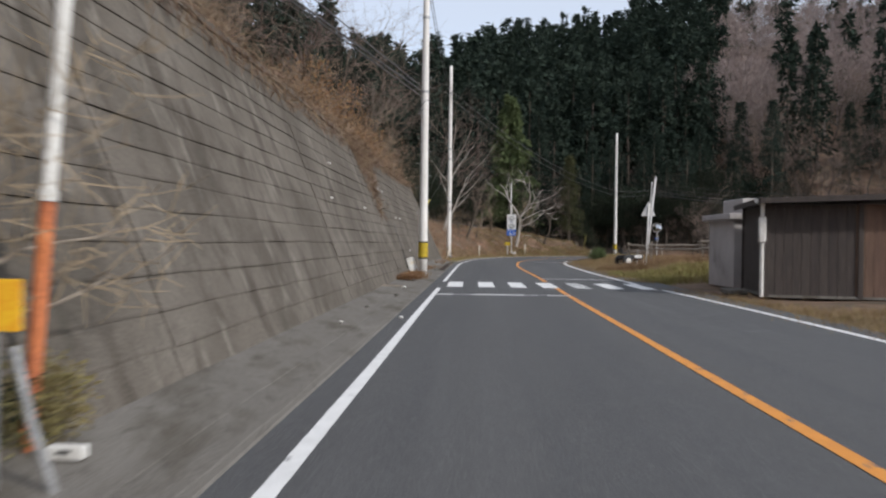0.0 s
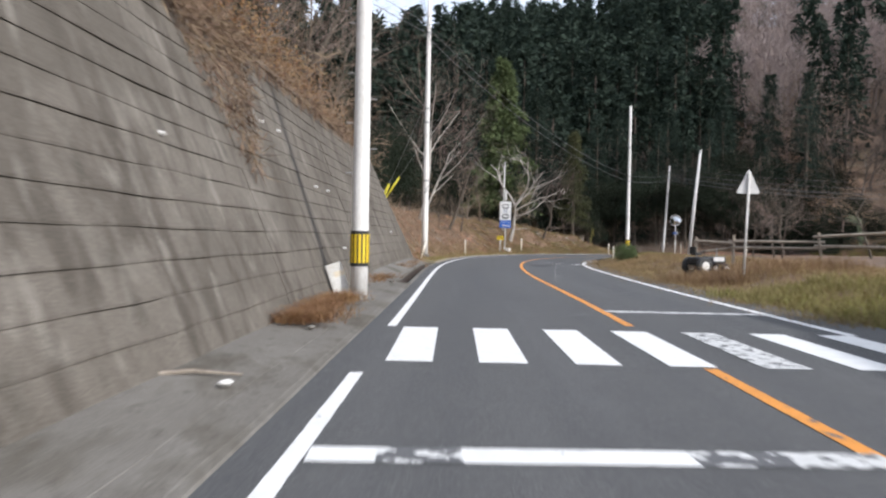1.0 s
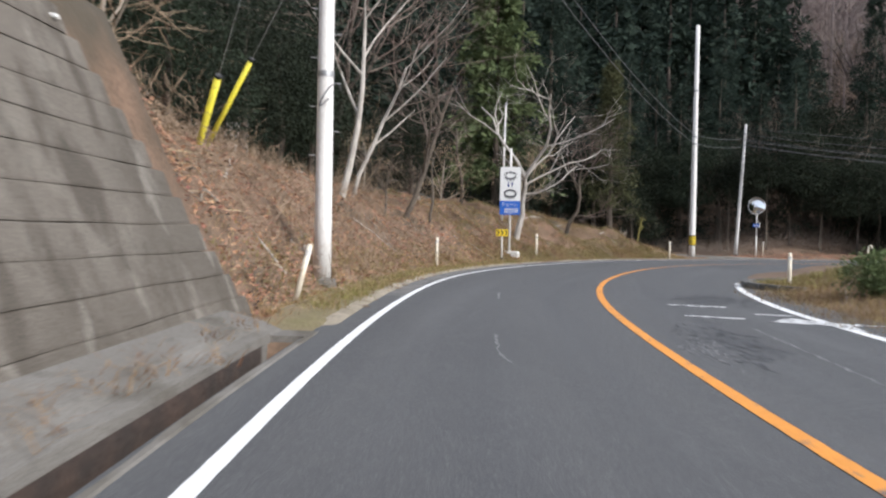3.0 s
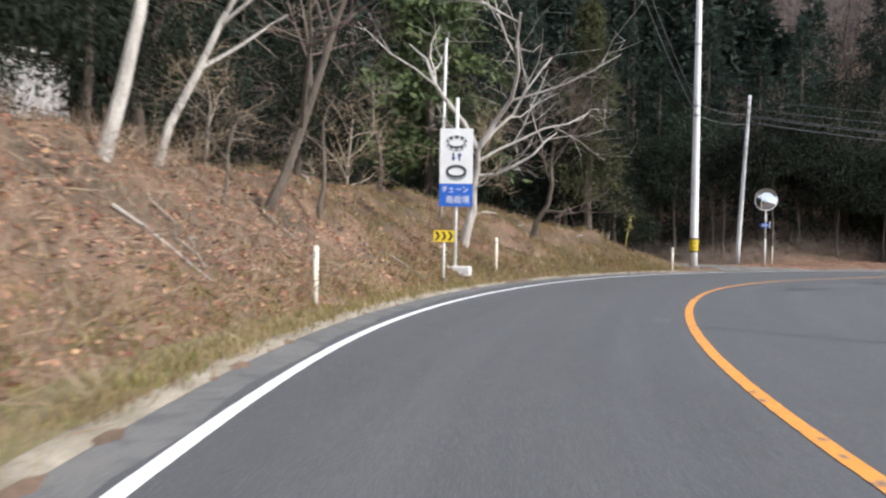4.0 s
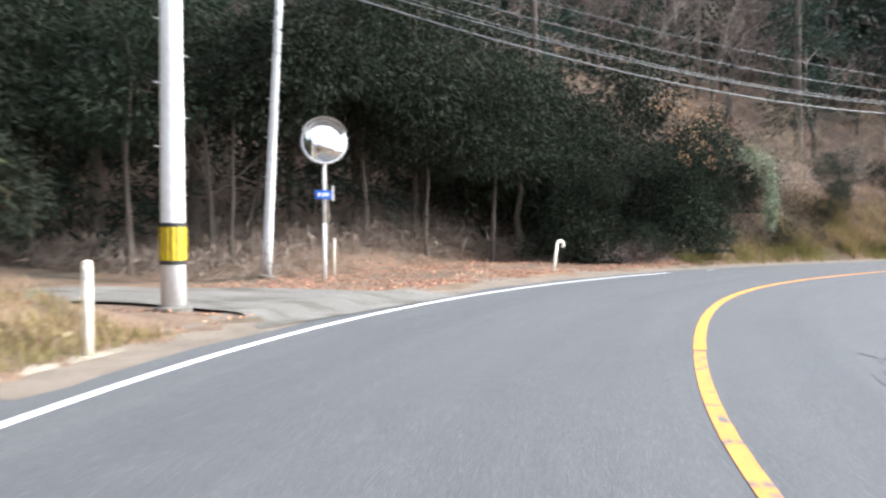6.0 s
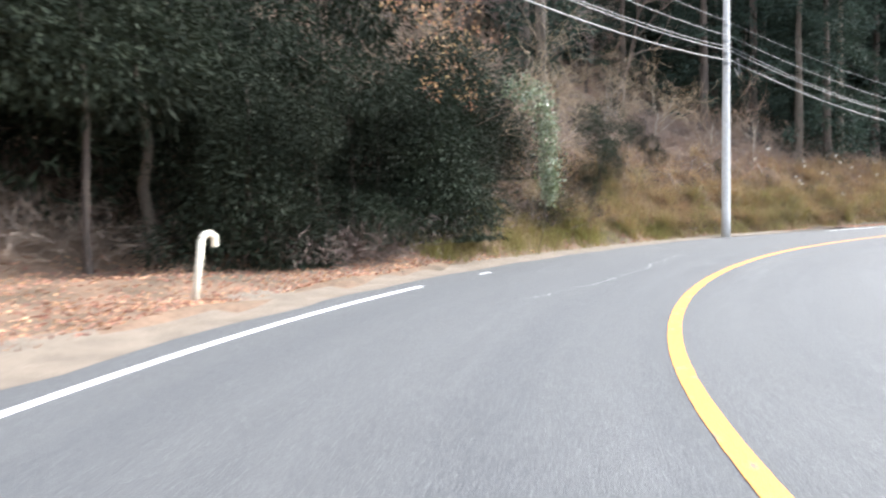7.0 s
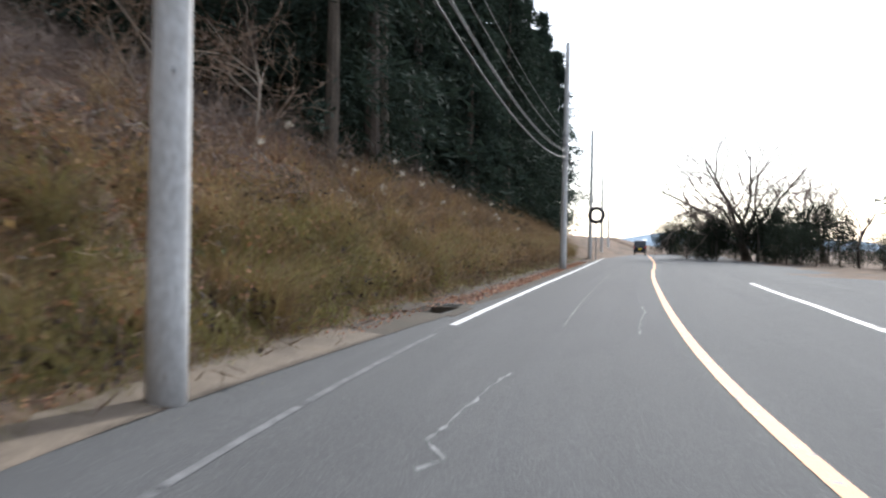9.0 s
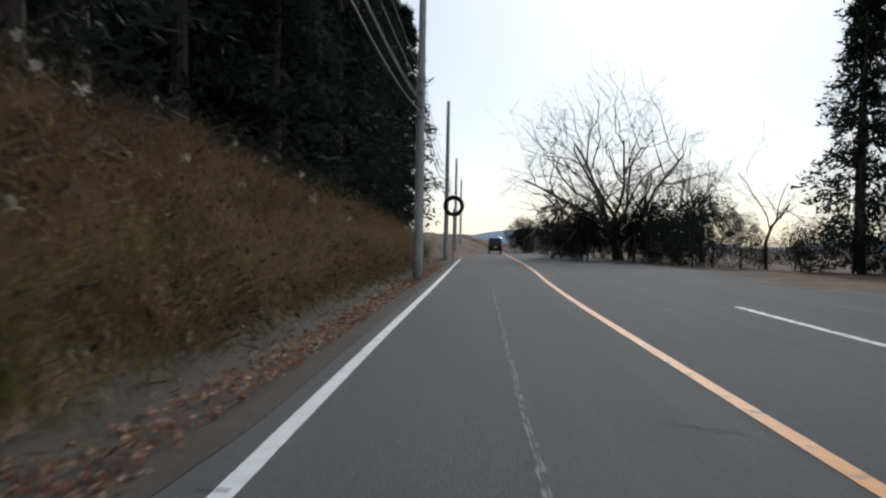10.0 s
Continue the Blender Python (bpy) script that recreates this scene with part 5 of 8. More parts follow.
Mesh().box((-0.12, -0.13, 1.62), (0.16, 0.15, 0.62), bevel=0.02).obj("meter_box", OLDWHITE, sh, "pale box on the downpipe")

bk_ = thing("toilet_block", (12.35, 21.3, 0.03), "small grey rendered block with a flat slab roof", "hut", rz=-11.2)
for c, s_ in (((1.5, 0.06, 1.0), (3.0, 0.12, 2.0)), ((1.5, 2.24, 1.0), (3.0, 0.12, 2.0)), ((0.06, 1.15, 1.0), (0.12, 2.06, 2.0)), ((2.94, 1.15, 1.0), (0.12, 2.06, 2.0))):
    Mesh().box(c, s_).obj("wall", RENDERWALL, bk_)
Mesh().box((1.45, 1.15, 2.08), (3.3, 2.6, 0.18), bevel=0.02).obj("roof_slab", RENDERWALL, bk_)
Mesh().box((1.6, 1.25, 2.40), (2.5, 1.7, 0.46), bevel=0.02).obj("roof_tank", RENDERWALL, bk_, "pale box on the slab roof")
Mesh().box((0.55, 2.31, 0.95), (0.8, 0.02, 1.86)).obj("door", DARKWOOD, bk_)
pv = thing("paving_slab", (11.25, 19.4, 0.0), "pale concrete slab before the shelter", "slab", rz=-21.8)
Mesh().box((0, 0, 0.05), (0.5, 1.3, 0.12), bevel=0.02).obj("slab_body", SHOULDER, pv)

# kerbed island tip
m = Mesh()
for k in range(18):
    a0, a1 = radians(-60 + k * 15), radians(-60 + (k + 1) * 15 - 1)
    P = []
    for zz in (-0.05, 0.14):
        for rr in (2.2, 2.36):
            for a in (a0, a1):
                P.append((22.6 + math.cos(a) * rr, 56.2 + math.sin(a) * rr, zz))
    m.add(P, [(0, 1, 3, 2), (4, 6, 7, 5), (0, 4, 5, 1), (2, 3, 7, 6), (0, 2, 6, 4), (1, 5, 7, 3)])
isl = m.obj("island_kerb", KERB)
tagged(isl, "dark curved kerb round a grassy island", "kerb", kind="structure")


# rail fence of weathered logs
def fence(pts, label):
    f = thing("rail_fence", (*pts[0], gz(*pts[0])), label, "fence")
    rg = random.Random(3)
    base = Vector((*pts[0], gz(*pts[0])))
    tops = []
    for k, (x, y) in enumerate(pts):
        p = Vector((x, y, gz(x, y))) - base
        t_ = p + Vector((rg.uniform(-.12, .12), rg.uniform(-.12, .12), rg.uniform(1.0, 1.5)))
        Mesh().tube([p - Vector((0, 0, .1)), t_], [0.055, 0.045], 8).obj("fence_post", DRYWOOD, f)
        tops.append((p, t_))
    for k in range(len(pts) - 1):
        for q in (0.55, 0.85):
            a = tops[k][0].lerp(tops[k][1], q + rg.uniform(-.12, .1))
            b = tops[k + 1][0].lerp(tops[k + 1][1], q + rg.uniform(-.12, .1))
            Mesh().tube([a - (b - a) * .06, b + (b - a) * .06], [0.05, 0.04], 8).obj("fence_rail", DRYWOOD, f)
    return f


fence([(16.9, 39.4), (17.7, 38.5), (19.5, 36.4), (21.2, 34.2), (23.0, 32.0), (24.9, 29.8)], "weathered grey log rail fence in dry grass")

# parked small tractor
tk = thing("small_tractor", (16.3, 37.3, gz(16.3, 37.3)), "small dark tractor with a pale bonnet, parked beyond the grass", "tractor", rz=12)
tk.scale = (0.6, 0.6, 0.6)
m = Mesh().box((0.0, 0, 0.72), (1.3, 0.55, 0.45), bevel=0.08)
m.obj("bonnet", CARBLACK, tk, "dark bonnet")
Mesh().box((0.1, -0.29, 0.80), (0.7, 0.02, 0.22)).obj("side_panel", ALU, tk, "pale side panel")
Mesh().box((-1.0, 0, 0.70), (0.9, 0.75, 0.42), bevel=0.06).obj("body", CARBLACK, tk)
Mesh().box((-1.15, 0, 1.05), (0.45, 0.45, 0.12), bevel=0.04).obj("seat", BLACK, tk)
Mesh().box((-1.38, 0, 1.25), (0.1, 0.45, 0.35), bevel=0.03).obj("backrest", BLACK, tk)
Mesh().tube([(-0.55, 0, 0.95), (-0.72, 0, 1.25)], 0.025, 8).obj("steering_column", BLACK, tk)
Mesh().tube([(-0.72 + 0.0, math.cos(2 * math.pi * k / 16) * .2, 1.25 + math.sin(2 * math.pi * k / 16) * .12) for k in range(17)], 0.016, 6, cap=False).obj("steering_wheel", BLACK, tk)
Mesh().tube([(0.35, 0.18, 0.9), (0.35, 0.18, 1.4)], 0.03, 8).obj("exhaust", STEEL, tk)
for x, y, r, w in ((0.45, 0.42, 0.30, 0.16), (0.45, -0.42, 0.30, 0.16), (-1.1, 0.55, 0.45, 0.26), (-1.1, -0.55, 0.45, 0.26)):
    wh = Mesh().tube([(x, y - w / 2, r), (x, y - w / 2 + .03, r), (x, y + w / 2 - .03, r), (x, y + w / 2, r)], [r * .86, r, r, r * .86], 20).obj("wheel", BLACK, tk)
    Mesh().tube([(x, y - w / 2 - .006, r), (x, y + w / 2 + .006, r)], r * 0.52, 16).obj("rim", OLDWHITE, wh)

# car ahead
cr = thing("car", (138.0, 17.6, 0.0), "dark small van seen from behind on the road", "car", rz=-125)
m = Mesh()
prof = [(-1.65, 0.30), (-1.68, 0.85), (-1.62, 1.05), (-1.45, 1.66), (-1.25, 1.72), (0.55, 1.72), (1.15, 1.10), (1.65, 0.95), (1.70, 0.55), (1.66, 0.30)]
nn = len(prof)
P = []
for q in (-0.72, -0.60, 0.60, 0.72):
    k_ = 1.0 if abs(q) > 0.65 else 1.0
    for y, z in prof:
        sh_ = 0.12 if z > 1.2 else 0.0
        xx = q * (1 - sh_)
        P.append((xx, y, z if abs(q) < 0.65 else max(0.32, z - 0.04)))
fs = [(r * nn + i_, r * nn + (i_ + 1) % nn, r * nn + nn + (i_ + 1) % nn, r * nn + nn + i_) for r in range(3) for i_ in range(nn)] + [tuple(range(nn - 1, -1, -1)), tuple(range(3 * nn, 4 * nn))]
m.add(P, fs)
m.obj("body", CARBLACK, cr)
Mesh().box((0, -1.60, 1.34), (1.08, 0.03, 0.50), m=Matrix.Rotation(radians(-16), 4, "X")).obj("rear_window", GLASSDARK, cr)
Mesh().box((0, -1.70, 0.42), (1.40, 0.10, 0.22), bevel=0.04).obj("bumper", CARBLACK, cr)
Mesh().box((0, -1.715, 0.72), (0.34, 0.02, 0.16)).obj("number_plate", SIGNYEL, cr, "plain yellow plate")
for q in (-0.62, 0.62):
    Mesh().box((q, -1.685, 0.92), (0.13, 0.04, 0.30), bevel=0.02).obj("tail_light", LAMPRED, cr)
    Mesh().box((q * 1.06, 0.3, 1.38), (0.02, 1.5, 0.42)).obj("side_window", GLASSDARK, cr)
for x, y in ((-.62, -1.1), (.62, -1.1), (-.62, 1.1), (.62, 1.1)):
    wh = Mesh().tube([(x - .08, y, .28), (x + .08, y, .28)], 0.28, 20).obj("wheel", BLACK, cr)
    Mesh().tube([(x - .085, y, .28), (x + .085, y, .28)], 0.17, 16).obj("rim", STEEL, wh)
# round thing on the distant pole
rs = thing("round_sign", (107.5, 42.65, 0.0), "round dark sign ring on a thin bracket", "road sign", rz=-125)
Mesh().tube([(0, 0, 0), (0, 0, 3.1)], 0.04, 8).obj("post", STEEL, rs)
Mesh().tube([(math.cos(2 * math.pi * k / 24) * .5, -0.06, 3.25 + math.sin(2 * math.pi * k / 24) * .5) for k in range(25)], 0.13, 8, cap=False).obj("ring", BLACK, rs)


# ---- vegetation ----
def leaf_quads(P, D, Ln, W, rng, flat=None):
    """Diamond leaves at P that point along D: vertices and faces."""
    n = len(P)
    r = rng.normal(size=(n, 3))
    side = np.cross(D, r)
    side /= np.linalg.norm(side, axis=1)[:, None] + 1e-9
    Ln, W = np.broadcast_to(Ln, n)[:, None], np.broadcast_to(W, n)[:, None]
    mid = P + D * Ln * 0.45
    V = np.stack([P, mid + side * W / 2, P + D * Ln, mid - side * W / 2], 1).reshape(-1, 3)
    return V, np.arange(n * 4).reshape(n, 4)


def unit(a):
    return a / (np.linalg.norm(a, axis=-1, keepdims=True) + 1e-9)


def blades(P, H, W, lean, rng):
    """Grass blades: two narrow quads each, bent over to one side."""
    n = len(P)
    b = rng.uniform(0, 2 * np.pi, n)
    ld = np.stack([np.cos(b), np.sin(b), np.zeros(n)], 1) * (lean * rng.uniform(0.3, 1.2, n))[:, None]
    side = np.stack([-np.sin(b), np.cos(b), np.zeros(n)], 1)
    up = np.array([0, 0, 1.0])
    H = np.broadcast_to(H, n)[:, None]
    mid = P + (up * 0.6 + ld * 0.35) * H
    tip = P + (up * 0.85 + ld * 0.95) * H
    w = np.broadcast_to(W, n)[:, None] / 2
    V = np.stack([P - side * w, P + side * w, mid + side * w * 0.8, mid - side * w * 0.8, tip + side * w * 0.2, tip - side * w * 0.2], 1).reshape(-1, 3)
    k = np.arange(n)[:, None] * 6
    return V, np.concatenate([k + np.array([[0, 1, 2, 3]]), k + np.array([[3, 2, 4, 5]])])


def cedar_proto(seed, H, R, nb=95, per=13, leaf=(0.75, 0.30), base=0.14):
    """Vertices and faces of a cedar's crown of drooping sprays."""
    rng = np.random.default_rng(seed)
    h = base + (1 - base) * rng.uniform(0, 1, nb) ** 0.85
    az = rng.uniform(0, 2 * np.pi, nb)
    ln = R * (1.03 - h) ** 0.75 * rng.uniform(0.5, 1.15, nb) * (1 + 0.22 * np.sin(h * 23 + 2 * az) * (h < 0.9))
    t = rng.uniform(0.15, 1.0, (nb, per)) ** 0.7
    out = np.stack([np.cos(az), np.sin(az)], 1)
    P = np.empty((nb, per, 3))
    P[..., 0] = out[:, None, 0] * ln[:, None] * t
    P[..., 1] = out[:, None, 1] * ln[:, None] * t
    P[..., 2] = h[:, None] * H + ln[:, None] * (0.18 * t - 0.42 * t ** 2)
    P += rng.normal(0, 0.13, P.shape)
    D = np.empty_like(P)
    D[..., :2] = out[:, None, :] * 0.8
    D[..., 2] = -0.25
    D = unit(D + rng.normal(0, 0.55, D.shape))
    P, D = P.reshape(-1, 3), D.reshape(-1, 3)
    n = len(P)
    return leaf_quads(P, D, leaf[0] * rng.uniform(0.6, 1.3, n), leaf[1] * rng.uniform(0.6, 1.4, n), rng)


def lump_proto(seed, lobes, n, leaf, up=0.2):
    """A bush of leaves round several lumps (x, y, z, rx, rz)."""
    rng = np.random.default_rng(seed)
    k = rng.integers(0, len(lobes), n)
    Lb = np.array(lobes)[k]
    d = unit(rng.normal(size=(n, 3)))
    r = rng.uniform(0.45, 1.08, n) ** 0.6
    P = Lb[:, :3] + d * r[:, None] * np.stack([Lb[:, 3], Lb[:, 3], Lb[:, 4]], 1)
    P += 0.08 * rng.normal(size=P.shape)
    P[:, 2] = np.maximum(P[:, 2], 0.02)
    D = unit(d + rng.normal(0, 0.7, (n, 3)) + np.array([0, 0, up]))
    return leaf_quads(P, D, leaf[0] * rng.uniform(0.6, 1.3, n), leaf[1] * rng.uniform(0.6, 1.3, n), rng)


def grow(seed, H, r0, spread=0.9, levels=4, lean=(0, 0), fork=0.3, kids=(5, 4, 3, 3), gnarl=0.16, drop=0.72, limbs=()):
    """A bare tree's stem with limbs, and its twigs, as two meshes. limbs: chosen main limbs (place on the stem, direction, length, radius)."""
    rg = random.Random(seed)
    wood, twig = Mesh(), Mesh()

    def limb(p, d, ln, r, lv):
        n = 5 if lv < 2 else 4 if lv < 3 else 3 if lv < 4 else 2
        pts, rad, q, dd = [p], [r], p, d.copy()
        for k in range(n):
            dd = (dd + Vector((rg.gauss(0, gnarl), rg.gauss(0, gnarl), rg.gauss(0, gnarl) + (0.05 if lv else 0.06)))).normalized()
            q = q + dd * ln / n
            pts.append(q)
            rad.append(r * (1 - (0.62 if lv else 0.6) * (k + 1) / n))
        (wood if lv < 2 else twig).tube(pts, rad, 9 if lv == 0 else 6 if lv == 1 else 4 if lv == 2 else 3, cap=lv < 2)
        if lv >= levels:
            return
        if lv == 0 and limbs:
            for f, way, reach, thick in limbs:
                i = min(int(f * n), n - 1)
                limb(pts[i].lerp(pts[i + 1], f * n - i), Vector(way).normalized(), reach, thick, 1)
            return
        for c in range(kids[min(lv, len(kids) - 1)]):
            f = rg.uniform(fork if lv == 0 else 0.25, 1.0)
            i = min(int(f * n), n - 1)
            a = pts[i].lerp(pts[i + 1], f * n - i)
            t = (pts[i + 1] - pts[i]).normalized()
            s_ = Vector((rg.gauss(0, 1), rg.gauss(0, 1), rg.gauss(0, 0.5)))
            s_ = (s_ - t * s_.dot(t)).normalized()
            nd = (t * rg.uniform(0.45, 0.9) + s_ * spread * rg.uniform(0.6, 1.2)).normalized()
            limb(a, nd, ln * drop * rg.uniform(0.65, 1.1), max(0.006, (r * (1 - 0.6 * f)) * 0.62), lv + 1)

    limb(Vector((0, 0, -0.15)), Vector((lean[0], lean[1], 1)).normalized(), H * 0.55, r0, 0)
    return wood, twig


def grown(name, at, meshes, label, category, group="", rz=0.0, scale=1.0):
    """A tree or bush from shared part meshes: (part name, mesh data)."""
    ob = thing(name, at, label, category, group, rz)
    ob.scale = (scale,) * 3
    for pn, me in meshes:
        c = new(pn, me)
        c.parent = ob
    return ob


def trunk_mesh(H, r, material, seed=0):
    rg = random.Random(seed)
    m = Mesh().tube([(rg.gauss(0, .04), rg.gauss(0, .04), H * k / 6 - 0.2) for k in range(7)], [r * (1.15 - 0.95 * k / 6) for k in range(7)], 9)
    me = bpy.data.meshes.new("trunk")
    me.from_pydata(m.v, [], m.f)
    me.materials.append(material)
    return me


def mesh_of(m, name, material):
    me = bpy.data.meshes.new(name)
    me.from_pydata(m.v, [], m.f)
    me.materials.append(material)
    return me


CEDARS = []
for k, (H, R) in enumerate(((13.0, 2.5), (15.5, 2.8), (11.0, 2.3), (17.0, 2.9))):
    V, F = cedar_proto(10 + k, H, R, nb=95, per=11, base=0.06)
    CEDARS.append((("trunk", trunk_mesh(H * 0.95, 0.19, BARK, k)), ("crown", array_mesh("crown", V, F, CEDARLEAF))))
CEDARS_NEAR = []
for k, (H, R) in enumerate(((13.5, 2.6), (15.5, 2.9), (11.5, 2.4))):
    V, F = cedar_proto(310 + k, H, R, nb=160, per=36, leaf=(0.36, 0.062), base=0.05)
    CEDARS_NEAR.append((("trunk", trunk_mesh(H * 0.95, 0.19, BARK, k)), ("crown", array_mesh("crown", V, F, CEDARLEAF))))
BARES = []
for k, (H, r, sp) in enumerate(((9.0, 0.12, 0.85), (11.0, 0.14, 0.8), (7.5, 0.09, 0.95), (10.0, 0.11, 0.7))):
    w, t = grow(40 + k, H, r, sp, levels=4, kids=(6, 4, 3, 3))
    BARES.append((("trunk", mesh_of(w, "trunk", BARK)), ("crown", mesh_of(t, "crown", TWIG))))
BROADS = []
for k in range(3):
    rg = random.Random(70 + k)
    lobes = [(rg.uniform(-1.2, 1.2), rg.uniform(-1.2, 1.2), rg.uniform(1.2, 4.6), rg.uniform(0.9, 1.4), rg.uniform(0.8, 1.2)) for _ in range(9)]
    V, F = lump_proto(80 + k, lobes, 11000, (0.17, 0.036), up=-0.45)
    BROADS.append((("trunk", trunk_mesh(4.2, 0.11, BARK, 9 + k)), ("crown", array_mesh("crown", V, F, EVERLEAF))))
HIGHBROADS = []      # evergreens bare of leaves near the ground
for k in range(3):
    rg = random.Random(270 + k)
    lobes = [(rg.uniform(-1.7, 1.7), rg.uniform(-1.7, 1.7), rg.uniform(3.4, 6.4), rg.uniform(1.0, 1.6), rg.uniform(0.7, 1.1)) for _ in range(10)]
    V, F = lump_proto(280 + k, lobes, 10000, (0.19, 0.05), up=-0.5)
    HIGHBROADS.append((("trunk", trunk_mesh(5.6, 0.075, BARK, 29 + k)), ("crown", array_mesh("crown", V, F, EVERLEAF))))
LOWBROADS = []      # evergreens leafy down to the ground
for k in range(3):
    rg = random.Random(370 + k)
    lobes = [(rg.uniform(-1.2, 1.2), rg.uniform(-1.2, 1.2), 0.45 if q < 5 else rg.uniform(0.8, 4.4), rg.uniform(0.8, 1.3), rg.uniform(0.7, 1.1)) for q in range(14)]
    V, F = lump_proto(380 + k, lobes, 14000, (0.16, 0.042), up=-0.5)
    LOWBROADS.append((("trunk", trunk_mesh(4.2, 0.09, BARK, 39 + k)), ("crown", array_mesh("crown", V, F, EVERLEAF))))
CEDARS_EDGE = []      # dense cedars at the wood's edge
for k, (H, R) in enumerate(((14.5, 3.0), (13.0, 2.7), (16.0, 3.2))):
    V, F = cedar_proto(510 + k, H, R, nb=270, per=34, leaf=(0.36, 0.10), base=0.02)
    CEDARS_EDGE.append((("trunk", trunk_mesh(H * 0.95, 0.19, BARK, k)), ("crown", array_mesh("crown", V, F, CEDARLEAF))))
WOODBROADS = []
for k in range(3):
    rg = random.Random(170 + k)
    lobes = [(rg.uniform(-1.3, 1.3), rg.uniform(-1.3, 1.3), rg.uniform(1.0, 4.8), rg.uniform(0.9, 1.4), rg.uniform(0.8, 1.2)) for _ in range(9)]
    V, F = lump_proto(180 + k, lobes, 4000, (0.27, 0.065), up=-0.45)
    WOODBROADS.append((("trunk", trunk_mesh(4.2, 0.11, BARK, 19 + k)), ("crown", array_mesh("crown", V, F, EVERLEAF))))
SHRUBS = []
for k in range(3):
    rg = random.Random(90 + k)
    lobes = [(rg.uniform(-.6, .6), rg.uniform(-.6, .6), rg.uniform(0.3, 1.1), rg.uniform(0.4, 0.7), rg.uniform(0.35, 0.6)) for _ in range(6)]
    V, F = lump_proto(95 + k, lobes, 4600, (0.08, 0.022), up=0.0)
    w, t = grow(99 + k, 1.6, 0.03, 1.0, levels=2, kids=(6, 4))
    SHRUBS.append((("stem", mesh_of(w, "stem", BARK)), ("foliage", array_mesh("foliage", V, F, EVERLEAF))))
RUSTS = []
for k in range(3):
    rg = random.Random(110 + k)
    lobes = [(rg.uniform(-.8, .8), rg.uniform(-.8, .8), rg.uniform(0.5, 2.2), rg.uniform(0.5, 0.8), rg.uniform(0.45, 0.8)) for _ in range(7)]
    V, F = lump_proto(115 + k, lobes, 1100, (0.10, 0.05))
    w, t = grow(118 + k, 3.6, 0.05, 1.0, levels=4, kids=(8, 5, 3, 2))
    RUSTS.append((("stem", mesh_of(w, "stem", BARK)), ("crown", mesh_of(t, "crown", TANTWIG)), ("foliage", array_mesh("foliage", V, F, RUSTLEAF))))
BUSHES = []
for k in range(3):
    w, t = grow(130 + k, 3.4, 0.045, 1.1, levels=4, kids=(8, 5, 3, 2), fork=0.02)
    BUSHES.append((("stem", mesh_of(w, "stem", DRYWOOD)), ("crown", mesh_of(t, "crown", TANTWIG))))

LAB = {"cedar": ("cedar_tree", "tall dark green cedar with drooping sprays", "tree"),
       "bare": ("bare_tree", "leafless deciduous tree with fine brown twigs", "tree"),
       "broad": ("evergreen_tree", "low broadleaf evergreen tree with dark leaves", "tree"),
       "shrub": ("evergreen_shrub", "dark green evergreen shrub on the slope", "shrub"),
       "rust": ("rusty_shrub", "tall shrub with rust-coloured winter leaves", "shrub"),
       "bush": ("bare_bush", "tangled leafless brown bush", "shrub")}
LAB["cedar_near"] = LAB["cedar"]
LAB["wood_broad"] = LAB["high_broad"] = LAB["low_broad"] = LAB["broad"]
LAB["cedar_edge"] = LAB["cedar"]
SETS = {"high_broad": HIGHBROADS, "low_broad": LOWBROADS, "cedar_edge": CEDARS_EDGE, "wood_broad": WOODBROADS, "cedar": CEDARS, "cedar_near": CEDARS_NEAR, "bare": BARES, "broad": BROADS, "shrub": SHRUBS, "rust": RUSTS, "bush": BUSHES}


def plant(kind, x, y, scale, rg, z=None, group=""):
    nm, lb, cat = LAB[kind]
    z = gz(x, y) if z is None else z
    return grown(nm, (x, y, z - 0.05), rg.choice(SETS[kind]), lb, cat, group or cat + "s of the wood", rg.uniform(0, 360), scale)


# pale track and shed behind the crest
UX, UT, US = dense(np.array([(2.0, 71.5), (6.0, 74.2), (10.0, 77.2), (15.0, 81.0), (20.0, 84.6)]))
V, F = [], []
for k in range(len(UX)):
    n_ = np.array([-UT[k, 1], UT[k, 0]])
    for c in (-1.4, -0.7, 0, 0.7, 1.4):
        q = UX[k] + n_ * c
        V.append((q[0], q[1], gz(*q) + 0.06))
for k in range(len(UX) - 1):
    for c in range(4):
        F.append((k * 5 + c, k * 5 + c + 1, k * 5 + 6 + c, k * 5 + 5 + c)[::-1])
tagged(new("upper_track", array_mesh("upper_track", np.array(V), np.array(F), SHOULDER, True)), "pale track running behind the bank's crest", "track", kind="structure")
shz = gz(5.5, 84.5)
shd = thing("shed", (5.5, 84.5, shz), "low grey shed with a pale sheet roof among trees", "shed", rz=35)
for c, s_ in (((0, -1.5, 1.1), (5.0, 0.12, 2.4)), ((0, 1.5, 1.1), (5.0, 0.12, 2.4)), ((-2.44, 0, 1.1), (0.12, 2.88, 2.4)), ((2.44, 0, 1.1), (0.12, 2.88, 2.4))):
    Mesh().box(c, s_).obj("wall", RENDERWALL, shd)
Mesh().add([(-2.8, -1.9, 2.25), (2.8, -1.9, 2.25), (2.8, 1.9, 2.95), (-2.8, 1.9, 2.95), (-2.8, -1.9, 2.33), (2.8, -1.9, 2.33), (2.8, 1.9, 3.03), (-2.8, 1.9, 3.03)],
           [(3, 2, 1, 0), (4, 5, 6, 7), (0, 1, 5, 4), (1, 2, 6, 5), (2, 3, 7, 6), (3, 0, 4, 7)]).obj("roof", ALU, shd, "pale sheet roof")
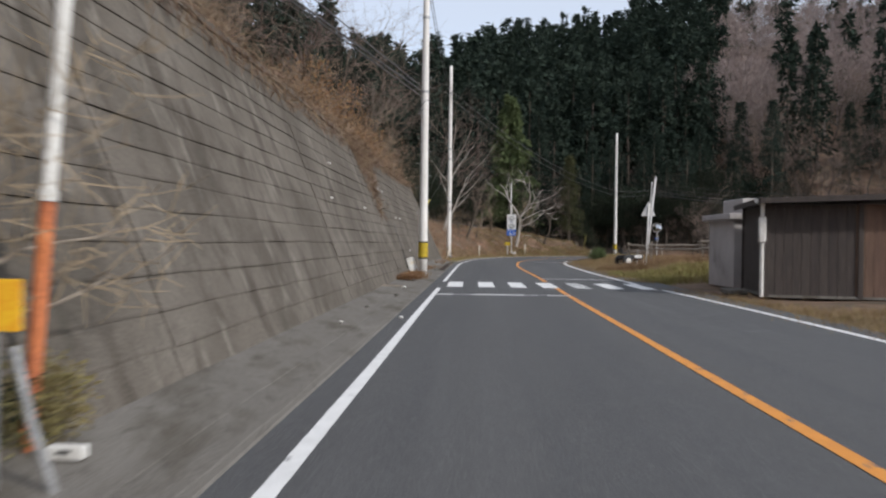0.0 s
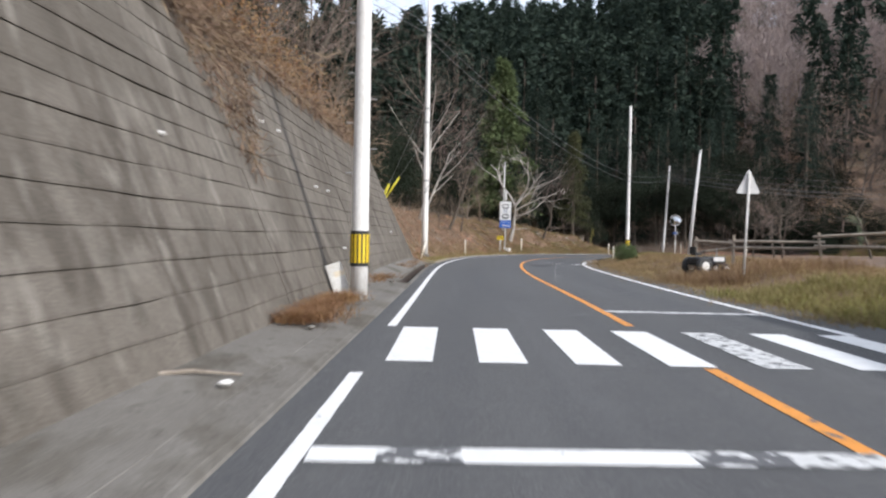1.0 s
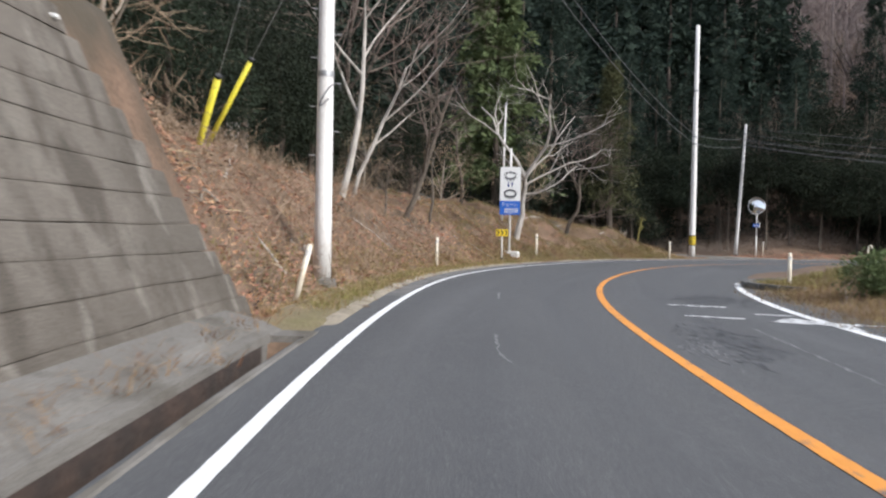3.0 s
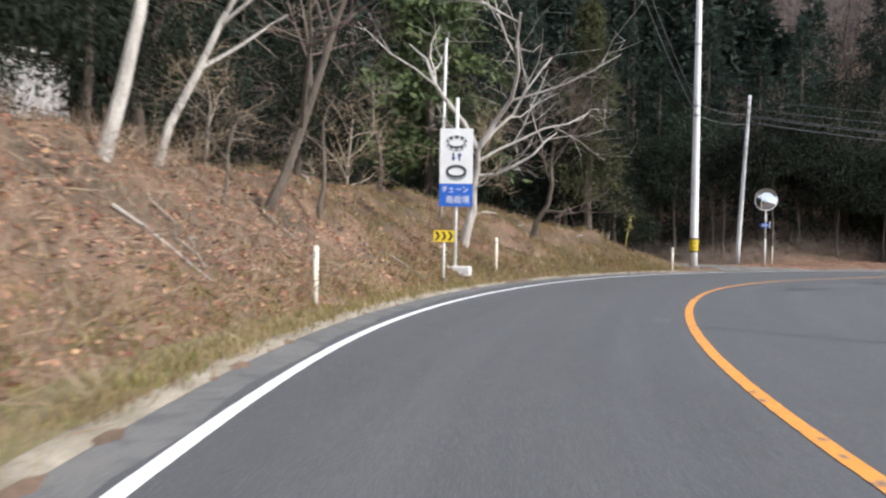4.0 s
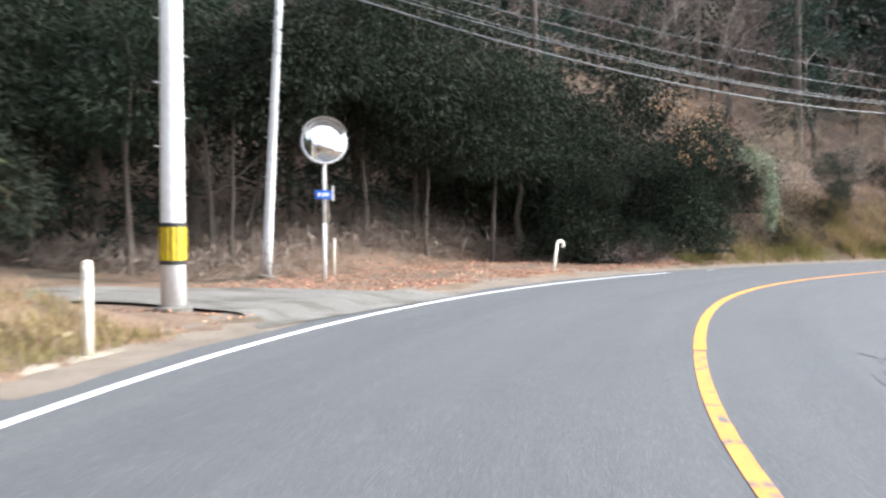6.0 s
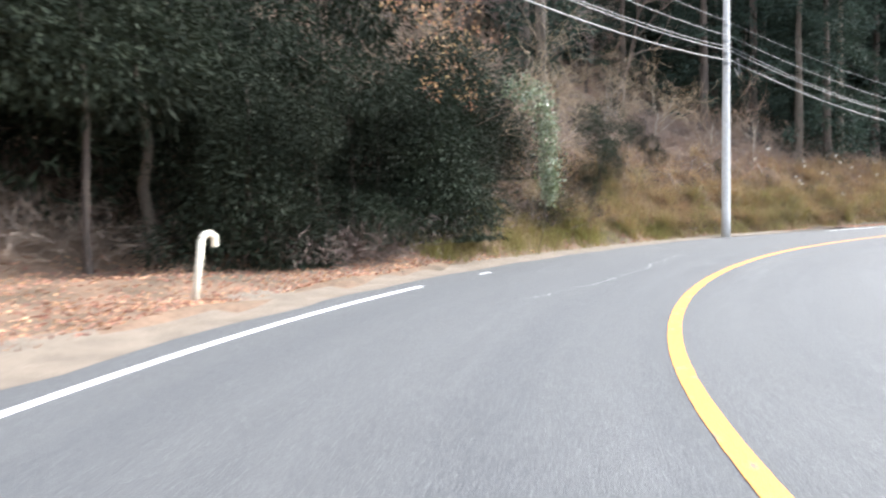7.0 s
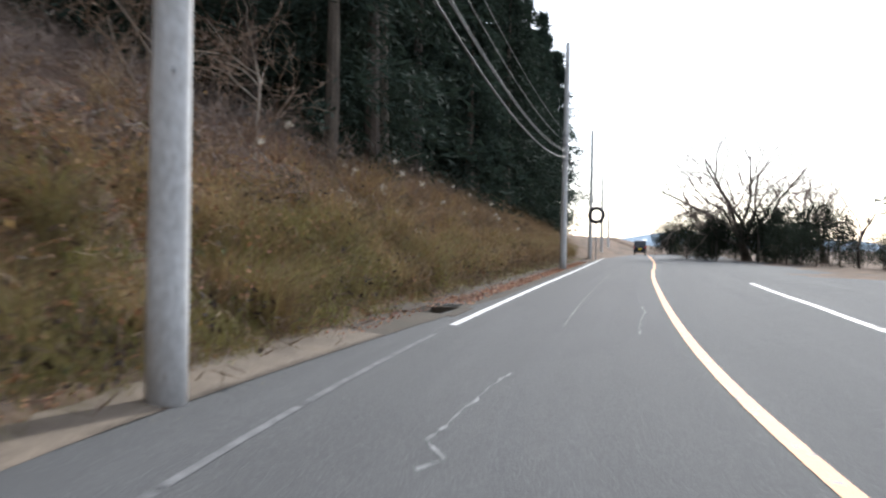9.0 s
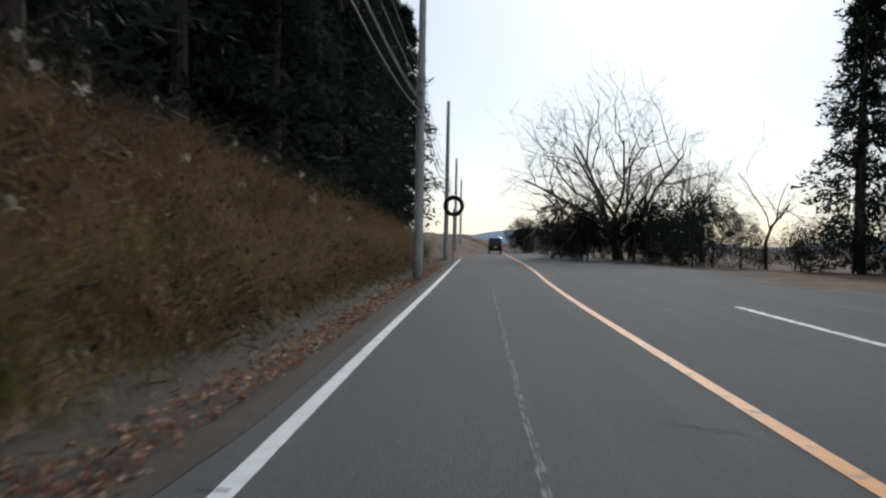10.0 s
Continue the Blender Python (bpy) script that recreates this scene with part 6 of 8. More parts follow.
# the wood on the hillside: trees one by one near the road, the rest as one far wood
rg = random.Random(21)
cand = []
step = 3.5
for ix in range(-16, 53):
    for iy in range(-2, 70):
        cand.append((ix * step + rg.uniform(-1.5, 1.5), iy * step + rg.uniform(-1.5, 1.5)))
cand = np.array(cand)
cs, cd = station(cand)
near = np.sqrt(((cand[:, None] - YX[None, ::4]) ** 2).sum(2)).min(1)
cz_ = height(cand[:, 0], cand[:, 1])
FAR = {"cedar": [], "bare": []}
for k in range(len(cand)):
    x, y, s_, d_, nr, z_ = *cand[k], cs[k], cd[k], near[k], cz_[k]
    if s_ < 2 or s_ > S_LINE + 62 or d_ < 3:
        continue
    if s_ < S_WALL + 1:
        if d_ < 5.0 or d_ > 26:
            continue
        kind = rg.choices(("bare", "bush", "rust", "cedar"), (5, 2, 2, 1 if d_ > 14 else 0))[0]
    elif s_ < S_LOW + 2:
        if d_ < 7.0 or np.sqrt(((UX - (x, y)) ** 2).sum(1)).min() < 2.6:
            continue
        if abs((x - 21.6) * 0.962 - (y - 82.0) * 0.275) < 3.0 and y < 84.5:      # clear before the fresh conifer
            continue
        if d_ < 20 and x < 6.0 + 0.25 * (y - 27.7):
            kind = rg.choices(("bare", "bush", "broad", "cedar"), (5, 2, 2, 1))[0]
        else:
            kind = rg.choices(("cedar", "bare", "broad"), (5, 3, 2) if d_ < 22 else (9, 1, 0))[0]
    elif s_ < S_SIDE + 5:
        if d_ < 8.5 or (d_ < 12 and rg.random() < 0.2):
            continue
        if np.sqrt(((TX - (x, y)) ** 2).sum(1)).min() < 2.6:
            continue
        kind = rg.choice(("cedar", "broad")) if d_ < 14 else "cedar" if d_ < 60 else rg.choice(("cedar", "bare"))
    elif s_ < S_SCRUB:
        if d_ < 7.0:
            continue
        kind = rg.choices(("cedar", "broad", "bare"), (3, 3, 4) if d_ < 20 else (4, 0, 5))[0]
    elif s_ < S_LINE + 6:
        if d_ < 7.5:
            continue
        kind = rg.choices(("bare", "cedar", "bush"), (6, 1, 3) if d_ < 25 else (8, 2, 0))[0]
    else:
        if d_ < 4.6:
            continue
        kind = "cedar_edge" if nr < 26 and s_ > S_LINE + 15 else rg.choices(("cedar", "bare"), (9, 1))[0]
    if d_ > 22 and S_LOW < s_ < S_LINE + 6:      # cedars on the near shoulder of the hill, leafless wood beyond
        kind = "bare" if x > 2.0 + (y - 7.0) * 0.55 + 4 * math.sin(y * 0.3) and rg.random() < 0.9 else "cedar"
    if nr > 42 or (nr > 30 and rg.random() < 0.35):
        if nr > 55 and rg.random() < 0.55:
            continue
        FAR["cedar" if kind in ("cedar", "broad", "cedar_edge") else "bare"].append((x, y, z_, rg.uniform(0.85, 1.3)))
    elif nr > 3:
        plant("cedar_near" if kind == "cedar" and nr < 21 else "wood_broad" if kind == "broad" else kind, x, y, rg.uniform(0.8, 1.2), rg, z_)


def far_wood(name, spots, protos, material, label, seed):
    rng = np.random.default_rng(seed)
    VV, FF, n = [], [], 0
    for j, (x, y, z, s_) in enumerate(spots):
        V, F = protos[j % len(protos)]
        a = rng.uniform(0, 2 * np.pi)
        c, s2 = np.cos(a), np.sin(a)
        Q = np.stack([V[:, 0] * c - V[:, 1] * s2, V[:, 0] * s2 + V[:, 1] * c, V[:, 2]], 1) * s_ + np.array([x, y, z])
        VV.append(Q)
        FF.append(F + n)
        n += len(V)
    ob = new(name, array_mesh(name, np.vstack(VV), np.vstack(FF), material))
    return tagged(ob, label, "wood", kind="stuff")


def twig_cloud(seed, H, R, n):
    rng = np.random.default_rng(seed)
    h = rng.uniform(0.25, 1, n)
    az = rng.uniform(0, 2 * np.pi, n)
    r = R * np.sqrt(rng.uniform(0, 1, n)) * np.sin(np.pi * np.clip(h, 0.12, 0.97)) ** 0.6
    P = np.stack([np.cos(az) * r, np.sin(az) * r, h * H * 0.9], 1)
    D = unit(np.stack([np.cos(az) * 0.7, np.sin(az) * 0.7, np.full(n, 0.9)], 1) + rng.normal(0, 0.35, (n, 3)))
    V, F = leaf_quads(P, D, rng.uniform(0.5, 1.6, n), 0.055, rng)
    m = Mesh().tube([(0, 0, -0.2), (0.1, 0.05, H * 0.5), (0, 0.1, H * 0.9)], [0.16, 0.10, 0.03], 4, cap=False)
    V2, F2 = np.array(m.v), np.array(m.f)
    return np.vstack([V, V2]), np.vstack([F, F2 + len(V)])


far_c, far_b = FAR["cedar"], FAR["bare"]
far_wood("far_cedar_wood", far_c, [cedar_proto(200 + k, 14, 2.9, nb=62, per=9, leaf=(1.05, 0.34), base=0.1) for k in range(4)], CEDARLEAF, "dense dark cedar wood on the hillside", 1)
far_wood("far_bare_wood", far_b, [twig_cloud(210 + k, 11, 3.0, 720) for k in range(4)], FARTWIG, "leafless brown wood on the hillside", 2)

# named trees of the bank
rg = random.Random(8)


def own_tree(name, x, y, seed, H, r, label, lean=(0, 0), bark=PALEBARK, twigm=None, **kw):
    w, t = grow(seed, H, r, lean=lean, **kw)
    return grown(name, (x, y, gz(x, y) - 0.05), (("trunk", mesh_of(w, "trunk", bark)), ("crown", mesh_of(t, "crown", twigm or bark))), label, "tree")


own_tree("bare_tree", 20.1, 73.6, 311, 5.4, 0.155, "pale leafless crooked tree behind the chain sign", lean=(0.12, -0.05), spread=0.75, kids=(4, 3, 3, 2), gnarl=0.24, limbs=(
    (0.99, (-0.15, 0.15, 1.0), 4.4, 0.080), (0.98, (0.40, -0.18, 1.0), 4.2, 0.078), (0.72, (0.88, -0.48, 0.12), 2.9, 0.046), (0.86, (0.80, -0.30, 0.62), 3.6, 0.044),
    (0.60, (0.55, -0.80, 0.18), 1.5, 0.028), (0.97, (0.75, 0.35, 0.85), 3.8, 0.048), (0.92, (-0.70, 0.30, 0.75), 2.0, 0.030)))
own_tree("bare_tree", 11.4, 64.1, 302, 10.5, 0.115, "pale-barked leaning bare tree on the bank's crest", twigm=TWIG, lean=(0.14, 0.06), spread=0.7, fork=0.45, gnarl=0.075)
own_tree("bare_tree", 12.0, 66.6, 303, 9.5, 0.085, "slim pale bare tree on the bank's crest", twigm=TWIG, lean=(0.10, 0.05), spread=0.7, fork=0.4, gnarl=0.075)
own_tree("bare_tree", 13.1, 66.8, 304, 4.0, 0.05, "thin crooked bare sapling on the bank", lean=(0.2, 0.2), bark=BARK)
own_tree("bare_tree", 13.9, 67.6, 305, 9.5, 0.115, "dark leaning bare tree on the bank", lean=(0.42, -0.12), gnarl=0.08, bark=BARK, twigm=TWIG)
own_tree("bare_tree", 15.3, 69.4, 306, 4.4, 0.065, "thin dark leaning stem on the bank", lean=(0.20, -0.05), bark=BARK, twigm=TWIG, kids=(3, 3, 2))
own_tree("bare_tree", 18.4, 76.9, 307, 7.0, 0.09, "crooked grey bare tree on the crest", lean=(0.15, 0.0), bark=BARK, twigm=TWIG)
own_tree("bare_tree", 24.15, 77.9, 331, 6.8, 0.11, "small grey bare tree with tan twigs on the crest", lean=(0.16, -0.06), bark=BARK, twigm=TWIG, spread=0.75, kids=(6, 5, 4, 3))
for x, y, kind, sc in ((8.6, 62.2, "broad", 0.95), (9.6, 65.2, "broad", 1.1), (7.0, 58.5, "broad", 0.9), (10.8, 68.2, "broad", 1.0), (27.3, 81.6, "broad", 0.85), (29.5, 81.4, "broad", 0.75),
                       (28.4, 83.0, "broad", 1.0), (25.6, 82.5, "broad", 0.9), (23.0, 80.6, "broad", 0.8), (15.4, 74.0, "broad", 0.9), (13.0, 71.2, "bush", 1.2), (17.0, 75.2, "bush", 1.2),
                       (21.5, 77.5, "bush", 1.3), (6.2, 55.2, "bush", 1.5), (5.4, 52.2, "bush", 1.4), (4.6, 49.0, "bare", 0.8), (3.2, 44.5, "bare", 0.75),
                       (49.0, 82.6, "low_broad", 0.8), (51.0, 81.4, "low_broad", 0.85), (53.0, 80.6, "low_broad", 0.8), (46.8, 84.2, "high_broad", 0.9), (50.2, 83.8, "low_broad", 1.0),
                       (54.8, 80.4, "broad", 0.6), (62.4, 77.4, "broad", 0.44), (60.6, 77.2, "broad", 0.34), (66.6, 76.0, "broad", 0.36), (70.8, 71.2, "broad", 0.13), (73.4, 69.4, "broad", 0.15), (68.6, 73.2, "broad", 0.17), (76.4, 67.6, "broad", 0.14), (58.8, 77.4, "broad", 0.2), (58.6, 79.6, "shrub", 1.2), (56.6, 78.2, "shrub", 0.8), (60.0, 79.0, "bush", 1.2), (67.5, 75.5, "bush", 1.2),
                       (39.6, 87.6, "high_broad", 1.0), (41.4, 86.0, "high_broad", 1.0), (43.4, 86.4, "high_broad", 1.1), (45.0, 85.4, "high_broad", 0.9), (37.4, 88.8, "high_broad", 1.1), (36.2, 91.0, "high_broad", 1.1), (42.4, 88.4, "cedar_near", 0.9), (40.4, 90.2, "cedar_near", 0.9),
                       (44.8, 88.0, "cedar_near", 0.9), (38.2, 91.6, "cedar_near", 1.0), (35.0, 93.2, "cedar_near", 1.0), 
                       (52.3, 80.1, "low_broad", 0.40), (53.7, 80.5, "low_broad", 0.66), (55.3, 80.7, "low_broad", 0.7), (51.3, 81.0, "low_broad", 0.6), (49.8, 81.6, "low_broad", 0.58), (56.9, 79.9, "low_broad", 0.58), (58.3, 80.4, "low_broad", 0.5), (57.2, 81.6, "low_broad", 0.7), (54.3, 79.3, "low_broad", 0.28), (52.2, 80.2, "low_broad", 0.8), (56.2, 78.6, "bush", 0.5),
                       (57.0, 80.4, "bush", 1.3), (19.3, 52.3, "bush", 0.22), (49.5, 86.0, "wood_broad", 1.2), (47.5, 87.5, "high_broad", 1.3), (52.0, 85.0, "wood_broad", 1.2), (50.5, 88.0, "cedar_near", 0.9), (53.8, 83.2, "wood_broad", 1.1), (48.6, 84.4, "wood_broad", 1.1), (46.0, 86.6, "high_broad", 1.1), (70.5, 73.5, "bush", 1.1), (73.5, 71.5, "bush", 1.1), (52.4, 79.8, "shrub", 1.1), (50.2, 80.7, "shrub", 0.9)):
    plant(kind, x, y, sc, rg)
V, F = cedar_proto(777, 14.5, 3.5, nb=320, per=40, leaf=(0.46, 0.14), base=0.10)
grown("conifer_tree", (21.6, 82.0, gz(21.6, 82.0) - 0.05), (("trunk", trunk_mesh(12.0, 0.17, BARK, 5)), ("crown", array_mesh("crown", V, F, FRESHLEAF))), "fresh green conifer standing out before the dark wood", "tree")
V, F = cedar_proto(778, 9.0, 2.0, nb=230, per=60, leaf=(0.20, 0.045), base=0.10)
grown("conifer_tree", (27.6, 80.2, gz(27.6, 80.2) - 0.05), (("trunk", trunk_mesh(8.6, 0.14, BARK, 6)), ("crown", array_mesh("crown", V, F, OLIVELEAF))), "olive-green conifer with hanging foliage on the bank's crest", "tree")
# cedars at the wood's edge further on
for k in range(15):
    x, y = on_left(S_LINE + 24 + k * 2.1 + rg.uniform(-0.7, 0.7), 5.2 - 0.10 * k + rg.uniform(-0.6, 1.2))
    plant("cedar_edge", x, y, rg.uniform(0.62, 1.02), rg)
# shrubs leaning over the wall's top
for k in range(46):
    s_ = rg.uniform(2, S_WALL - 1)
    x, y = on_left(s_, WALL_FOOT + WALL_LEAN * WALL_H + rg.uniform(0.6, 3.2))
    plant(rg.choices(("rust", "bush", "bare"), (4, 5, 1))[0], x, y, rg.uniform(0.55, 1.0), rg, group="scrub above the wall")
plant("shrub", -1.95, 4.25, 0.62, rg, z=0.0)
plant("bush", -2.0, 4.7, 0.75, rg, z=0.6)

# right of the road further on: broad bare tree, hedge, cedars
fan = []
for k in range(13):
    a_ = radians(-74 + 148 * k / 12 + rg.uniform(-5, 5))
    dp_ = rg.uniform(-0.45, 0.45)
    fan.append((rg.uniform(0.45, 1.0), (-0.56 * math.sin(a_) + 0.83 * dp_, -0.83 * math.sin(a_) - 0.56 * dp_, math.cos(a_) + 0.12), 8.2 * rg.uniform(0.8, 1.1), rg.uniform(0.11, 0.17)))
own_tree("bare_tree", 112.3, 24.6, 411, 4.4, 0.50, "broad leafless tree with a wide rounded crown", spread=0.95, kids=(8, 6, 6, 5), bark=BARK, twigm=TWIG, drop=0.60, gnarl=0.24, limbs=fan)
own_tree("bare_tree", 107.0, 21.6, 412, 8.5, 0.26, "leafless tree with several upright limbs", spread=0.85, kids=(8, 6, 5, 4), fork=0.12, bark=BARK, twigm=TWIG, drop=0.78, gnarl=0.13)
for x, y, sc in ((106.2, 25.3, 1.15), (108.0, 27.4, 0.8), (104.2, 27.2, 0.85), (111.0, 29.0, 0.75), (114.5, 26.5, 0.9), (116.5, 27.6, 0.8), (103.0, 25.4, 0.8), (119.0, 24.5, 0.9)):
    plant("wood_broad", x, y, sc, rg, group="hedge beside the road")
own_tree("bare_tree", 118.0, 17.5, 402, 10.0, 0.25, "leafless tree in the hedge", spread=1.1, kids=(7, 5, 4, 3), fork=0.15, bark=BARK, twigm=TWIG)
own_tree("bare_tree", 93.5, 33.0, 403, 8.0, 0.10, "thin bare tree beside the cedars", bark=BARK, twigm=TWIG)
for x, y, kind, sc in ((88.4, 33.4, "cedar_edge", 0.98), (86.2, 31.6, "cedar_edge", 0.95), (84.0, 33.6, "cedar_near", 0.85), (85.2, 27.5, "cedar_near", 0.95), (81.5, 30.5, "cedar_near", 0.9), (90.3, 30.5, "cedar_near", 0.9), (80.0, 26.5, "cedar_near", 0.95), (87.4, 29.2, "cedar_near", 0.9)):
    plant(kind, x, y, sc, rg, group="cedars beyond the lay-by")
for k in range(36):
    t_ = k / 35
    plant("wood_broad" if k % 3 else "bush", 103 + 50 * t_ + rg.uniform(-1, 1), 28.2 - 25.5 * t_ + rg.uniform(-1.5, 1.5), rg.uniform(0.5, 0.85), rg, group="hedge beside the road")
for k in range(12):
    t_ = k / 11
    plant("wood_broad" if k % 2 else "shrub", 84 + 18 * t_, 35.5 - 5 * t_ + rg.uniform(-1, 1), rg.uniform(0.4, 0.6) * (1 if k % 2 else 3), rg, group="hedge beside the lay-by")
# bare roadside saplings beyond the fence on the inner side
for x, y, q in ((32.5, 50.0, 0.6), (36.0, 47.0, 0.6), (30.5, 44.5, 0.6), (40.0, 52.0, 0.6), (26.8, 51.6, 0.5), (29.0, 53.0, 0.55), (26.0, 48.0, 0.42), (31.5, 56.0, 0.6)):
    plant("bare", x, y, q, rg, group="saplings beyond the fence")


# ---- grass, litter, vines ----
def scatter(n, s0, s1, d0, d1, rng, power=1.0):
    s_ = rng.uniform(s0, s1, n)
    d_ = d0 + (d1 - d0) * rng.uniform(0, 1, n) ** power
    x = np.interp(s_, LS, LX[:, 0]) - np.interp(s_, LS, LT[:, 1]) * d_
    y = np.interp(s_, LS, LX[:, 1]) + np.interp(s_, LS, LT[:, 0]) * d_
    return x, y, height(x, y), s_, d_


def stuff(name, V, F, material, label, category):
    return tagged(new(name, array_mesh(name, V, F, material)), label, category, kind="stuff")


rng = np.random.default_rng(77)


def clump(x, y, z, per, spread, rng):
    n = len(x)
    X = np.repeat(x, per) + rng.normal(0, spread, n * per)
    Y = np.repeat(y, per) + rng.normal(0, spread, n * per)
    return X, Y, np.repeat(z, per)


def grass(name, x, y, z, per, h, w, lean, material, label, spread=0.12):
    X, Y, Z = clump(x, y, z, per, spread, rng)
    Z = height(X, Y)
    V, F = blades(np.stack([X, Y, Z - 0.02], 1), h * rng.uniform(0.4, 1.15, len(X)), w, lean, rng)
    return stuff(name, V, F, material, label, "grass")


x, y, z, s_, d_ = scatter(1300, S_WALL + 0.5, S_SIDE - 3, 0.75, 2.3, rng, 1.7)
d_ok = d_ > edge_off(s_) + 0.12
grass("verge_grass", x[d_ok], y[d_ok], z[d_ok], 14, 0.16, 0.012, 0.5, GREENGRASS, "short green winter grass along the verge")
x, y, z, s_, d_ = scatter(1500, S_WALL + 0.5, S_SIDE - 3, 0.75, 2.1, rng, 1.5)
d_ok = d_ > edge_off(s_) + 0.12
grass("verge_grass", x[d_ok], y[d_ok], z[d_ok], 14, 0.15, 0.010, 0.9, PALEGRASS, "short straw-coloured grass along the verge")
x, y, z, s_, d_ = scatter(420, S_WALL + 1, S_SIDE - 3, 1.3, 7.0, rng)
grass("bank_grass", x, y, z, 12, 0.26, 0.012, 0.9, PALEGRASS, "matted pale dry grass on the bank")
def patchy(x, y, z, f, seed, at):
    """Only the spots that lie in the patches of a slow unevenness."""
    k = wob(x, y, f, seed) + rng.normal(0, 0.18, len(x)) > at
    return x[k], y[k], z[k]


x, y, z, s_, d_ = scatter(1500, S_SCRUB - 2, S_LINE + 50, 1.7, 4.9, rng, 1.1)
x, y, z = patchy(x, y, z, 1.7, 1.0, 0.0)
grass("tall_brown_grass", x, y, z, 42, 0.36, 0.008, 1.35, BROWNGRASS, "arching matted brown grass on the roadside bank", 0.20)
x, y, z, s_, d_ = scatter(420, S_SCRUB - 4, S_LINE + 50, 1.6, 4.2, rng, 1.1)
grass("tall_dry_grass", x, y, z, 30, 0.46, 0.009, 1.2, DRYGRASS, "arching tufts of dry grass on the roadside bank", 0.12)
x, y, z, s_, d_ = scatter(480, S_SCRUB - 2, S_LINE + 45, 1.25, 3.2, rng, 1.3)
grass("green_tufts", x, y, z, 34, 0.24, 0.008, 1.1, GREENGRASS, "yellow-green grass tufts at the foot of the bank", 0.16)
x, y, z, s_, d_ = scatter(800, S_SCRUB - 2, S_LINE + 50, 1.3, 4.6, rng, 1.2)
grass("olive_grass", x, y, z, 40, 0.22, 0.008, 1.3, OLIVEGRASS, "matted olive grass on the roadside bank", 0.24)
x, y, z, s_, d_ = scatter(110, S_SCRUB + 2, S_LINE + 1, 1.4, 2.6, rng, 1.2)
grass("green_tufts", x, y, z, 40, 0.42, 0.009, 1.0, GREENGRASS, "tall yellow-green grass clumps near the pole", 0.15)
for mt_, nn_, hh_, lb_ in ((DRYGRASS, 330, 0.74, "arching straw-coloured tufts on the bank"), (BROWNGRASS, 420, 0.86, "arching russet tufts on the bank"), (PALEGRASS, 150, 0.80, "bleached grass tufts on the bank")):
    x, y, z, s_, d_ = scatter(nn_, S_SCRUB + 2, S_LINE + 46, 1.7, 5.2, rng, 1.1)
    x, y, z = patchy(x, y, z, 1.9, 4.0, -0.1)
    grass("grass_tufts", x, y, z, 56, hh_, 0.010, 1.5, mt_, lb_, 0.075)
x, y, z, s_, d_ = scatter(130, st(50.5, 78.2), S_SCRUB + 3, 1.45, 2.6, rng)
grass("green_tufts", x, y, z, 44, 0.46, 0.009, 1.3, GREENGRASS, "arching yellow-green grass below the ivy", 0.11)
x, y, z, s_, d_ = scatter(900, S_PIT + 0.8, S_LINE + 34, 1.5, 2.9, rng)
grass("olive_grass", x, y, z, 34, 0.17, 0.008, 1.4, OLIVEGRASS, "low mossy tufts above the ditch", 0.15)
x, y, z, s_, d_ = scatter(260, S_LINE - 4, S_LINE + 30, 1.5, 2.6, rng)
grass("green_tufts", x, y, z, 34, 0.24, 0.008, 1.3, GREENGRASS, "dull green tufts above the ditch", 0.13)
# white seed heads standing out of the bank
for k in range(34):
    x, y, z, s_, d_ = scatter(1, S_LINE + 3, S_LINE + 26, 2.6, 4.6, rng)
    h_ = rng.uniform(0.5, 1.0)
    sh = thing("seed_stalk", (float(x[0]), float(y[0]), float(z[0]) - 0.03), "dry stalk with a fluffy white seed head", "weed", "white seed stalks on the bank")
    tip = Vector((rng.normal(0, 0.12), rng.normal(0, 0.12), h_))
    Mesh().tube([(0, 0, 0), tip * 0.5 + Vector((0.02, 0, 0)), tip], [0.005, 0.004, 0.003], 4).obj("stalk", PALEGRASS, sh)
    nn = 36
    V, F = leaf_quads(np.array(tip)[None] + rng.normal(0, 0.026, (nn, 3)), unit(rng.normal(0, 1, (nn, 3)) + np.array([0, 0, 0.7])), rng.uniform(0.05, 0.10, nn), 0.022, rng)
    o_ = new("seed_head", array_mesh("seed_head", V, F, SEEDHEAD))
    o_.parent = sh
x, y, z, s_, d_ = scatter(1100, st(19.5, 69.2), S_SIDE - 3, 1.2, 6.0, rng, 1.2)
grass("olive_grass", x, y, z, 26, 0.11, 0.008, 1.2, OLIVEGRASS, "thin mossy olive grass on the bank", 0.22)
for mt_, nn_, per_, hh_, at_, lb_ in ((OLIVEGRASS, 900, 30, 0.20, -0.1, "olive grass patches on the bank"), (GREENGRASS, 420, 30, 0.17, 0.15, "yellow-green grass low on the bank"), (BROWNGRASS, 330, 34, 0.26, 0.0, "flattened brown grass on the bank"), (PALEGRASS, 240, 30, 0.24, 0.1, "bleached grass on the bank")):
    x, y, z, s_, d_ = scatter(nn_, st(18.5, 67.5), S_SIDE - 3, 1.2, 3.0 if mt_ is GREENGRASS else 6.0, rng, 1.1)
    x, y, z = patchy(x, y, z, 1.1, 3.0 + nn_ / 90, at_)
    grass("bank_grass", x, y, z, per_, hh_, 0.009, 1.4, mt_, lb_, 0.16)
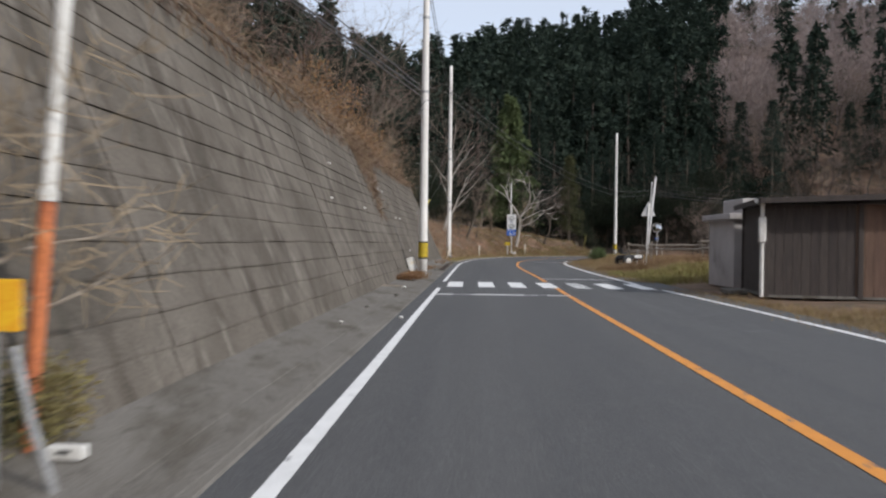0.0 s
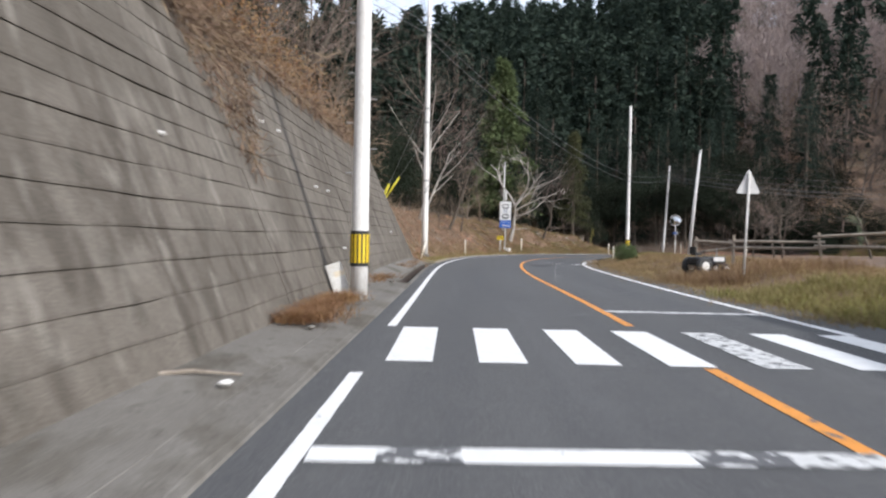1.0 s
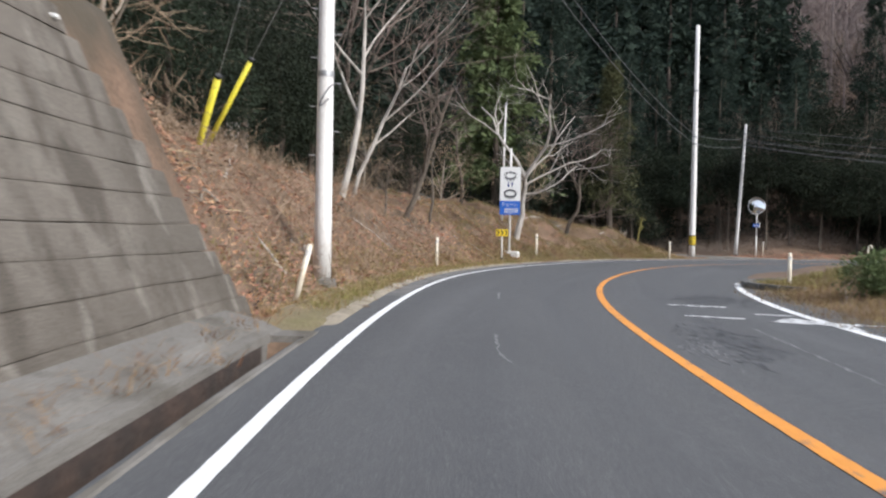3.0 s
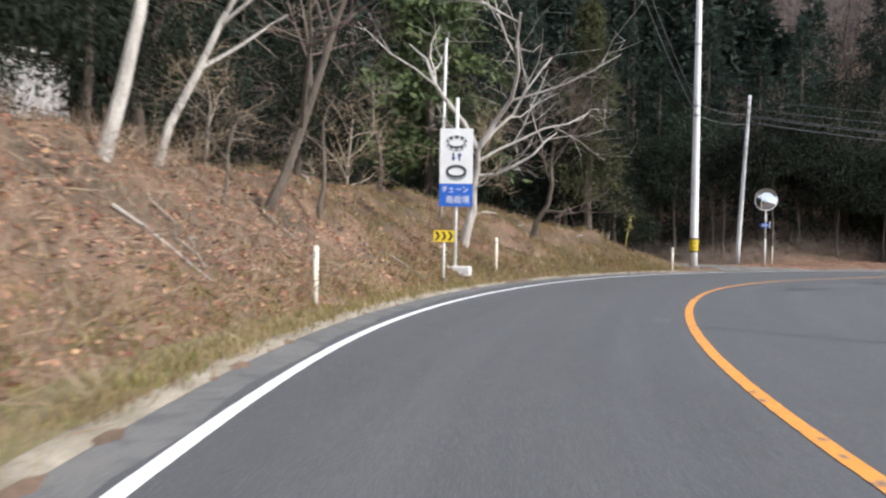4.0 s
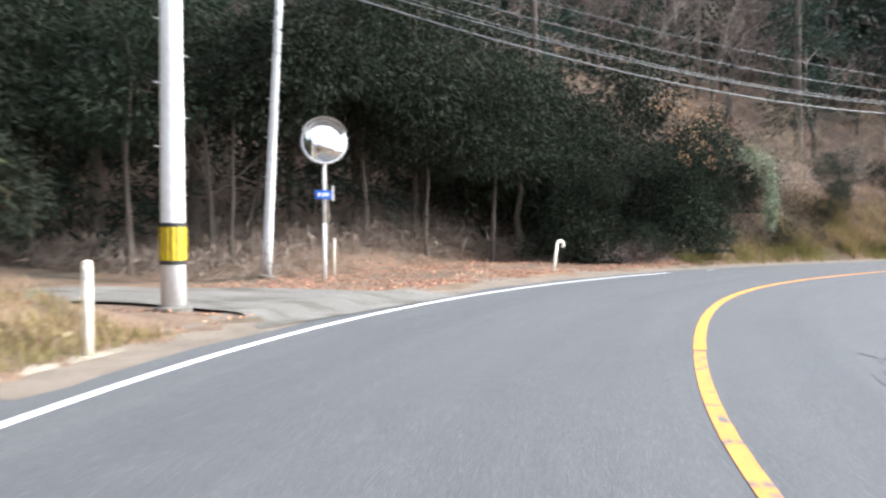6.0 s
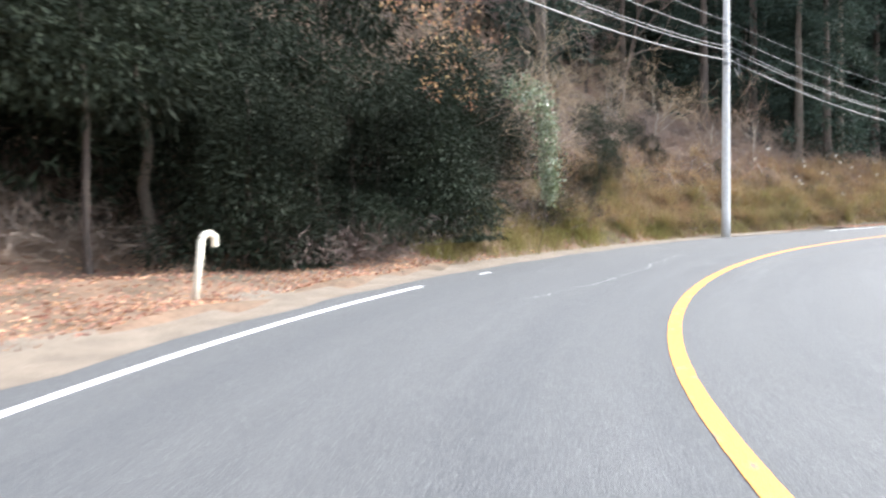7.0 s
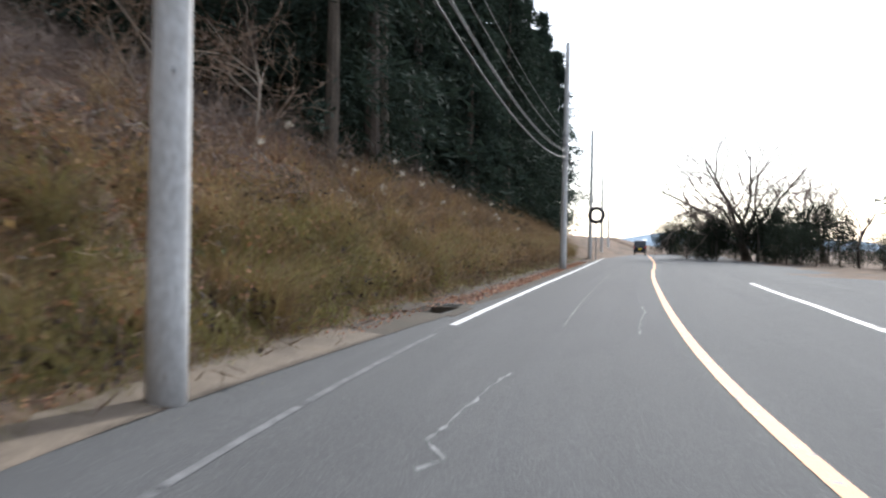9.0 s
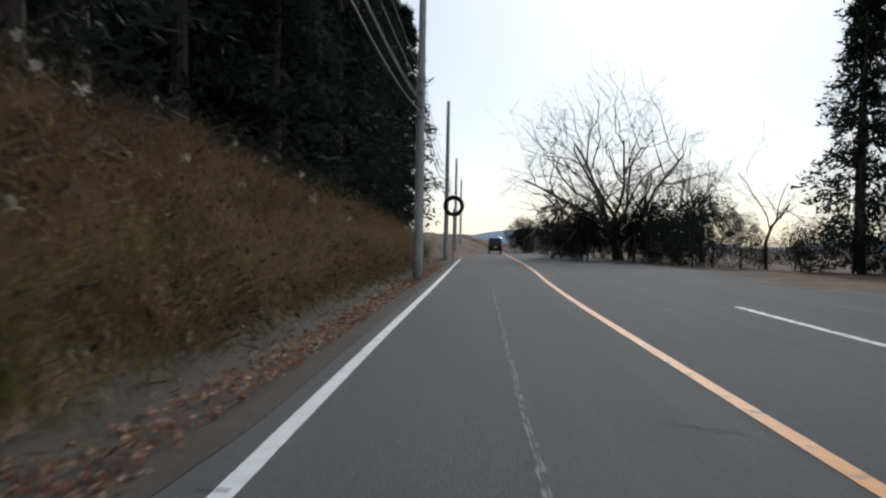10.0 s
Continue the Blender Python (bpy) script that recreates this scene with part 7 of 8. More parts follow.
# big arching tussocks at the foot of the bank before the pole
for mt_, nn_, lb_ in ((GREENGRASS, 26, "large arching yellow-green tussocks at the bank's foot"), (OLIVEGRASS, 34, "large arching olive tussocks at the bank's foot"), (DRYGRASS, 30, "large arching straw tussocks at the bank's foot"), (PALEGRASS, 12, "bleached arching tussocks at the bank's foot")):
    x, y, z, s_, d_ = scatter(nn_, st(56.0, 76.8), S_LINE + 6, 1.55, 3.1, rng, 1.1)
    grass("grass_tussocks", x, y, z, 150, 0.80, 0.010, 1.5, mt_, lb_, 0.13)
for mt_, nn_, d1_, lb_ in ((DRYGRASS, 110, 4.6, "large arching straw tussocks on the bank further on"), (BROWNGRASS, 110, 4.8, "large arching russet tussocks on the bank further on"), (PALEGRASS, 60, 4.6, "bleached tussocks on the bank further on"), (GREENGRASS, 50, 2.6, "yellow-green tussocks along the ditch")):
    x, y, z, s_, d_ = scatter(nn_, S_LINE + 6, S_LINE + 46, 1.7, d1_, rng, 1.0)
    grass("grass_tussocks", x, y, z, 110, 0.85, 0.011, 1.5, mt_, lb_, 0.10)
# litter
x, y, z, s_, d_ = scatter(68000, S_WALL + 0.5, S_SIDE - 1, 1.2, 9.0, rng, 1.3)
thin = (s_ < st(18.0, 67.0)) | (wob(x, y, 1.3, 6.0) + rng.normal(0, 0.35, len(x)) > 0.20)
x, y, z = x[thin], y[thin], z[thin]
D = unit(np.stack([rng.normal(size=len(x)), rng.normal(size=len(x)), rng.uniform(-0.1, 0.5, len(x))], 1))
V, F = leaf_quads(np.stack([x, y, z + 0.01], 1), D, rng.uniform(0.03, 0.085, len(x)), rng.uniform(0.02, 0.05, len(x)), rng)
stuff("leaf_litter", V, F, LITTER, "reddish brown fallen leaves covering the bank", "leaves")
x, y, z, s_, d_ = scatter(30000, S_SIDE + 2, S_LINE + 14, 1.35, 6.0, rng, 1.5)
D = unit(np.stack([rng.normal(size=len(x)), rng.normal(size=len(x)), rng.uniform(-0.1, 0.5, len(x))], 1))
V, F = leaf_quads(np.stack([x, y, z + 0.01], 1), D, rng.uniform(0.03, 0.08, len(x)), rng.uniform(0.02, 0.045, len(x)), rng)
stuff("leaf_litter", V, F, LITTER, "brown fallen leaves along the verge", "leaves")
x, y, z, s_, d_ = scatter(9000, S_LINE + 3.2, S_LINE + 40, 0.45, 1.8, rng)
D = unit(np.stack([rng.normal(size=len(x)), rng.normal(size=len(x)), rng.uniform(-0.1, 0.4, len(x))], 1))
V, F = leaf_quads(np.stack([x, y, np.full(len(x), 0.03)], 1), D, rng.uniform(0.03, 0.09, len(x)), rng.uniform(0.02, 0.05, len(x)), rng)
stuff("leaf_litter", V, F, LITTER, "reddish leaves fallen in the ditch", "leaves")
x, y, z, s_, d_ = scatter(700, st(62, 73), S_PIT - 0.6, 0.75, 2.2, rng, 0.8)
grass("olive_grass", x, y, z, 30, 0.10, 0.007, 1.3, OLIVEGRASS, "low mossy tufts on the damp earth edge", 0.14)
tagged(Mesh().tube([(1.98, 20.78, 0.07), (2.32, 20.83, 0.085), (2.70, 20.79, 0.06)], [0.022, 0.018, 0.010], 6).obj("fallen_branch", DRYWOOD), "pale dry stick lying on the concrete apron", "branch", "fallen branches on the bank")
x, y, z, s_, d_ = scatter(1500, S_LINE - 2, S_PIT + 3, 0.75, 2.4, rng)
D = unit(np.stack([rng.normal(size=len(x)), rng.normal(size=len(x)), rng.uniform(-0.1, 0.4, len(x))], 1))
V, F = leaf_quads(np.stack([x, y, np.maximum(z, 0.035) + 0.02], 1), D, rng.uniform(0.02, 0.07, len(x)), rng.uniform(0.015, 0.035, len(x)), rng)
stuff("leaf_litter", V, F, LITTER, "small brown leaves on the damp edge", "leaves")
x, y, z, s_, d_ = scatter(520, st(17.5, 66.5), S_SIDE - 4, 1.3, 5.5, rng, 1.1)
D = unit(np.stack([rng.normal(size=len(x)), rng.normal(size=len(x)), rng.uniform(0.0, 0.7, len(x))], 1))
V, F = leaf_quads(np.stack([x, y, z + 0.07], 1), D, rng.uniform(0.05, 0.12, len(x)), rng.uniform(0.03, 0.07, len(x)), rng)
stuff("leaf_litter", V, F, SEEDSTRAW, "bleached pale leaves dotted over the bank", "leaves")
x, y, z, s_, d_ = scatter(160, st(17.5, 66.5), S_SIDE - 4, 1.4, 5.0, rng, 1.1)
grass("dark_tufts", x, y, z, 26, 0.18, 0.010, 1.3, VINE, "dark dead weed clumps on the bank", 0.09)
# fallen branches on the banks
for k in range(90):
    if k < 45 and k % 5 > 1:
        continue
    x, y, z, s_, d_ = scatter(1, S_WALL + 2, st(21, 71), 1.8, 5.5, rng) if k < 45 else scatter(1, S_SCRUB - 2, S_LINE + 8, 3.0, 9.0, rng)
    a = rng.uniform(0, 6.28)
    L_ = rng.uniform(0.5, 1.7)
    bend = rng.normal(0, 0.10, 6)
    p = np.array([[x[0] + math.cos(a) * L_ * t - math.sin(a) * bend[i_] * L_ * 0.6, y[0] + math.sin(a) * L_ * t + math.cos(a) * bend[i_] * L_ * 0.6] for i_, t in enumerate((0, 0.2, 0.42, 0.6, 0.8, 1.0))])
    hz = height(p[:, 0], p[:, 1]) + 0.02
    tagged(Mesh().tube([(*p[j], hz[j] + 0.012 * j + 0.2 * abs(bend[j])) for j in range(6)], [0.026, 0.023, 0.020, 0.016, 0.012, 0.006], 6).obj("fallen_branch", DRYWOOD if k % 2 else PALEBARK),
           "broken pale branch lying on leaf litter", "branch", "fallen branches on the bank")


def stick_up(name, x, y, top, r0, r1, material, label, category, group=""):
    """A leaning stem or stick whose foot stands in the ground."""
    b_ = Vector((x, y, gz(x, y) - 0.04))
    e_ = b_ + Vector(top)
    return tagged(Mesh().tube([b_, b_.lerp(e_, 0.5) + Vector((0.02, -0.02, 0.02)), e_], [r0, (r0 + r1) / 2, r1], 7).obj(name, material), label, category, group)


# splintered stump with upright shards
stump = thing("broken_stump", (28.65, 80.65, gz(28.65, 80.65) - 0.03), "pale splintered tree stump on the crest", "stump")
Mesh().tube([(0, 0, 0), (0.01, 0, 0.16), (0.02, 0.01, 0.30)], [0.20, 0.15, 0.12], 9).obj("stump_base", BARK, stump)
for k in range(7):
    a = k * 0.9
    Mesh().tube([(0.09 * math.cos(a), 0.09 * math.sin(a), 0.2), (0.13 * math.cos(a), 0.11 * math.sin(a), 0.42), (0.17 * math.cos(a) + 0.05, 0.14 * math.sin(a), 0.55 + 0.09 * (k % 4))], [0.045, 0.034, 0.008], 5).obj("splinter", DRYWOOD, stump)
for x, y, top in ((28.2, 80.0, (0.3, 0.25, 0.10)), (29.7, 80.9, (0.42, -0.28, 0.03)), (26.6, 79.2, (0.35, 0.2, 0.12)), (27.4, 78.8, (-0.3, 0.2, 0.10)), (22.0, 75.2, (0.30, 0.05, 0.04))):
    stick_up("fallen_branch", x, y, (top[0], top[1], top[2] + gz(x + top[0], y + top[1]) - gz(x, y)), 0.035, 0.024, PALEBARK, "short pale sawn branch lying on the bank", "branch", "fallen branches on the bank")
# long peeled branch lying along the crest
p = [(21.6 + 0.55 * k, 76.9 + 0.36 * k + 0.06 * math.sin(k * 1.7)) for k in range(6)]
tagged(Mesh().tube([(a, b, gz(a, b) + 0.05 + 0.03 * math.sin(2.1 * k)) for k, (a, b) in enumerate(p)], [0.032, 0.030, 0.027, 0.023, 0.018, 0.009], 6).obj("fallen_branch", PALEBARK),
       "long peeled branch lying along the crest", "branch", "fallen branches on the bank")
# yellow young bamboo
bamboo = thing("bamboo", (29.25, 80.1, gz(29.25, 80.1) - 0.03), "leaning yellow young bamboo with sparse leaves", "bamboo")
Mesh().tube([(0, 0, 0), (0.06, 0, 0.45), (0.17, 0.02, 0.95), (0.33, 0.03, 1.35)], [0.028, 0.026, 0.020, 0.008], 7).obj("stem", BAMBOO, bamboo)
pr = np.random.default_rng(91)
nn = 46
P_ = np.stack([0.14 + pr.normal(0, 0.10, nn), pr.normal(0, 0.09, nn), pr.uniform(0.75, 1.4, nn)], 1)
V, F = leaf_quads(P_, unit(np.stack([pr.normal(0.2, 0.6, nn), pr.normal(0, 0.6, nn), pr.uniform(-1.0, 0.1, nn)], 1)), pr.uniform(0.14, 0.26, nn), 0.028, pr)
o_ = new("leaves", array_mesh("leaves", V, F, BAMBOO))
o_.parent = bamboo


# dead vines hanging over the wall
def vines(n, s0, s1, drop, seed):
    r_ = np.random.default_rng(seed)
    sv = r_.uniform(s0, s1, n)
    zz = WALL_H + 0.15 - drop * r_.uniform(0, 1, n) ** 1.5 * (1 - np.abs((sv - (s0 + s1) / 2) / ((s1 - s0) / 2)) ** 1.5)
    P = np.array([wall_point(a, b, 0.06 + r_.uniform(0, 0.10)) for a, b in zip(sv, zz)])
    D = unit(r_.normal(0, 0.9, (n, 3)) + np.array([0.15, -0.05, -0.6]))
    return leaf_quads(P, D, r_.uniform(0.10, 0.42, n), r_.uniform(0.005, 0.022, n), r_)


sv0 = st(4.9, 27.0)
V, F = vines(3600, 36.9, 40.6, 2.5, 1)
V2, F2 = vines(9000, 2, S_WALL - 5, 0.55, 2)
stuff("hanging_vines", np.vstack([V, V2]), np.vstack([F, F2 + len(V)]), VINE, "dead brown vines hanging over the wall's top", "vines")
# verge on the inner side
n = 3000
sr = rng.uniform(12, RS[-1] - 0.5, n)
dr = -0.35 - 7.0 * rng.uniform(0, 1, n) ** 1.3
x = np.interp(sr, RS, RX[:, 0]) - np.interp(sr, RS, RT[:, 1]) * dr
y = np.interp(sr, RS, RX[:, 1]) + np.interp(sr, RS, RT[:, 0]) * dr
ok = ~((x > 10.2) & (x < 16.5) & (y > 14) & (y < 24.5))
x, y = x[ok], y[ok]
grass("verge_grass", x, y, 0 * x, 22, 0.20, 0.008, 1.2, DRYGRASS, "rough dry grass on the inner verge", 0.30)
grass("verge_grass", x[::5] + 0.3, y[::5], 0 * x[::5], 30, 0.17, 0.008, 0.9, OLIVEGRASS, "olive grass on the inner verge", 0.32)
grass("verge_grass", x[1::4], y[1::4], 0 * x[1::4], 22, 0.24, 0.008, 1.2, BROWNGRASS, "brown grass on the inner verge", 0.30)
x, y = rng.uniform(20.8, 24.4, 260), rng.uniform(54.4, 58.0, 260)
ok = np.hypot(x - 22.6, y - 56.2) < 2.1
grass("island_grass", x[ok], y[ok], 0 * x[ok], 14, 0.22, 0.014, 0.6, GREENGRASS, "green grass on the kerbed island", 0.12)
n = 500
x, y = rng.uniform(11.2, 15.5, n), rng.uniform(24.2, 31.0, n)
ok = station(np.stack([x, y], 1), (RX, RT, RS))[1] < -0.5
grass("verge_grass", x[ok], y[ok], 0 * x[ok], 14, 0.34, 0.014, 0.8, GREENGRASS, "rank green grass beside the block", 0.16)
x, y = rng.uniform(14.0, 19.5, 420), rng.uniform(33.5, 40.0, 420)
ok = (np.abs((x - 16.2) * 0.95 - (y - 36.4) * -0.3) < 3.2) & (y < 36.6 + 0.2 * (x - 16))
ok &= station(np.stack([x, y], 1), (RX, RT, RS))[1] < -0.6
grass("verge_grass", x[ok], y[ok], 0 * x[ok], 26, 0.50, 0.009, 0.9, BROWNGRASS, "tall brown grass before the fence", 0.16)
# weeds at the wall's foot
sw = np.r_[rng.uniform(sv0 - 3.2, sv0 + 1.2, 150), rng.uniform(st(6.2, 32.5), st(6.9, 35.5), 22), rng.uniform(st(8, 41), S_WALL, 40)]
dw = WALL_FOOT - 0.10 - np.abs(rng.normal(0, 0.22, len(sw)))
P = np.array([on_left(a, b) for a, b in zip(sw, dw)])
X, Y, Z = clump(P[:, 0], P[:, 1], 0 * sw, 22, 0.12, rng)
V, F = blades(np.stack([X, Y, np.full(len(X), 0.08)], 1), 0.16 * rng.uniform(0.3, 1.3, len(X)), 0.008, 2.6, rng)
stuff("dry_weeds", V, F, RUSTLEAF, "matted reddish brown dry weeds at the wall's foot", "weeds")

# orange-leaved tree over the evergreens
for x, y, sd in ((52.3, 80.9, 521), (53.4, 80.4, 523)):
    w, t = grow(sd, 6.2, 0.07, 0.9, levels=4, kids=(7, 4, 4, 3), fork=0.35)
    V, F = lump_proto(sd + 1, [(-0.9, -0.9, 3.4, 0.5, 0.25), (0.3, -1.1, 4.0, 0.6, 0.3), (-0.2, -0.5, 4.7, 0.9, 0.4), (0.6, -0.9, 3.1, 0.3, 0.2), (-1.4, -0.8, 4.3, 0.6, 0.3), (-1.0, -1.0, 2.6, 0.15, 0.15)], 260, (0.09, 0.05), up=-0.4)
    grown("orange_leaved_tree", (x, y, gz(x, y) - 0.05), (("trunk", mesh_of(w, "trunk", BARK)), ("crown", mesh_of(t, "crown", TANTWIG)), ("foliage", array_mesh("foliage", V, F, ORANGELEAF))), "slender tree with sprays of orange winter leaves", "tree")


def dense_bush(x, y, z, scale, material, label, seed):
    lobes = [(0, 0, 0.36, 0.45, 0.36), (0.22, 0.1, 0.42, 0.34, 0.30), (-0.2, 0.12, 0.34, 0.34, 0.30), (0.05, -0.2, 0.30, 0.34, 0.28)]
    V, F = lump_proto(seed, lobes, 3600, (0.085, 0.034))
    w, t = grow(seed + 1, 1.2, 0.02, 1.0, levels=2, kids=(6, 3))
    return grown("low_bush", (x, y, z), (("stem", mesh_of(w, "stem", BARK)), ("foliage", array_mesh("foliage", V, F, material))), label, "shrub", "", 0.0, scale)


dense_bush(20.2, 52.6, gz(20.2, 52.6) + 0.02, 1.05, FRESHLEAF, "rounded green bush in dry grass", 601)
dense_bush(-1.60, 4.75, 0.05, 0.62, OLIVEGRASS, "olive leafy scrub beside the rusty post", 603)
w, t = grow(611, 4.4, 0.026, 0.9, levels=2, kids=(6, 3), fork=0.35, gnarl=0.22)
grown("dead_shrub", (-1.42, 5.25, 0.05), (("stem", mesh_of(w, "stem", DRYWOOD)), ("crown", mesh_of(t, "crown", DRYWOOD))), "bleached dead shrub leaning before the wall", "shrub")
# ivy-covered stump
iv = thing("ivy_column", (54.3, 77.95, gz(54.3, 77.95) - 0.05), "old stem wrapped in glossy ivy leaves", "ivy")
Mesh().tube([(0.1, 0.3, 0), (0.02, 0.12, 0.8), (0.0, 0.05, 1.8), (-0.1, 0.25, 3.8)], [0.008, 0.008, 0.012, 0.016], 6).obj("stem", BARK, iv)
V, F = lump_proto(501, [(0.02, 0.0, 1.62, 0.08, 0.24), (0.03, 0.0, 1.92, 0.17, 0.28), (0.0, 0.0, 2.3, 0.20, 0.36), (-0.04, 0.0, 2.75, 0.16, 0.38), (-0.10, 0.05, 3.2, 0.20, 0.36), (-0.3, 0.25, 3.6, 0.34, 0.28), (-0.7, 0.5, 3.8, 0.36, 0.24)], 3000, (0.066, 0.056), up=-0.3)
ob = new("ivy_leaves", array_mesh("ivy_leaves", V, F, IVYLEAF))
ob.parent = iv
# distant hills, with the blue-grey haze put into their colour
HAZE = mat("painted_distance_haze", (0.34, 0.41, 0.48), (0.30, 0.37, 0.43), scale=0.01, rough=1.0, bump=0.0, spec=0.0)
V, F = [], []
for k in range(41):
    a = radians(95 + k * 2.2)
    h = 14 + 8 * math.sin(k * 0.5) + 5 * math.sin(k * 1.3 + 1)
    for rr, z in ((1250, -20), (1330, h), (1500, h * 0.7)):
        V.append((68 + math.sin(a) * rr, 68 + math.cos(a) * rr, z))
for k in range(40):
    for c in range(2):
        F.append((k * 3 + c, k * 3 + c + 1, k * 3 + 4 + c, k * 3 + 3 + c))
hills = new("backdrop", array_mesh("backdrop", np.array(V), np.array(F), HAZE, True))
tagged(hills, "low wooded hills on the horizon, haze in their colour", "hills", kind="structure")


# straw, dead stems and clods lying over the bank
def straw(name, n, s0, s1, d0, d1, ln, w, material, label, seed):
    r_ = np.random.default_rng(seed)
    x, y, z, s_, d_ = scatter(n, s0, s1, d0, d1, r_, 1.1)
    a = r_.uniform(0, 6.28, n)
    k = (np.sin(x * 1.9 + 2.0 * np.sin(y * 1.3)) + r_.normal(0, 0.5, n)) > -0.15
    D = unit(np.stack([np.cos(a), np.sin(a), r_.uniform(-0.25, 0.35, n)], 1))
    V, F = leaf_quads(np.stack([x, y, z + r_.uniform(0.02, 0.09, n)], 1)[k], D[k], (ln * r_.uniform(0.4, 1.4, n))[k], (w * r_.uniform(0.6, 1.5, n))[k], r_)
    return stuff(name, V, F, material, label, "debris")


straw("dead_stems", 2000, S_WALL + 0.4, st(17, 65.6), 1.3, 5.6, 0.42, 0.012, SEEDSTRAW, "bleached straw and dead stems strewn over the bank", 91)
straw("dead_stems", 1300, st(17, 65.6), S_SIDE - 4, 1.4, 5.5, 0.32, 0.012, SEEDSTRAW, "bleached stems strewn over the mossy bank", 92)
straw("dark_clods", 2600, S_WALL + 0.6, st(21.5, 71.5), 1.5, 6.5, 0.09, 0.045, SOILCLOD, "dark wet clods and rotten leaves on the bank", 93)
straw("large_leaves", 6000, S_WALL + 0.6, st(21.5, 71.5), 1.35, 6.0, 0.095, 0.06, LITTER, "large curled brown leaves on the bank", 94)


# undergrowth below the trees
def undergrowth(name, n, s0, s1, d0, d1, leaf, hgt, material, label, seed, power=1.0):
    r_ = np.random.default_rng(seed)
    m_ = n // 26
    x, y, z, s_, d_ = scatter(m_, s0, s1, d0, d1, r_, power)
    k = r_.integers(0, m_, n)
    hk = r_.uniform(0.3, 1.0, m_) * hgt
    P = np.stack([x[k] + r_.normal(0, 0.42, n), y[k] + r_.normal(0, 0.42, n), z[k] + hk[k] * r_.uniform(0, 1, n) ** 0.8], 1)
    D = unit(r_.normal(0, 1, (n, 3)) + np.array([0, 0, 0.4]))
    V, F = leaf_quads(P, D, leaf[0] * r_.uniform(0.5, 1.4, n), leaf[1] * r_.uniform(0.5, 1.4, n), r_)
    return stuff(name, V, F, material, label, "undergrowth")


undergrowth("dark_undergrowth", 60000, S_MARK + 3, S_SCRUB + 2, 5.6, 20, (0.13, 0.035), 1.6, EVERLEAF, "dark evergreen undergrowth below the trees", 61)
undergrowth("brown_undergrowth", 42000, S_SCRUB + 2, S_LINE + 58, 4.0, 20, (0.50, 0.014), 1.2, TWIG, "tangled brown undergrowth on the slope", 62)
undergrowth("brown_undergrowth", 60000, S_SCRUB + 1, S_LINE + 24, 2.8, 10, (0.34, 0.012), 0.8, TWIG, "dense dark bramble tangle on the slope", 67)
undergrowth("brown_undergrowth", 30000, S_SIDE + 3, S_MARK + 6, 5.4, 16, (0.40, 0.014), 0.9, TWIG, "brown bramble and dead stems below the trees", 75)
undergrowth("brown_undergrowth", 15000, S_WALL + 0.5, st(17, 65.6), 1.5, 6.0, (0.36, 0.013), 0.24, TANTWIG, "dry twigs and stems lying over the bank", 68)
undergrowth("dark_undergrowth", 30000, S_SIDE + 4, S_SCRUB + 2, 16, 40, (0.32, 0.09), 2.4, EVERLEAF, "dark evergreen thicket deep in the wood", 69)
undergrowth("bramble", 17000, S_SCRUB + 1, S_LINE + 40, 1.6, 5.0, (0.065, 0.036), 0.75, RUSTLEAF, "clumps of withered russet bramble leaves", 71, 1.1)
undergrowth("brown_undergrowth", 26000, S_MARK + 3, S_SCRUB + 4, 1.9, 6.5, (0.30, 0.012), 0.7, TWIG, "dark bramble tangle at the foot of the evergreens", 76)
undergrowth("dark_undergrowth", 14000, S_MARK + 5, S_SCRUB + 5, 2.6, 6.0, (0.10, 0.035), 0.9, EVERLEAF, "low dark evergreen scrub below the ivy", 77)
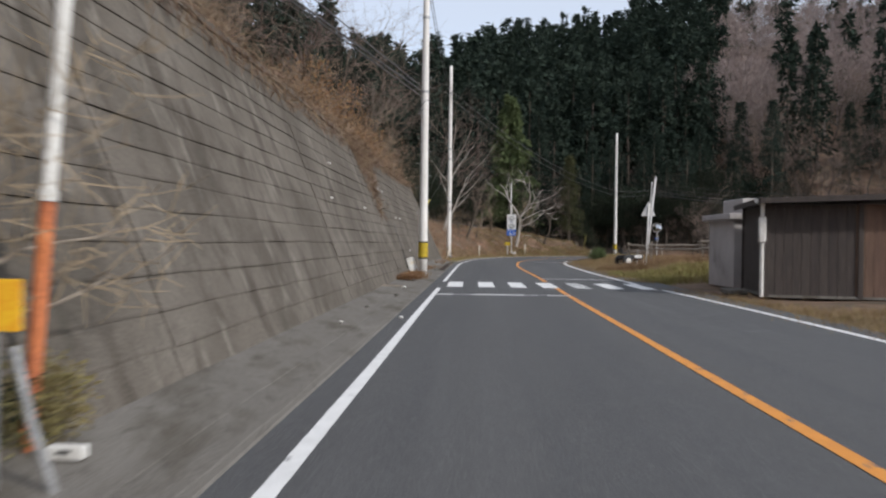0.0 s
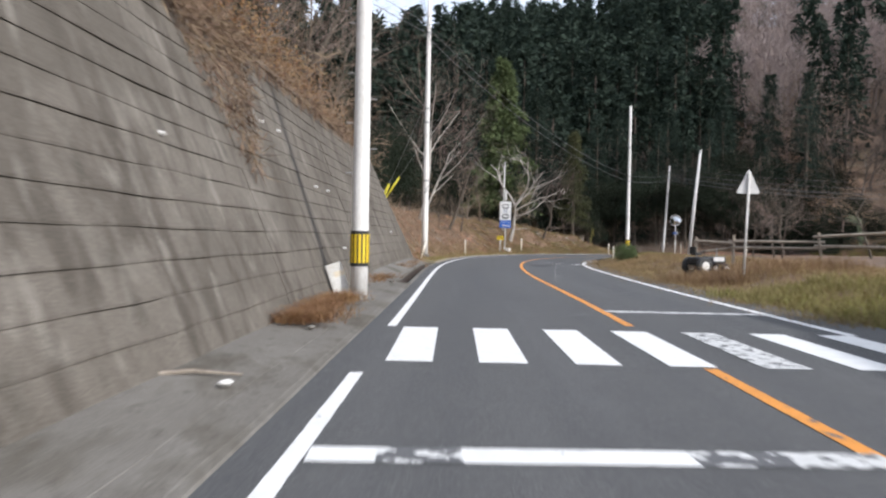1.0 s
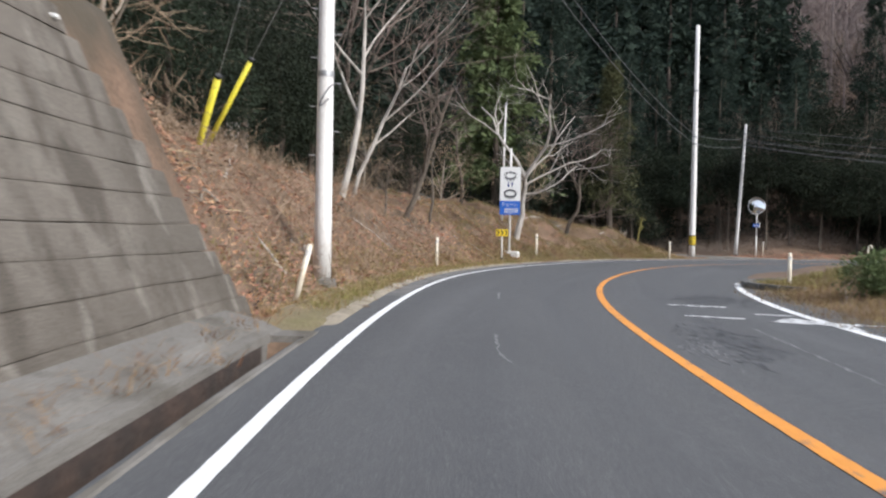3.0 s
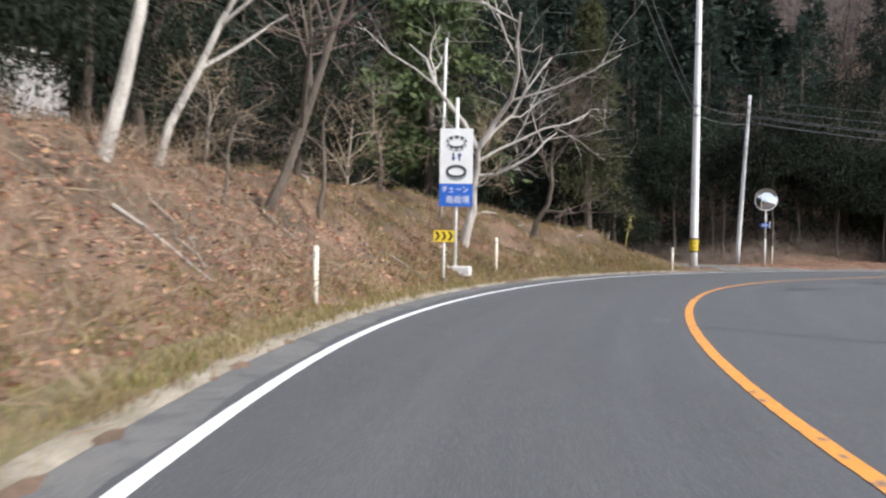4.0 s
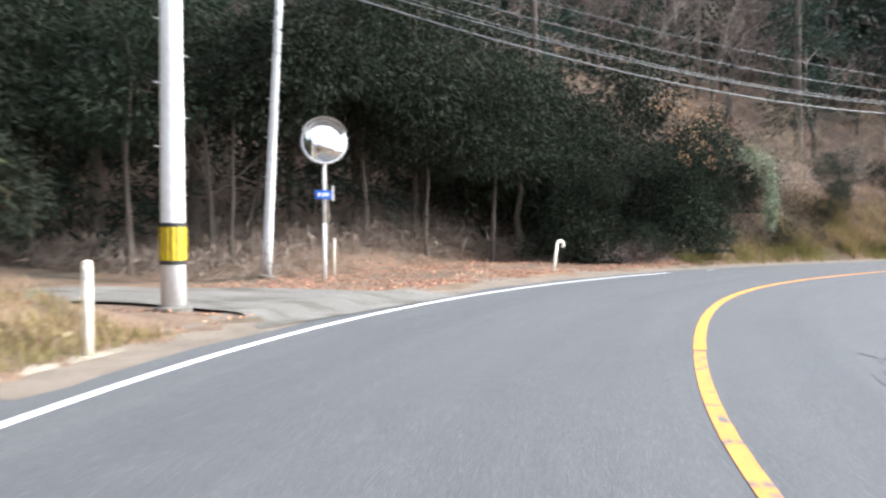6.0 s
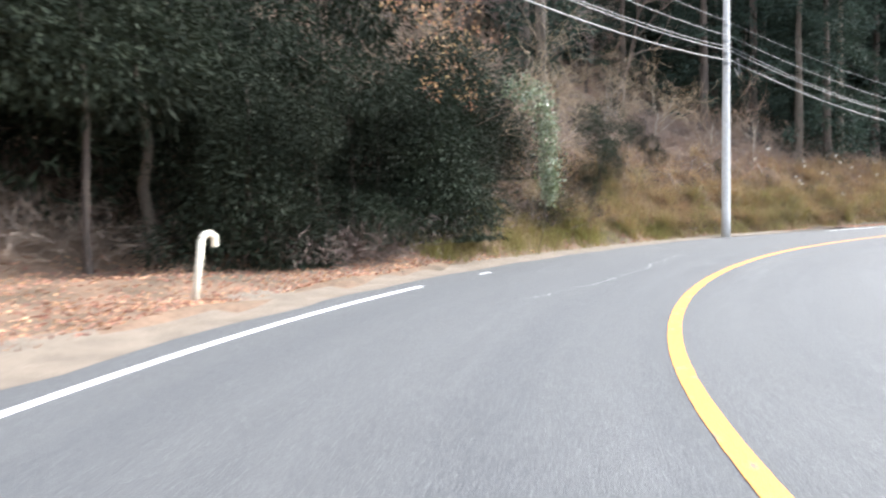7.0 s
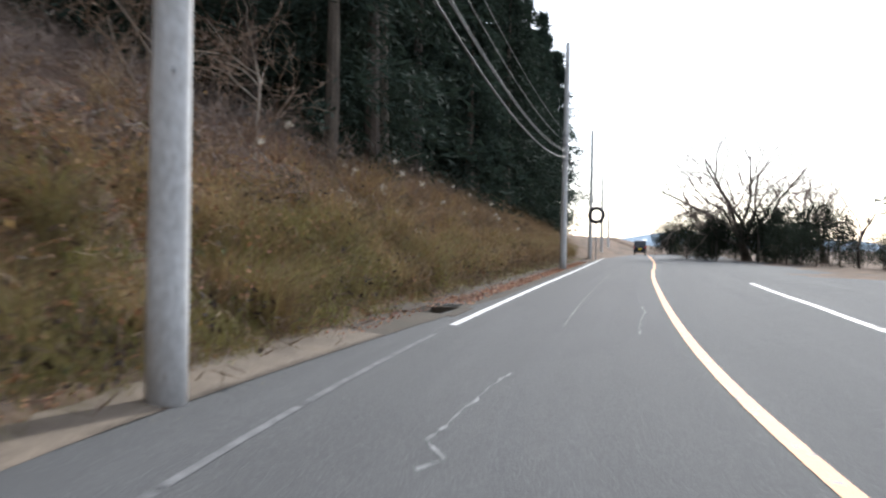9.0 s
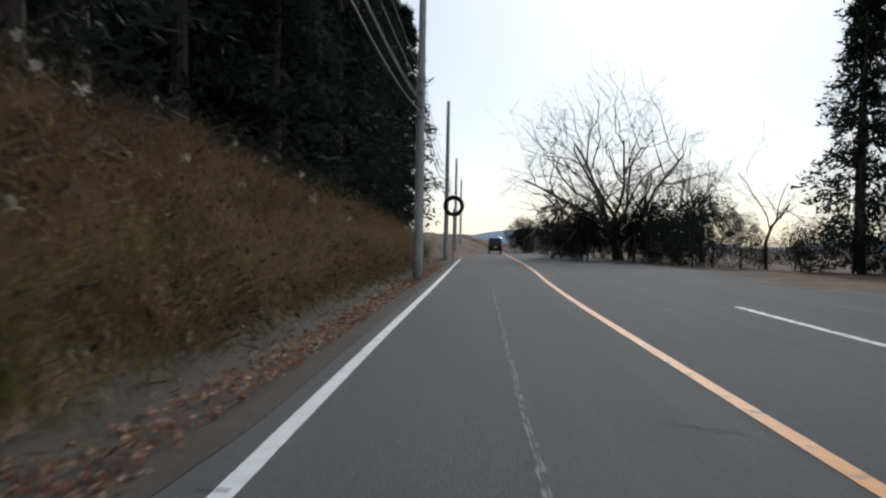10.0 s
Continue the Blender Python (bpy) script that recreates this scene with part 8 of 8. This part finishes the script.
undergrowth("brown_undergrowth", 26000, S_LINE - 8, S_LINE + 32, 1.35, 3.6, (0.22, 0.012), 0.30, VINE, "dead brown stems matted over the foot of the bank", 78)
undergrowth("dark_clumps", 9000, S_LINE - 8, S_LINE + 32, 1.5, 4.2, (0.10, 0.035), 0.5, SOILCLOD, "dark withered clumps on the bank", 79)
undergrowth("bramble", 12000, S_SCRUB + 1, S_LINE + 40, 1.5, 4.5, (0.045, 0.024), 0.4, FRESHLEAF, "patches of green bramble leaves", 72, 1.1)
undergrowth("brown_undergrowth", 26000, S_SCRUB + 1, S_LINE + 55, 1.9, 7, (0.05, 0.022), 0.5, LITTER, "withered brown leaves on the roadside bank", 63)
undergrowth("dark_undergrowth", 52000, S_WALL + 2, S_SIDE - 2, 7.5, 26, (0.13, 0.038), 1.4, EVERLEAF, "dark evergreen undergrowth behind the crest", 64)
undergrowth("dark_undergrowth", 20000, S_LINE + 10, S_LINE + 60, 5.5, 18, (0.22, 0.07), 1.6, CEDARLEAF, "dark undergrowth below the cedars", 65)
undergrowth("brown_undergrowth", 22000, 2, S_WALL + 4, 3.6, 14, (0.60, 0.018), 1.3, TANTWIG, "tangled brown scrub above the wall", 66)

# loose stones and scraps at the wall's foot
for k, (x, y, r) in enumerate(((0.55, 11.6, 0.028), (1.15, 14.3, 0.04), (2.05, 17.4, 0.05), (2.6, 20.4, 0.045), (3.35, 24.0, 0.04), (5.6, 33.6, 0.05), (1.5, 12.2, 0.035), (4.9, 32.2, 0.04))):
    rk = random.Random(k)
    bm = bmesh.new()
    bmesh.ops.create_icosphere(bm, subdivisions=2, radius=r)
    for v in bm.verts:
        v.co = Vector((v.co.x * 1.4, v.co.y, v.co.z * 0.6)) * rk.uniform(0.85, 1.15)
    me = bpy.data.meshes.new("stone")
    bm.to_mesh(me)
    bm.free()
    me.materials.append(OLDWHITE if k % 3 == 0 else SHOULDER)
    ob = new("stone", me)
    ob.matrix_world = pose(x, y, 0.055 + r * 0.3, 0, 0, rk.uniform(0, 360))
    tagged(ob, "small pale stone lying on the concrete apron", "stone", "loose stones on the apron")
